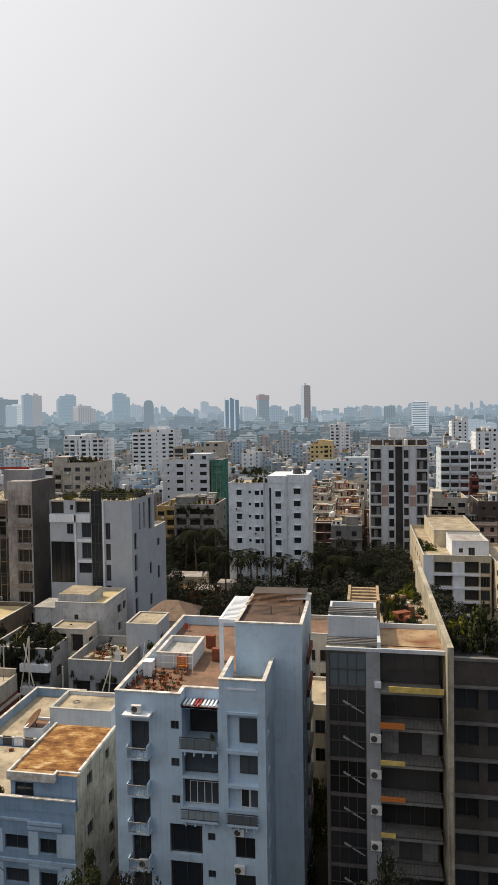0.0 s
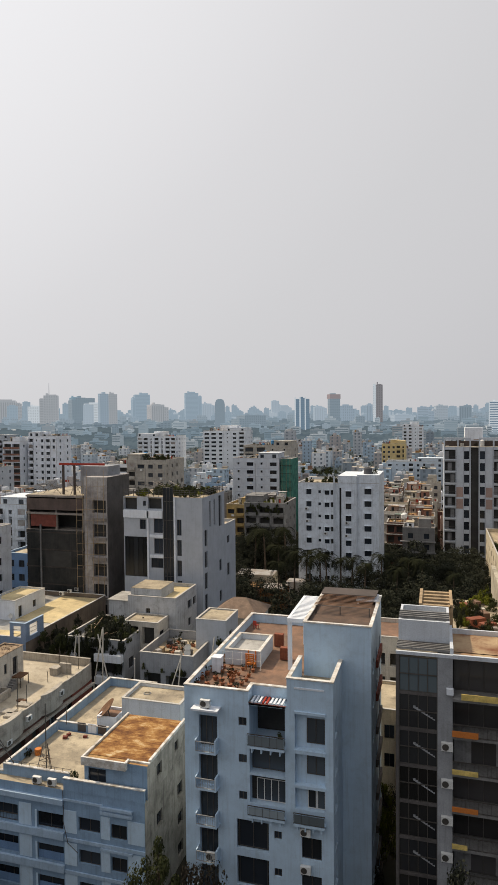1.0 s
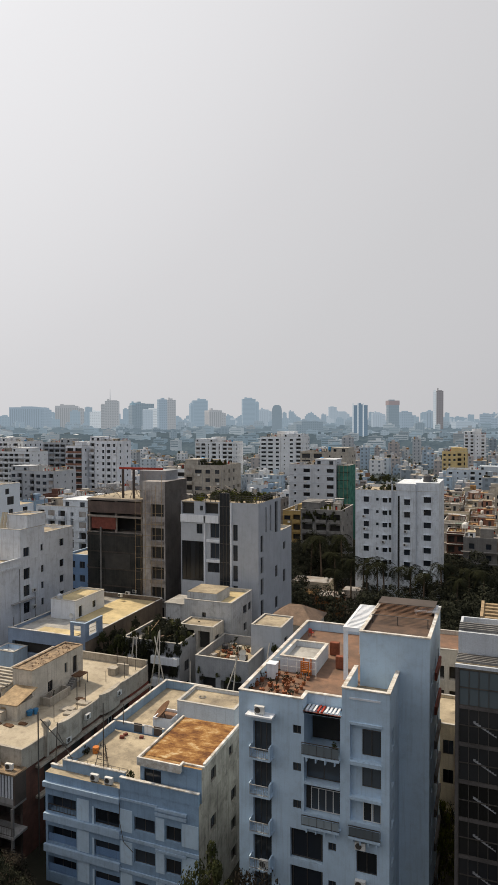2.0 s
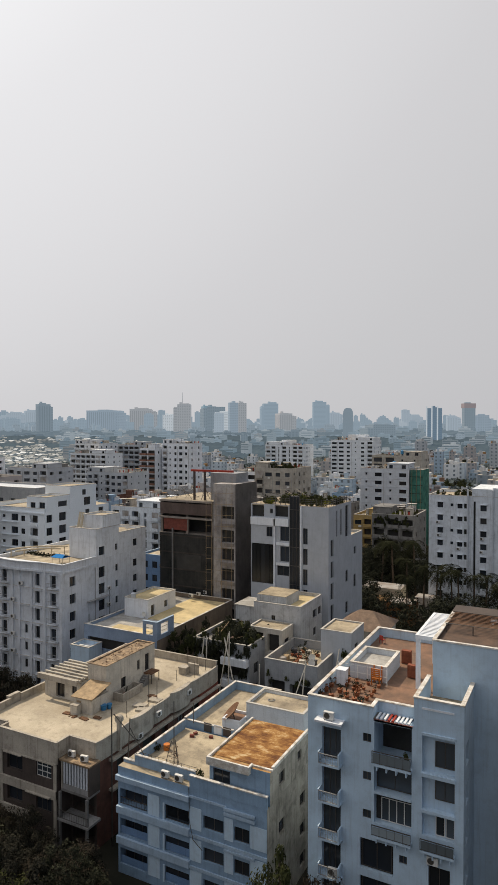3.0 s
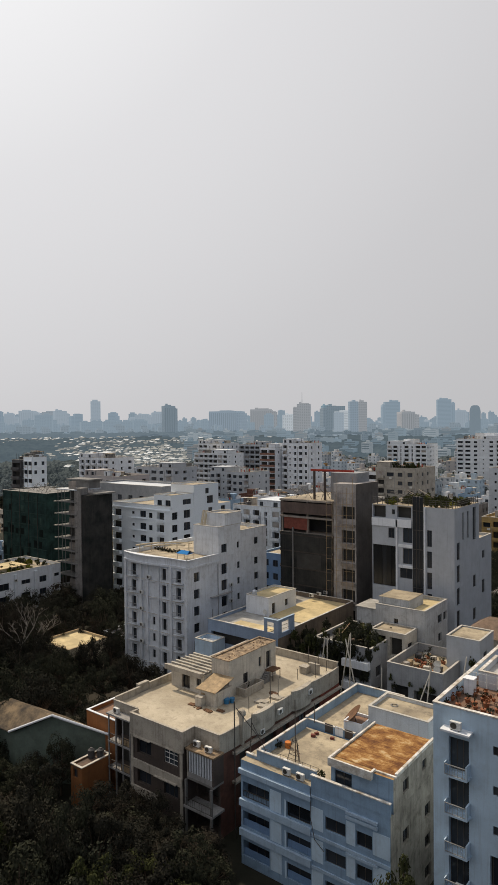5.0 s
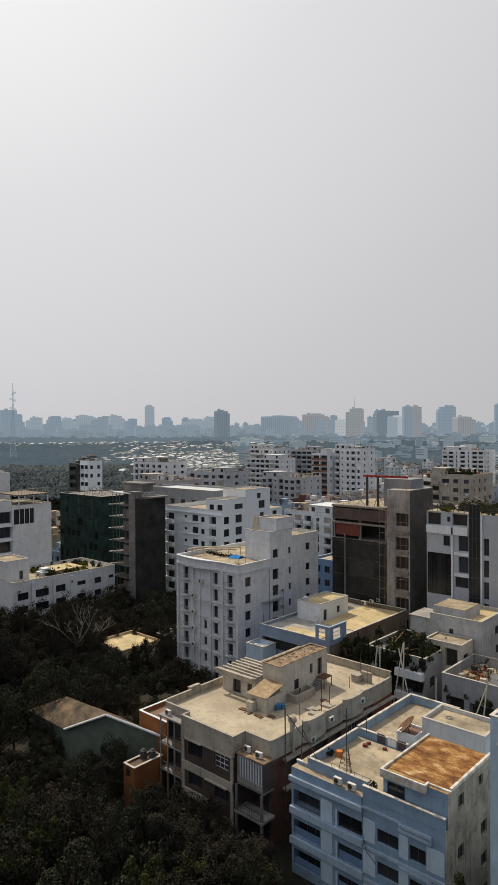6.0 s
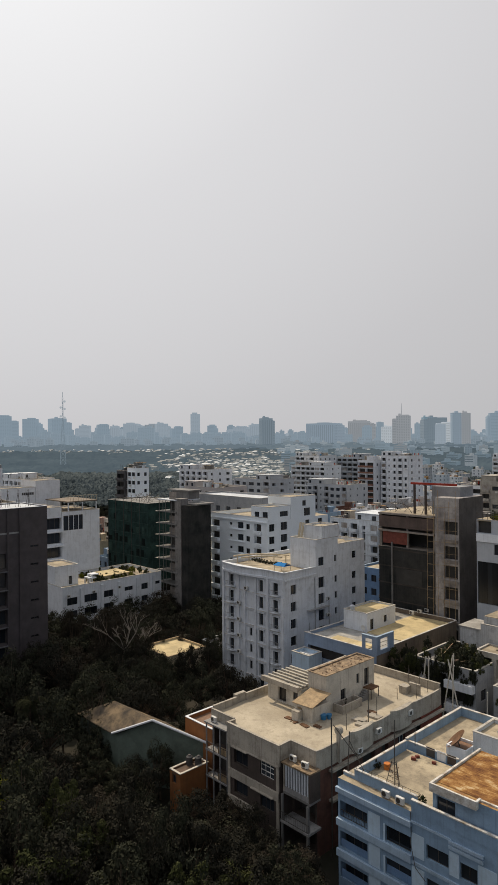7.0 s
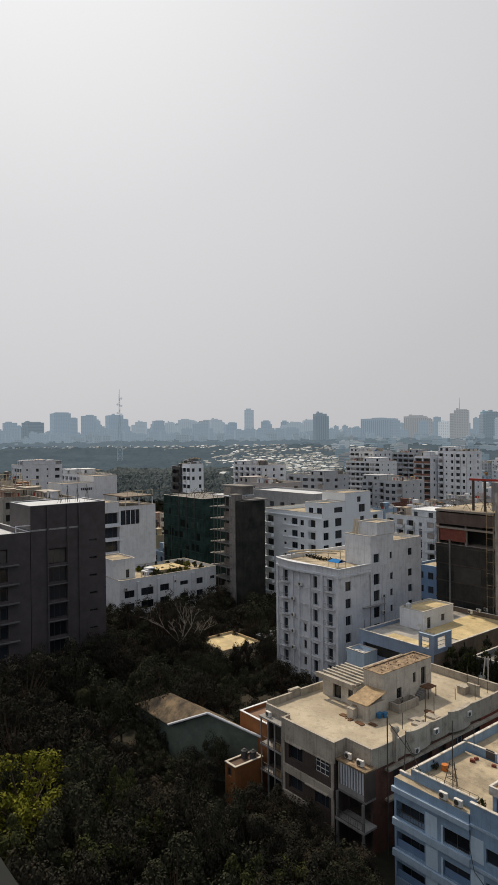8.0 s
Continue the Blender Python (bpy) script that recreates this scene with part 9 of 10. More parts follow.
def small_house(x, y, w, d, h, wall_mat, roof_mat, word, rng, far):
    """A plain flat-roofed house of the quarter, with its stair head and tank."""
    g = Geo()
    pitch = 3.1
    n = max(2, int(h / pitch))
    hs = []
    cols = max(2, int(w / 3.6))
    deep = rng.random() < 0.35
    for i in range(n):
        for j in range(cols):
            a = w / cols * (j + 0.5)
            hw = 0.7 if not deep else 1.1
            hs.append((a - hw, a + hw, h - pitch * (i + 1) + 0.8, h - pitch * (i + 1) + 2.3, 0.3 if not deep else 0.8, 1))
    hs = [q for q in hs if q[2] > 0.2]
    g.wall("s", w, d, 0, w, 0, h, hs)
    cs = max(2, int(d / 4))
    es = [(d / cs * (j + 0.5) - 0.6, d / cs * (j + 0.5) + 0.6, h - pitch * (i + 1) + 0.9, h - pitch * (i + 1) + 2.2, 0.3, 1) for i in range(n) for j in range(cs) if h - pitch * (i + 1) > 0]
    g.wall("e" if x < 0 else "w", w, d, 0, d, 0, h, es)
    g.wall("w" if x < 0 else "e", w, d, 0, d, 0, h)
    g.wall("n", w, d, 0, w, 0, h)
    win = H_WIN if far else M_GLASS
    ob = part("house", g, [wall_mat, win])
    ob.matrix_basis = pose(x, y, 0)
    tagged(ob, f"{word} flat-roofed house with rows of small windows", "house", "houses of the quarter")
    r = Geo()
    r.box(0.02, w - 0.02, 0.02, d - 0.02, h - 0.2, h)
    part("roof", r, roof_mat, ob)
    p = Geo()
    parapet(p, w, d, h, rng.uniform(0.5, 1.0), 0.25)
    part("parapet", p, wall_mat, ob)
    s = Geo()
    sx, sy = rng.uniform(0.1, 0.5) * w, rng.uniform(0.2, 0.5) * d
    s.box(sx, sx + w * rng.uniform(0.25, 0.45), sy, sy + d * rng.uniform(0.25, 0.45), h, h + rng.uniform(2.2, 3.6))
    part("stair_head", s, wall_mat, ob)
    if rng.random() < 0.4:
        for i in range(1, 3):
            if h > i * pitch + 1:
                q = Geo()
                q.box(-0.6, w + 0.3, -0.9, -0.002, h - i * pitch - 0.1, h - i * pitch + 0.15)
                part("balcony_slab", q, wall_mat, ob)
    clutter(ob, w, d, h, rng, 2)


def far_house(g, x, y, w, d, h, k, rng):
    """A house too far off to pick out, added to the joined mass."""
    q = Geo()
    n = max(2, int(h / 3.1))
    cols = max(2, int(w / 3.6))
    for face, L in (("s", w), ("e" if x < 0 else "w", d)):
        hs = [(L / cols * (j + 0.5) - 0.7, L / cols * (j + 0.5) + 0.7, h - 3.1 * (i + 1) + 0.8, h - 3.1 * (i + 1) + 2.3, 0.3, 8) for i in range(n) for j in range(cols) if h - 3.1 * (i + 1) > -0.6]
        q.wall(face, w, d, 0, L, 0, h, hs, m=k)
    q.wall("n", w, d, 0, w, 0, h, m=k)
    q.wall("w" if x < 0 else "e", w, d, 0, d, 0, h, m=k)
    q.quad((0, 0, h), (w, 0, h), (w, d, h), (0, d, h), 9)
    q.box(w * 0.3, w * 0.6, d * 0.3, d * 0.6, h, h + rng.uniform(2, 3.4), k)
    for i in range(3):
        cx, cy = rng.uniform(0, w - 2), rng.uniform(0, d - 2)
        q.box(cx, cx + rng.uniform(1, 3), cy, cy + rng.uniform(1, 3), h, h + rng.uniform(0.7, 2.4), rng.choice([k, k, 0, 1, 9, 11, 13, 14, 15]))
    o = len(g.v)
    g.v += [(a + x, b + y, c) for a, b, c in q.v]
    g.f += [tuple(i + o for i in f) for f in q.f]
    g.m += q.m


H_ACCENT = paint("midhaze_turquoise", (0.10, 0.42, 0.40), vary=0.2, bump=0)
FAR = Geo()
rng = random.Random(11)
for iy in range(86):
    for ix in range(115):
        x = -780 + ix * 11.5 + rng.uniform(-3, 3)
        y = 95 + iy * 11.5 + rng.uniform(-3, 3)
        w, d = rng.uniform(5.5, 11), rng.uniform(5.5, 10.5)
        dist = math.hypot(x, y)
        az = math.degrees(math.atan2(-x, y))
        if not -14 < az < 76 or dist < 185 or dist > 760:
            continue
        if az > 36 and dist > 330 - (az - 36) * 2.0:
            continue
        if dist > 330 and rng.random() < (0.4 if dist < 430 else 0.68):
            continue
        if az > 20 and dist > 300 and rng.random() < 0.45:
            continue
        if 3 < az < 20 and dist < 205:
            continue
        if any(x < b and x + w > a and y < e and y + d > c for a, b, c, e in FOOT):
            continue
        cap = 45 - 66 * dist / 1150
        h = min(rng.choice([9.5, 12.6, 12.6, 15.7, 15.7, 18.8] if az > 20 else [6.4, 6.4, 9.5, 9.5, 12.6, 15.7]) + rng.uniform(0, 1), cap + 3)
        if dist > 450:
            h = rng.choice([9.5, 12.6, 15.7, 18.8]) + rng.uniform(0, 2)
            if rng.random() < 0.07:
                h = rng.uniform(24, 34)
        if h < 6:
            h = 6.5
        far = dist > 300
        k = rng.randrange(8 if far else 10)
        FOOT.append((x - 0.7, x + w + 0.7, y - 0.7, y + d + 0.7))
        if not far and az < 6 and k in (3, 6, 9):
            k = {3: 2, 6: 10, 9: 5}[k]  # the quarter beside the tower is of warm brick and plaster
        roofm = rng.choice([H_ROOF, H_ROOF, H_TINROOF]) if far else rng.choice([M_ROOF, M_ROOF, M_TERRA, M_CONCRETE, M_TIN])
        if dist > 320:
            far_house(FAR, x, y, w, d, h, k, rng)
            continue
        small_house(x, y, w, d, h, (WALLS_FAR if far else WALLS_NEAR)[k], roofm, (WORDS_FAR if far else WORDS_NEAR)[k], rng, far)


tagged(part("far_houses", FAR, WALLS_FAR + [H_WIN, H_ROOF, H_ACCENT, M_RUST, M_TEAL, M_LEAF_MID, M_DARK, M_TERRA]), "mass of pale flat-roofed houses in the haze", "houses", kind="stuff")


# ---- skyline ----
def swell(r):
    """The far land rises gently towards the horizon."""
    return 22 * min(1.0, max(0.0, (r - 900) / 380)) + 12 * min(1.0, max(0.0, (r - 1280) / 600))


def tower(x, y, w, h, mats, bands=8, label="hazy distant office tower with banded windows", mast=0.0, style=None, crown=None, fins=None):
    """A far tower: one to three volumes of uneven height, floors of glazing in one of three patterns, and roof plant."""
    rg = random.Random(int(abs(x) * 7 + abs(y) * 13 + h))
    d = w * 0.8
    az = math.degrees(math.atan2(-x, y)) + rg.uniform(-25, 25)
    ob = thing("office_tower", x, y, 0, label, "tower", rz=az)
    if w < 26:
        vols = [(-w / 2, w / 2, h)]
    else:
        cut = rg.uniform(0.68, 0.9) - 0.5
        vols = [(-w / 2, w * cut, h), (w * cut, w / 2, h * rg.uniform(0.86, 0.95))]
        if rg.random() < 0.5:
            vols = [(-q, -p, hh) for p, q, hh in vols]
    for p, q, hh in vols:
        vw, vd, oy = q - p, d * rg.uniform(0.6, 1.0), rg.uniform(0, d * 0.2)
        if vw < 3:
            continue
        g = Geo()
        st = style or rg.choice("bgvg")
        n = max(4, int(hh / 3.6))
        for face in "sew":
            L = vw if face == "s" else vd
            if st == "b":
                hs = [(L * 0.05, L * 0.95, hh * (i + 0.3) / n, hh * (i + 0.75) / n, 0.4, 1) for i in range(n)]
            elif st == "v":
                k = max(2, int(L / 5))
                hs = [(L * (i + 0.25) / k, L * (i + 0.7) / k, hh * 0.03, hh * 0.95, 0.4, 1) for i in range(k)]
            else:
                k = max(2, int(L / 4.5))
                hs = [(L * (i + 0.22) / k, L * (i + 0.78) / k, hh * (j + 0.3) / n, hh * (j + 0.8) / n, 0.4, 1) for i in range(k) for j in range(n)]
            g.wall(face, vw, vd, 0, L, 0, hh, hs)
        g.wall("n", vw, vd, 0, vw, 0, hh)
        g.quad((0, 0, hh), (vw, 0, hh), (vw, vd, hh), (0, vd, hh))
        g.v = [(vx + p, vy + oy, vz) for vx, vy, vz in g.v]
        part("wall", g, list(mats), ob)
        c = Geo()
        u, v = rg.uniform(0.05, 0.4), rg.uniform(0.55, 0.95)
        c.box(p + vw * u, p + vw * v, oy + vd * 0.2, oy + vd * 0.8, hh, hh + rg.uniform(0.012, 0.035) * h)
        if rg.random() < 0.5:
            c.box(p + vw * u, p + vw * (u + 0.15), oy + vd * 0.3, oy + vd * 0.6, hh, hh + rg.uniform(0.04, 0.06) * h)
        part("roof_plant", c, mats[0], ob)
    if crown:
        c = Geo()
        c.box(-w * 0.52, w * 0.52, -0.4, d * 0.9, h * 0.9, h * 1.0)
        part("crown", c, crown, ob)
    if fins:
        for u in (-0.5, -0.06, 0.42):
            c = Geo()
            c.box(w * u, w * (u + 0.1), -0.9, -0.1, 0, h * 1.04)
            part("fin", c, fins, ob)
    if mast:
        c = Geo()
        c.rod((0, d * 0.4, h), (0, d * 0.4, h + mast), 1.0, n=6, r2=0.4)
        part("antenna", c, mats[0], ob)
    return ob


shrub_mass([(-107 + i * 0.64 + prg.uniform(-0.4, 0.4), 213 + prg.uniform(0, 5), 30.2, prg.uniform(0.9, 1.7), prg.uniform(1.4, 3.4), prg.choice([0, 1, 2])) for i in range(22)])
for i in range(14):
    bush(-53 + prg.uniform(0, 11), 179.6 + prg.uniform(0, 6), 21.0, prg.uniform(0.5, 1.0), prg.uniform(0.8, 1.8), prg.choice([0, 1, 3]))


def dome_tower(x, y, w, h):
    ob = thing("office_tower", x, y, 0, "dark hazy tower with a rounded top", "tower", rz=math.degrees(math.atan2(-x, y)))
    g = Geo()
    prof = [(0, 1.0), (0.86, 1.0), (0.93, 0.9), (0.98, 0.7), (1.0, 0.35)]
    for i in range(len(prof) - 1):
        (a, p), (b, q) = prof[i], prof[i + 1]
        p, q = p * w / 2, q * w / 2
        for s in (-1, 1):
            g.quad((-p, s * w * 0.4, a * h), (p, s * w * 0.4, a * h), (q, s * w * 0.4, b * h), (-q, s * w * 0.4, b * h))
            g.quad((s * p, -w * 0.4, a * h), (s * p, w * 0.4, a * h), (s * q, w * 0.4, b * h), (s * q, -w * 0.4, b * h))
    e = prof[-1][1] * w / 2
    g.quad((-e, -w * 0.4, h), (e, -w * 0.4, h), (e, w * 0.4, h), (-e, w * 0.4, h))
    part("wall", g, S_DARK[0], ob)
    return ob


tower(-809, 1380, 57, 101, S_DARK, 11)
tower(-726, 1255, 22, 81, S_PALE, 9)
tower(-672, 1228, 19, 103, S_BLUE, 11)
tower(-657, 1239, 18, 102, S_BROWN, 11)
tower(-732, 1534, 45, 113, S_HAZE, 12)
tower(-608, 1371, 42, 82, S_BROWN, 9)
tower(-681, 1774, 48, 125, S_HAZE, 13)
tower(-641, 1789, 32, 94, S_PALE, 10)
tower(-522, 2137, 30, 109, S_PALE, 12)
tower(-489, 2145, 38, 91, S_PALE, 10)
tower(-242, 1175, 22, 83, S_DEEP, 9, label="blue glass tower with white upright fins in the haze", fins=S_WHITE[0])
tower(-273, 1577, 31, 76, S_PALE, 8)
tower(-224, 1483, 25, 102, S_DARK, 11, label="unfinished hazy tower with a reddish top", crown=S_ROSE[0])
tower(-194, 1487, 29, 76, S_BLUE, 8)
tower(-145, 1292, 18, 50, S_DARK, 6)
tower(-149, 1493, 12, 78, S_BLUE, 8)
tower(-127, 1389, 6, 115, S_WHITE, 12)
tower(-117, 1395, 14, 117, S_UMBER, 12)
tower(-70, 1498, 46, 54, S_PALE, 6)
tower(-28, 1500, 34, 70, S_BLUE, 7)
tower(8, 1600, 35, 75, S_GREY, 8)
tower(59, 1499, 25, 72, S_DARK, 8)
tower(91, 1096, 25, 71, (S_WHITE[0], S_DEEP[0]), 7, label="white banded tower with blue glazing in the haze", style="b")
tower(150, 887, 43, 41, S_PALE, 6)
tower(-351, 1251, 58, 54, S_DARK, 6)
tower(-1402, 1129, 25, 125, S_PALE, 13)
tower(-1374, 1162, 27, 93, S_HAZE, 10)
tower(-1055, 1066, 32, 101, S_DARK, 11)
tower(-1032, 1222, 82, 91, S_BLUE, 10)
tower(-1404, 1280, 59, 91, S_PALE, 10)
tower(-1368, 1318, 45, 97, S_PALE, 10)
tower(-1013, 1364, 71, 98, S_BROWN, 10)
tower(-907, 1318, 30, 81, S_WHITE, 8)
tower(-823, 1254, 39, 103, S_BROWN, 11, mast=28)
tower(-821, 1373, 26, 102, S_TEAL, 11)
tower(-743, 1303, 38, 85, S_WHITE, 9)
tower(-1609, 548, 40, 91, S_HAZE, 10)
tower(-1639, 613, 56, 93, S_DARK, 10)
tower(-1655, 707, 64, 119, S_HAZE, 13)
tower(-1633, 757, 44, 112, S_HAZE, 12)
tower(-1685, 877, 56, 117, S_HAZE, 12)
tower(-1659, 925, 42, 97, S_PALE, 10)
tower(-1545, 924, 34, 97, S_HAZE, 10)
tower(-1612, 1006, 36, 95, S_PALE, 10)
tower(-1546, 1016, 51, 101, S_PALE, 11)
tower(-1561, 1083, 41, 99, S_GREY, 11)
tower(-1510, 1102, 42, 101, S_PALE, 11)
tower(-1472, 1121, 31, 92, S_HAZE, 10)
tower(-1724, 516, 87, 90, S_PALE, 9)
dome_tower(-417, 1231, 20, 87)
def town_mass():
    """The low hazy town between and before the towers, as one mass of blocks."""
    rg = random.Random(23)
    g = Geo()
    for i in range(2900):
        az = radians(rg.uniform(-15, 77))
        left = math.degrees(az) > 36
        dist = rg.uniform(1450, 2600) if left else rg.uniform(1050, 2600)
        h = rg.uniform(9, 19) if dist < 1500 else rg.uniform(14, 30)
        thin = rg.random()
        k = 0 if dist < 1500 else (2 if dist < 1950 else 4)
        if dist > 1950:
            h = rg.uniform(26, 50) if rg.random() < 0.8 else rg.uniform(50, 70)
        elif rg.random() < 0.3:
            k += 2
        w, d = rg.uniform(10, 26), rg.uniform(10, 20)
        if i < 1500 and thin > (0.3 if dist < 1500 else 0.7):
            continue
        h += swell(dist)
        if i >= 1500:
            dist = rg.uniform(2150, 2750)
            h = 46 + 34 * max(0.0, 0.5 + noise.noise((math.degrees(az) * 0.33, 4, 2))) + rg.uniform(-9, 9)
            w, k = rg.uniform(12, 36), 6 if rg.random() < 0.6 else 4
            if i > 2350:  # the closer, lower hazy cluster beyond the tin roofs
                if not left:
                    continue
                dist = rg.uniform(1620, 1950)
                h = 52 + 40 * max(0.0, 0.4 + noise.noise((math.degrees(az) * 0.4, 9, 1))) * rg.uniform(0.7, 1.0)
                w, k = rg.uniform(10, 30), 4
        q = Geo()
        n = max(3, int(h / 3.6))
        cols = max(3, int(w / 5))
        q.wall("s", w, d, 0, w, 0, h, [(w * (j + 0.2) / cols, w * (j + 0.8) / cols, h * (m + 0.3) / n, h * (m + 0.8) / n, 0.4, k + 1) for m in range(n // 2, n) for j in range(cols)], m=k)
        for f, L in (("e", d), ("w", d), ("n", w)):
            q.wall(f, w, d, 0, L, 0, h, m=k)
        q.quad((0, 0, h), (w, 0, h), (w, d, h), (0, d, h), k)
        q.box(w * 0.2, w * rg.uniform(0.4, 0.8), d * 0.2, d * 0.7, h, h + rg.uniform(1.5, 5), k)
        o = len(g.v)
        ca, sa = math.cos(az + rg.uniform(-0.4, 0.4)), math.sin(az)
        x0, y0 = -math.sin(az) * dist, math.cos(az) * dist
        g.v += [(x0 + a * ca - b * sa, y0 + a * sa + b * ca, c) for a, b, c in q.v]
        g.f += [tuple(t + o for t in f) for f in q.f]
        g.m += q.m
    return g


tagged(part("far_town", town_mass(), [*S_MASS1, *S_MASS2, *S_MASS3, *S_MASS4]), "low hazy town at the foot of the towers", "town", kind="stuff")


def lattice_mast():
    ob = thing("radio_mast", -886, 462, 0, "tall lattice radio mast with dish antennas", "mast", rz=62)
    h = 115.0
    for sx, sy in ((-1, -1), (1, -1), (1, 1), (-1, 1)):
        g = Geo()
        g.rod((sx * 5, sy * 5, 0), (sx * 0.8, sy * 0.8, 80), 0.45, n=4)
        g.rod((sx * 0.8, sy * 0.8, 80), (sx * 0.6, sy * 0.6, h), 0.35, n=4)
        part("leg", g, S_DARK[0], ob)
    for i in range(13):
        z0, z1 = i * 8.5, i * 8.5 + 8.5
        r0 = 5 - 4.2 * min(1, z0 / 80)
        r1 = 5 - 4.2 * min(1, z1 / 80)
        g = Geo()
        for k in range(4):
            c = [(-1, -1), (1, -1), (1, 1), (-1, 1)]
            a, b = c[k], c[(k + 1) % 4]
            g.rod((a[0] * r0, a[1] * r0, z0), (b[0] * r1, b[1] * r1, z1), 0.22, n=4)
            g.rod((a[0] * r1, a[1] * r1, z1), (b[0] * r1, b[1] * r1, z1), 0.22, n=4)
        part("brace", g, S_DARK[0], ob)
    for z, s in ((84, 1), (86, -1), (97, 1), (99, -1), (108, 1)):
        g = Geo()
        g.rod((s * 2.8, -1.2, z), (s * 2.8, 0.2, z), 1.7, n=10)
        part("dish", g, S_WHITE[0], ob)
    g = Geo()
    g.rod((0, 0, h), (0, 0, h + 7), 0.3, n=5)
    part("aerial", g, S_DARK[0], ob)


lattice_mast()


# ---- trees ----
def tree_meshes(seed, lumps, leaves, size, mat):
    """A unit tree: 1 high, 1 across, limbs to lumps of small leaves, with gaps between them and a crown that hangs low."""
    rg = random.Random(seed)
    t = Geo()
    t.rod((0, 0, 0), (0.02, 0.01, 0.4), 0.03, n=7, r2=0.02)
    c = Geo()
    for i in range(lumps):
        a = rg.uniform(0, 6.28)
        q = math.sqrt(rg.random()) * 0.44
        top = (0.78 + 0.16 * math.sin(3 * a + seed)) * math.sqrt(max(0.05, 1 - (q / 0.55) ** 2))
        z = rg.uniform(0.30, max(0.36, top))
        if rg.random() < 0.5:
            z = max(0.36, top) * rg.uniform(0.85, 1.0)
        p = (q * math.cos(a), q * math.sin(a), z)
        t.rod((0.01, 0.005, 0.2 + 0.15 * rg.random()), p, 0.012, n=4, r2=0.003)
        leaf_cluster(c, p, rg.uniform(0.06, 0.15), leaves, size, rg)
    return t.mesh("trunk", [M_BARK]), c.mesh("crown", [mat])


TREES = [
    (tree_meshes(1, 46, 135, 0.0175, M_LEAF), "broad dark green leafy tree"),
    (tree_meshes(2, 44, 135, 0.0175, M_LEAF_MID), "dense mid-green garden tree"),
    (tree_meshes(3, 48, 130, 0.0165, M_LEAF), "tall dark tree with an uneven crown"),
    (tree_meshes(4, 42, 135, 0.0175, M_LEAF_MID), "rounded green tree among houses"),
    (tree_meshes(5, 44, 170, 0.016, M_LEAF_LIME), "feathery tree with fresh yellow-green leaves"),
    (tree_meshes(6, 46, 135, 0.017, M_LEAF_BROWN), "dusty brown-green tree with sparse leaves"),
    (tree_meshes(7, 46, 135, 0.017, M_LEAF_SUN), "olive green tree with a sunlit top"),
]
rng = random.Random(3)


def plant(x, y, h, spread, k, z=0.0):
    (tm, cm), label = TREES[k]
    ob = thing("tree", x, y, z, label, "tree", rz=rng.uniform(0, 360), group="garden trees")
    ob.scale = (spread, spread, h)
    part("trunk", tm, None, ob)
    part("crown", cm, None, ob)
    return ob


for x, y, h, r, k in ((-56.4, 47.4, 6.6, 5.5, 0), (-53.0, 46.6, 5.6, 5.0, 5), (-59.4, 47.0, 5.2, 5.0, 2), (-49.2, 46.4, 4.4, 4.6, 0), (-46.0, 47.0, 3.8, 4.0, 5), (-51.0, 48.6, 4.2, 3.4, 0), (-43.6, 49.4, 3.6, 3.4, 2), (-66.8, 44.6, 5.4, 4.6, 5), (-70.2, 45.6, 6.4, 4.4, 2), (-51.2, 48.0, 7.0, 4.6, 2), (-54.4, 47.9, 6.4, 4.4, 5), (-48.4, 47.6, 5.6, 4.4, 0)):
    plant(x, y, h, r, k)
plant(-99.3, 35.4, 15.0, 11.0, 0)
plant(-98.7, 42.9, 14.0, 9.0, 1)
plant(-83.9, 28.0, 14.0, 10.0, 2)
plant(-80.2, 33.2, 13.0, 10.0, 0)
plant(-83.4, 41.1, 14.0, 9.0, 1)
plant(-104.4, 53.5, 12.0, 9.0, 2)
plant(-96.9, 58.3, 7.0, 7.0, 5)
plant(-76.5, 38.0, 8.0, 7.0, 0)
plant(-85.0, 48.8, 13.0, 9.0, 3)
plant(-88.7, 57.1, 9.0, 7.0, 1)
plant(-132.2, 68.9, 9.0, 5.0, 3)
plant(-125.8, 71.0, 9.0, 5.0, 1)
plant(-118.1, 72.8, 9.0, 6.0, 2)
plant(-120.2, 80.7, 8.0, 5.0, 0)
plant(-69.7, 24.4, 13.0, 12.5, 4)
plant(-67.8, 30.6, 12.0, 9.0, 1)
plant(-65.9, 33.8, 11.0, 8.0, 2)
plant(-59.8, 25.8, 12.0, 9.0, 3)
plant(-53.4, 18.6, 13.0, 9.0, 0)
plant(-56.7, 29.0, 11.0, 9.0, 1)
plant(-56.7, 34.7, 10.0, 8.0, 2)
plant(-63.7, 42.5, 9.0, 6.0, 0)
plant(-67.4, 48.1, 8.0, 5.0, 3)
plant(-53.1, 38.5, 9.0, 7.0, 0)
plant(-48.0, 29.9, 11.0, 8.0, 3)
plant(-45.7, 34.9, 10.0, 8.0, 1)
plant(-48.8, 41.5, 8.0, 6.0, 2)
plant(-43.8, 40.6, 8.0, 7.0, 0)
plant(-42.5, 44.5, 7.0, 6.0, 3)
plant(-50.5, 22.2, 12.0, 8.0, 2)
plant(-44.4, 24.1, 12.0, 8.0, 0)
plant(-41.1, 29.2, 11.0, 8.0, 1)
plant(-38.7, 35.3, 9.0, 7.0, 2)
plant(-40.4, 45.3, 6.0, 5.0, 1)
plant(-83.3, 67.6, 9.0, 7.0, 1)
plant(-81.3, 72.0, 9.0, 7.0, 2)
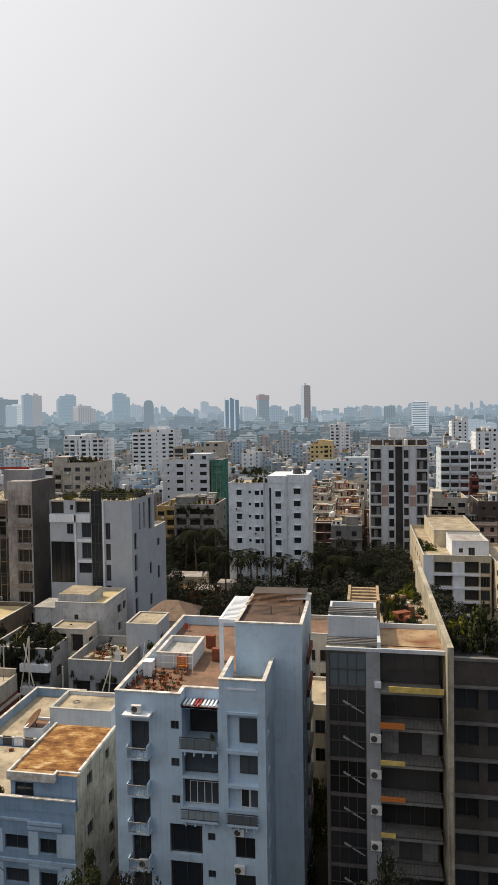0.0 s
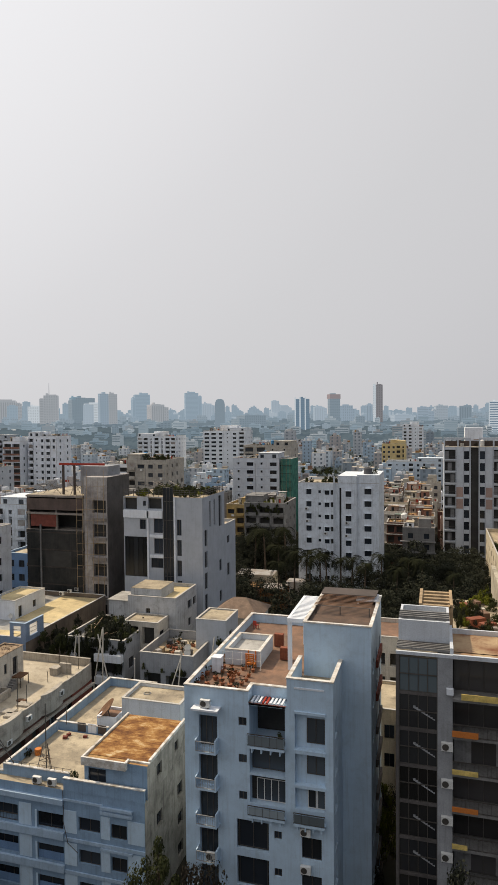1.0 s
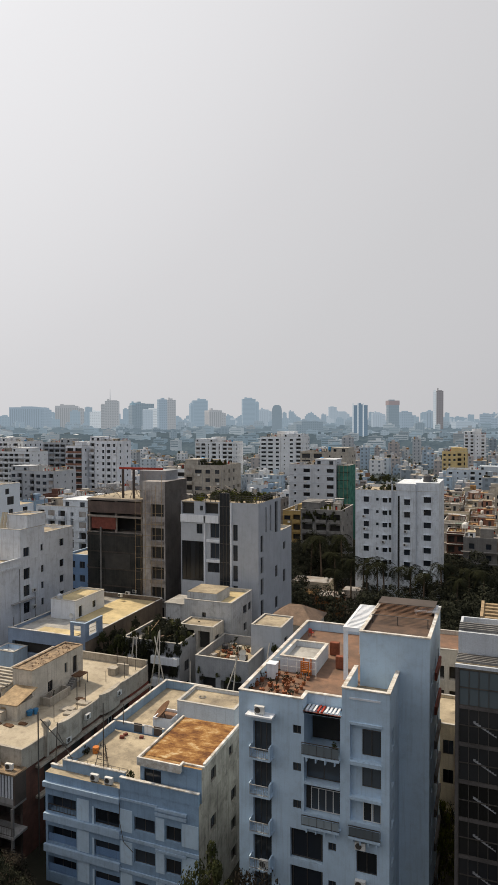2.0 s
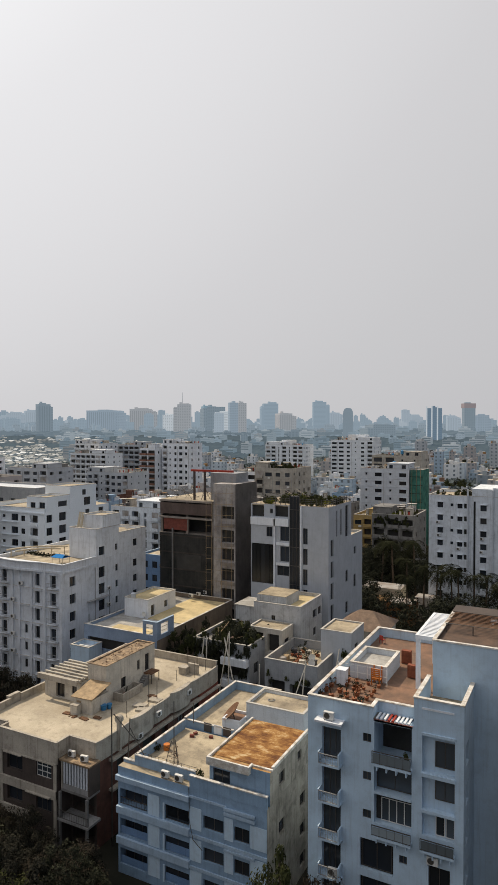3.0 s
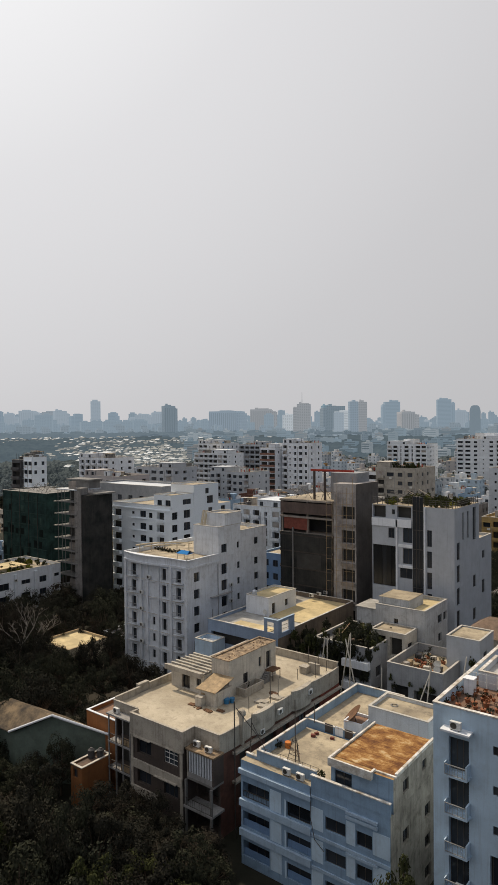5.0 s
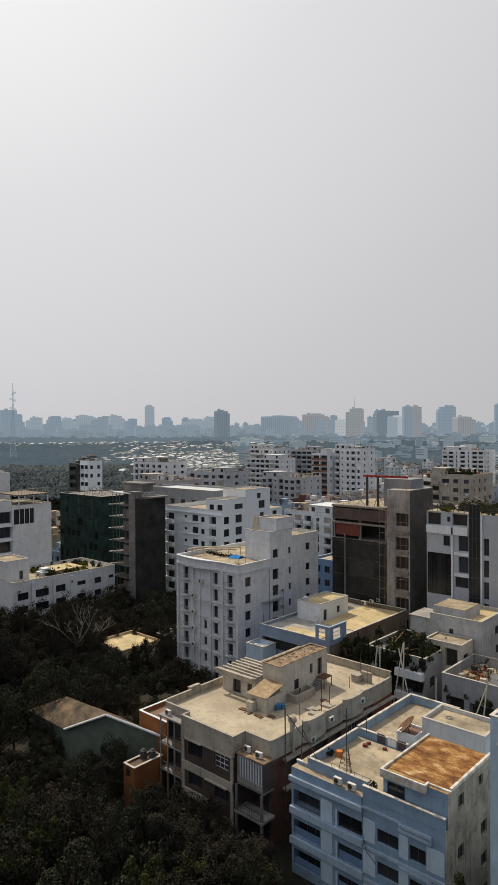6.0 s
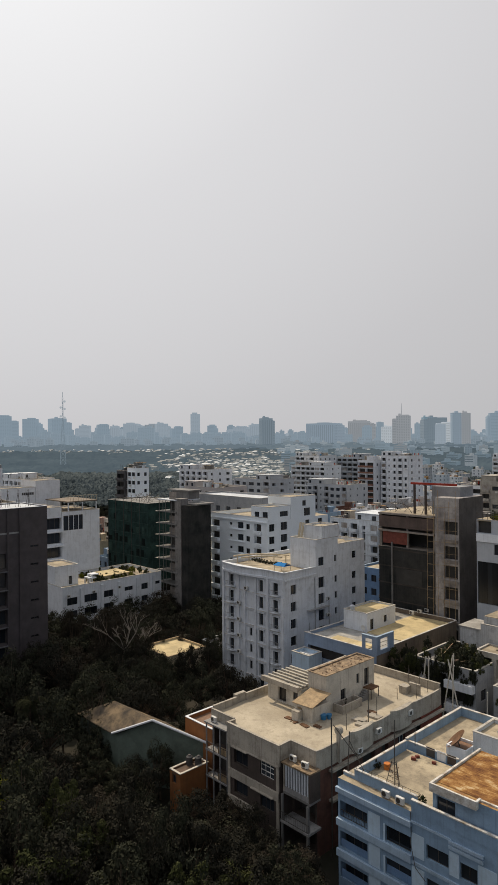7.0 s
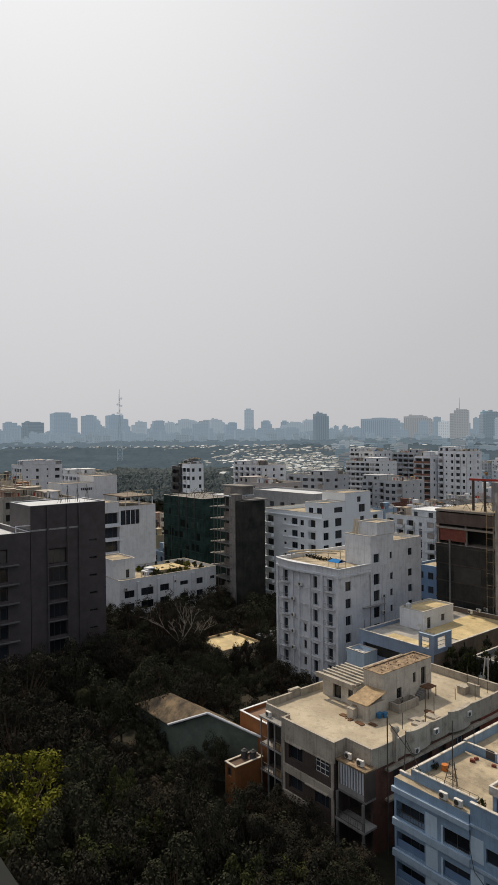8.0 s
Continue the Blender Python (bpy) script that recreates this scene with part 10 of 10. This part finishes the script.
plant(-78.2, 73.6, 8.0, 6.0, 0)
plant(-82.2, 60.9, 8.0, 6.0, 3)
plant(-82.0, 55.5, 9.0, 7.0, 2)
plant(-81.3, 49.0, 10.0, 7.0, 1)
plant(-73.8, 62.0, 8.0, 7.0, 0)
plant(-74.6, 58.3, 7.0, 6.0, 1)
plant(-73.4, 69.7, 7.0, 5.0, 3)
plant(-79.7, 52.7, 13.0, 9.0, 2)
plant(-106.5, 67.0, 10.0, 8.0, 1)
plant(-17.8, 44.5, 14.0, 6.0, 5)
plant(-20.8, 45.0, 13.4, 5.5, 6)
plant(-14.6, 45.2, 11.2, 5.0, 1)
plant(1.2, 46.4, 14.4, 6.0, 3)
plant(-0.8, 46.4, 12.8, 4.5, 0)
plant(3.8, 47.0, 13.4, 5.0, 2)
plant(-5.2, 63.5, 10.8, 4.0, 4)
plant(-5.6, 67.0, 9.0, 4.5, 0)
plant(-6.0, 57.5, 6.0, 3.6, 2)
plant(16.2, 103.6, 17.0, 9.0, 0)
plant(19.0, 102.7, 16.0, 8.0, 2)
plant(14.4, 105.1, 15.0, 6.0, 1)
plant(10.6, 127.2, 11.0, 6.0, 3)
plant(10.9, 118.7, 11.0, 5.0, 0)
plant(-1.8, 133.2, 9.0, 6.0, 2)
plant(-6.2, 129.7, 8.0, 6.0, 1)
plant(-53.6, 101.9, 14.5, 6.0, 2)
plant(-51.0, 101.2, 14.0, 5.0, 0)
plant(-34.8, 123.4, 10.0, 7.0, 0)
plant(-27.1, 122.4, 10.0, 6.0, 1)
for x, y, h in ((-27.5, 109.5, 8.0), (-24.0, 112.0, 9.0), (-21.0, 107.0, 7.5), (-29.5, 115.0, 8.5), (-18.5, 112.0, 8.0)):
    plant(x, y, h, 4.6, 4)
# the garden below, a closed canopy
for i in range(330):
    x, y = rng.uniform(-116, -38), rng.uniform(4, 82)
    if any(a - 1.5 < x < b + 1.5 and c - 1.5 < y < e + 1.5 for a, b, c, e in FOOT):
        continue
    dist = math.hypot(x, y)
    h = min(rng.uniform(8, 12), 45 - dist * 0.455)
    if y > 0.83 * -x + 2 or math.hypot(x + 55, y - 47) < 9 or math.hypot(x + 67, y - 42) < 6 or math.hypot(x + 74, y - 42) < 7:
        h = min(h, rng.uniform(4, 6))
    if math.hypot(x + 88, y - 60) < 7:
        h = min(h, 5)
    if 49 < math.degrees(math.atan2(-x, y)) < 57 and dist > 88:
        h = min(h, 45 - dist * 0.355)  # low growth before the cream house
    if h < 3:
        continue
    plant(x, y, h, rng.uniform(5, 8.5), rng.choice([0, 0, 1, 2, 2, 3, 5, 5, 6]))


# trees beyond the garden, up to the feet of the blocks
for i in range(170):
    x, y = rng.uniform(-150, -88), rng.uniform(30, 108)
    if any(a - 0.5 < x < b + 0.5 and c - 0.5 < y < e + 0.5 for a, b, c, e in FOOT) or math.hypot(x, y) < 96:
        continue
    low = 49 < math.degrees(math.atan2(-x, y)) < 57 and math.hypot(x, y) < 128
    plant(x, y, rng.uniform(3.5, 4.5) if low else rng.uniform(6.5, 10.5), rng.uniform(5, 7) if low else rng.uniform(6, 9), rng.choice([0, 1, 2, 2, 3, 5, 5]))
for x, y, h, k in ((-108.0, 73.5, 7.6, 5), (-104.8, 71.0, 9.2, 2), (-103.0, 68.2, 9.6, 2), (-100.6, 69.8, 8.0, 5), (-98.4, 70.4, 7.2, 2), (-108.6, 77.0, 9.4, 0), (-105.0, 82.6, 9.0, 5), (-96.6, 71.5, 6.4, 1), (-94.6, 74.0, 9.5, 0), (-92.0, 76.5, 10.5, 2), (-106.5, 70.0, 9.0, 5)):
    plant(x, y, h, 5.0, k)
for x, y, h in ((-107.5, 64.5, 16.5), (-112.5, 68.0, 15.0), (-119.0, 64.0, 14.0)):
    plant(x, y, h, 6.5, 5)
for x, y, h in ((-113.0, 146.0, 12.0), (-108.0, 150.0, 13.0), (-104.0, 146.0, 11.0), (-117.5, 149.0, 11.0), (-88.0, 131.0, 10.0), (-82.0, 134.0, 11.0)):
    plant(x, y, h, 7.0, 2)
for x, y, h in ((-80.2, 46.2, 8.6), (-77.6, 44.4, 7.4), (-74.6, 43.6, 5.4), (-64.6, 42.6, 7.2), (-61.6, 41.2, 6.6), (-68.5, 43.6, 7.0), (-91.5, 65.0, 9.0), (-96.5, 64.5, 8.0)):
    plant(x, y, h, 5.0, 1)


def joined_trees(places, seed):
    """Many trees that cannot be told apart, as one mass of leaves."""
    rg = random.Random(seed)
    g = Geo()
    for x, y, h, s in places:
        for i in range(16):
            a, q = rg.uniform(0, 6.28), math.sqrt(rg.random()) * 0.45
            top = 0.92 * math.sqrt(max(0.05, 1 - (q / 0.58) ** 2))
            z = h * (rg.uniform(0.3, max(0.36, top)) if rg.random() < 0.4 else max(0.36, top) * rg.uniform(0.88, 1.0))
            leaf_cluster(g, (x + q * s * math.cos(a), y + q * s * math.sin(a), z), rg.uniform(0.10, 0.18) * s, 62, 0.027 * s, rg)
    return g


def bare_tree(x, y, h, seed):
    rg = random.Random(seed)
    ob = thing("bare_tree", x, y, 0, "bare grey tree with pale forking branches", "tree")
    g = Geo()
    tips = [(Vector((0, 0, 0)), Vector((0.05, 0, 1)), h * 0.42, 0.22)]
    for level in range(5):
        nxt = []
        for p, d, length, r in tips:
            q = p + d.normalized() * length
            g.rod(tuple(p), tuple(q), r, n=5, r2=r * 0.65)
            for k in range(3 if level else 4):
                u = Vector((rg.gauss(0, 1), rg.gauss(0, 1), rg.uniform(0.0, 1.0))).normalized()
                nxt.append((q, (d.normalized() * 0.9 + u).normalized(), length * rg.uniform(0.45, 0.7), r * 0.55))
        tips = nxt
    part("branches", g, M_PALEBARK, ob)


M_PALEBARK = paint("pale_bark", (0.30, 0.26, 0.22), scale=1.5, vary=0.4)
bare_tree(-104.6, 66.5, 15.0, 3)
bare_tree(-106.0, 69.8, 12.0, 8)

# the wood between the blocks, and trees along the lanes and gardens
WOOD, LANES = [], []
for i in range(330):
    x, y = rng.uniform(-60, 16), rng.uniform(126, 205)
    if not any(a - 1 < x < b + 1 and c - 1 < y < e + 1 for a, b, c, e in FOOT):
        WOOD.append((x, y, rng.uniform(7, 12.5), rng.uniform(6, 10)))
for i in range(16):
    WOOD.append((rng.uniform(-54, -40), rng.uniform(168, 176), rng.uniform(13, 17), rng.uniform(6, 9)))
for i in range(620):
    az, dist = radians(rng.uniform(-13, 75)), rng.uniform(115, 460)
    x, y = -math.sin(az) * dist, math.cos(az) * dist
    if not any(a - 1.5 < x < b + 1.5 and c - 1.5 < y < e + 1.5 for a, b, c, e in FOOT):
        LANES.append((x, y, rng.uniform(6, 11), rng.uniform(5, 8.5)))
tagged(part("wood", joined_trees(WOOD, 51), M_LEAF_MID), "dense dark wood between the apartment blocks", "wood", kind="stuff")
tagged(part("lane_trees", joined_trees(LANES, 52), M_LEAF_MID), "scattered dark trees along lanes and gardens", "trees", kind="stuff")

def palm_meshes(seed):
    rg = random.Random(seed)
    t = Geo()
    t.rod((0, 0, 0), (0.3, 0.1, 5.0), 0.2, n=7, r2=0.15)
    t.rod((0.3, 0.1, 5.0), (0.4, 0.3, 10.0), 0.15, n=7, r2=0.12)
    c = Geo()
    for i in range(18):
        a = i * 2.4 + rg.uniform(-0.2, 0.2)
        up = rg.uniform(-0.5, 1.6)
        prev, d = Vector((0.4, 0.3, 10.0)), Vector((math.cos(a), math.sin(a), up)).normalized()
        for s in range(8):
            nxt = prev + d * 0.42
            d = (d + Vector((0, 0, -0.34))).normalized()
            side = d.cross(Vector((0, 0, 1))).normalized()
            wd = 0.55 * math.sin(math.pi * (s + 0.7) / 9)
            for q in (-1, 1):
                for m in range(2):
                    o = prev.lerp(nxt, m * 0.5)
                    tip = o + side * q * wd + Vector((0, 0, -0.28 * wd)) + d * 0.22
                    c.quad(tuple(o), tuple(o + d * 0.12), tuple(tip), tuple(tip - d * 0.05))
            prev = nxt
    return t.mesh("trunk", [M_BARK]), c.mesh("fronds", [M_PALM])


PALM_MESHES = palm_meshes(9)


def palm(x, y, s=1.0, z=0.0):
    ob = thing("palm_tree", x, y, z, "slender coconut palm with drooping fronds", "palm tree", rz=rng.uniform(0, 360), group="palms")
    ob.scale = (s, s, s)
    part("trunk", PALM_MESHES[0], None, ob)
    part("fronds", PALM_MESHES[1], None, ob)


for x, y, s in ((-33, 152, 1.3), (-29, 149, 1.2), (-24, 146, 1.35), (-19, 150, 1.25), (-9, 148, 1.1), (-3, 150, 1.25), (3, 146, 1.1), (-83, 43.0, 0.9), (-86, 40.0, 0.95), (-36, 147, 1.1), (-38, 156, 1.3), (-31, 155, 1.2), (-27, 153, 1.3), (-22, 154, 1.15), (-16, 147, 1.2), (-44, 167, 1.5), (-48, 169, 1.45), (-39, 170, 1.5), (-6, 155, 1.2), (-12, 153, 1.3)):
    palm(x, y, s)


# ---- far woods and tin roofs ----
def hut_share(x, y):
    """How closely the huts stand at a place: they crowd in one quarter and thin out round it."""
    az, dist = math.degrees(math.atan2(-x, y)), math.hypot(x, y)
    near = max(0.0, 1 - abs(az - 47) / 9) * max(0.0, 1 - abs(dist - 1000) / 420)
    strip = max(0.0, 1 - abs(dist - 1330) / 110) * (1.0 if 43 < az < 76 else 0.2)
    return max(near * 1.4, strip * 0.55) * (0.55 + 0.9 * noise.noise((x * 0.008, y * 0.008, 3)))


def far_woods(d0, d1, dz):
    """One closed canopy of rounded tree tops, lower where huts or houses stand."""
    rg = random.Random(41)
    g = Geo()
    n = 860 if d0 < 500 else 420
    radii, r = [], d0
    while r < d1:
        radii.append(r)
        r *= 1.0028 if r < 700 else 1.0052 + (0.004 if r > 900 else 0)
    grid = []
    for r in radii:
        row = []
        for i in range(n + 1):
            az = radians(-15 + 92 * i / n)
            q = r + rg.uniform(-1.2, 1.2)
            x, y = -math.sin(az) * q, math.cos(az) * q
            h = dz + swell(r) + 7.5 + 3.2 * noise.noise((x * 0.11, y * 0.11, 0)) + 4.0 * noise.noise((x * 0.03, y * 0.03, 5)) + 1.6 * noise.noise((x * 0.4, y * 0.4, 2)) + rg.uniform(-0.9, 0.9)
            if hut_share(x, y) > 0.22:
                h -= 4.2
            row.append((x, y, h))
        grid.append(row)
    g.v = [p for row in grid for p in row]
    m = n + 1
    for j in range(len(grid) - 1):
        for i in range(n):
            k = j * m + i
            g.f.append((k + 1, k, k + m, k + m + 1))
            g.m.append(0)
    return g


# haze put into the foliage: bluish base nearby, emission farther off
M_FARLEAF = paint("haze_tinted_foliage", (0.105, 0.125, 0.130), scale=0.05, vary=0.5, second=(0.060, 0.076, 0.083), fine=0.5, bump=0, spec=0.0, rough=1.0)
S_WOOD = paint("haze_glow_foliage", (0.03, 0.038, 0.04), scale=0.02, vary=0.5, fine=0.3, bump=0, glow=(0.085, 0.115, 0.138), spec=0.0, rough=1.0)
S_WOODFAR = paint("haze_glow_faint_foliage", (0.03, 0.038, 0.042), scale=0.01, vary=0.4, fine=0.2, bump=0, glow=(0.145, 0.19, 0.228), spec=0.0, rough=1.0)
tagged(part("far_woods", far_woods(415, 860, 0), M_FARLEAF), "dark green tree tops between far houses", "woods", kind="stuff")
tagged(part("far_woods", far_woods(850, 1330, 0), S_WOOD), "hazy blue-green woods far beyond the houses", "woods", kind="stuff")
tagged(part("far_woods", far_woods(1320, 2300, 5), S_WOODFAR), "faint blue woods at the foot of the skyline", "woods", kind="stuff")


def tin_quarter():
    rg = random.Random(43)
    g = Geo()
    for i in range(9000):
        az, dist = radians(rg.uniform(34, 76)), rg.uniform(640, 1480)
        x, y = -math.sin(az) * dist, math.cos(az) * dist
        if rg.random() > hut_share(x, y):
            continue
        w, d, h = rg.uniform(5, 13), rg.uniform(4, 8), rg.uniform(6, 9.5) + swell(dist)
        m = rg.choice([0, 1, 1])
        g.quad((x, y, h), (x + w, y, h), (x + w, y + d / 2, h + 1.2), (x, y + d / 2, h + 1.2), m)
        g.quad((x, y + d / 2, h + 1.2), (x + w, y + d / 2, h + 1.2), (x + w, y + d, h), (x, y + d, h), m)
        g.box(x + 0.3, x + w - 0.3, y + 0.3, y + d - 0.3, 0, h - 0.02, 2)
    return g


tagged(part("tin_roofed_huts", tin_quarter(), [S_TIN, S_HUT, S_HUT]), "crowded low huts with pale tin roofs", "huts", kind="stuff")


def hazy_quarter():
    """Mid-rise blocks standing among the far woods, before the skyline."""
    rg = random.Random(77)
    g = Geo()
    for i in range(240):
        az, r = radians(rg.uniform(-14, 44)), rg.uniform(760, 1560)
        x, y = -math.sin(az) * r, math.cos(az) * r
        w, d, h = rg.uniform(9, 26), rg.uniform(9, 16), swell(r) + rg.choice([12, 14, 15, 17, 19, 22]) + rg.uniform(0, 2)
        m = rg.choice([0, 0, 1, 2, 2, 3]) + (4 if r > 1150 else 0)
        g.box(x, x + w, y, y + d, 0, h, m)
        for k in range(3):
            g.box(x + 0.6, x + w - 0.6, y - 0.15, y, h - 3.0 - 3.2 * k, h - 1.7 - 3.2 * k, 8 if r < 1150 else 9)
        a = rg.uniform(0.1, 0.6) * w
        g.box(x + a, x + a + w * 0.3, y + 2, y + 7, h, h + rg.uniform(1.5, 4), m)
    return g


# haze painted into base colour and emission, stronger in the far_ set
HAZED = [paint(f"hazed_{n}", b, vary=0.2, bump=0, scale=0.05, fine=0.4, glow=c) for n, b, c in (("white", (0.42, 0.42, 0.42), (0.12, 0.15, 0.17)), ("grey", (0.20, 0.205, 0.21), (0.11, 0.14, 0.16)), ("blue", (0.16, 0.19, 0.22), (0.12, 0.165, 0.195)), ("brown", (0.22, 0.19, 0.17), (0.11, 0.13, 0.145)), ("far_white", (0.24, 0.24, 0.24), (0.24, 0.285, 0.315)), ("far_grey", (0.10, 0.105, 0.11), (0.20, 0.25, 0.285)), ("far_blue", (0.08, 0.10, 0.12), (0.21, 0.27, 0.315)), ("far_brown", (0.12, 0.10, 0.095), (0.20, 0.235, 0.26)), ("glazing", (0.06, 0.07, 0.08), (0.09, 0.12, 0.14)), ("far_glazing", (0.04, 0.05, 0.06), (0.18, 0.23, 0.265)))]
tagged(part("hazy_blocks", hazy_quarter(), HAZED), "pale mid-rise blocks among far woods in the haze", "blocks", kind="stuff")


# ---- far haze backdrop ----
def far_edge():
    rg = random.Random(61)
    g = Geo()
    prev = None
    for i in range(240):
        az = radians(-30 + 120 * i / 240)
        h = 34 + 8 * noise.noise((i * 0.13, 0, 0)) + rg.uniform(-2, 3)
        p = (-math.sin(az) * 3400, math.cos(az) * 3400)
        if prev:
            g.quad((*prev[0], 0), (*p, 0), (*p, h), (*prev[0], prev[1]))
        prev = (p, h)
    return g


# added strip that glows in haze colour and covers the ground's far edge
S_EDGE = paint("haze_backdrop_glow", (0.04, 0.045, 0.05), vary=0.2, bump=0, scale=0.01, glow=(0.40, 0.435, 0.46))
tagged(part("backdrop", far_edge(), S_EDGE), "glowing haze-coloured backdrop strip along the horizon", "backdrop", kind="structure")

# ---- the roof that the camera stands on ----
own = house("apartment_block", -26.0, 12.0, -22.0, 0.36, 43.0, "grey roof edge below the viewpoint", M_GREY, M_CONCRETE, {}, para=0.0)
g = Geo()
g.box(-26.0, 12.0, 22.1, 22.5, 43.0, 44.0)
g.v = [(vx + 26.0, vy, vz) for vx, vy, vz in g.v]
part("parapet", g, M_DARKNET, own)
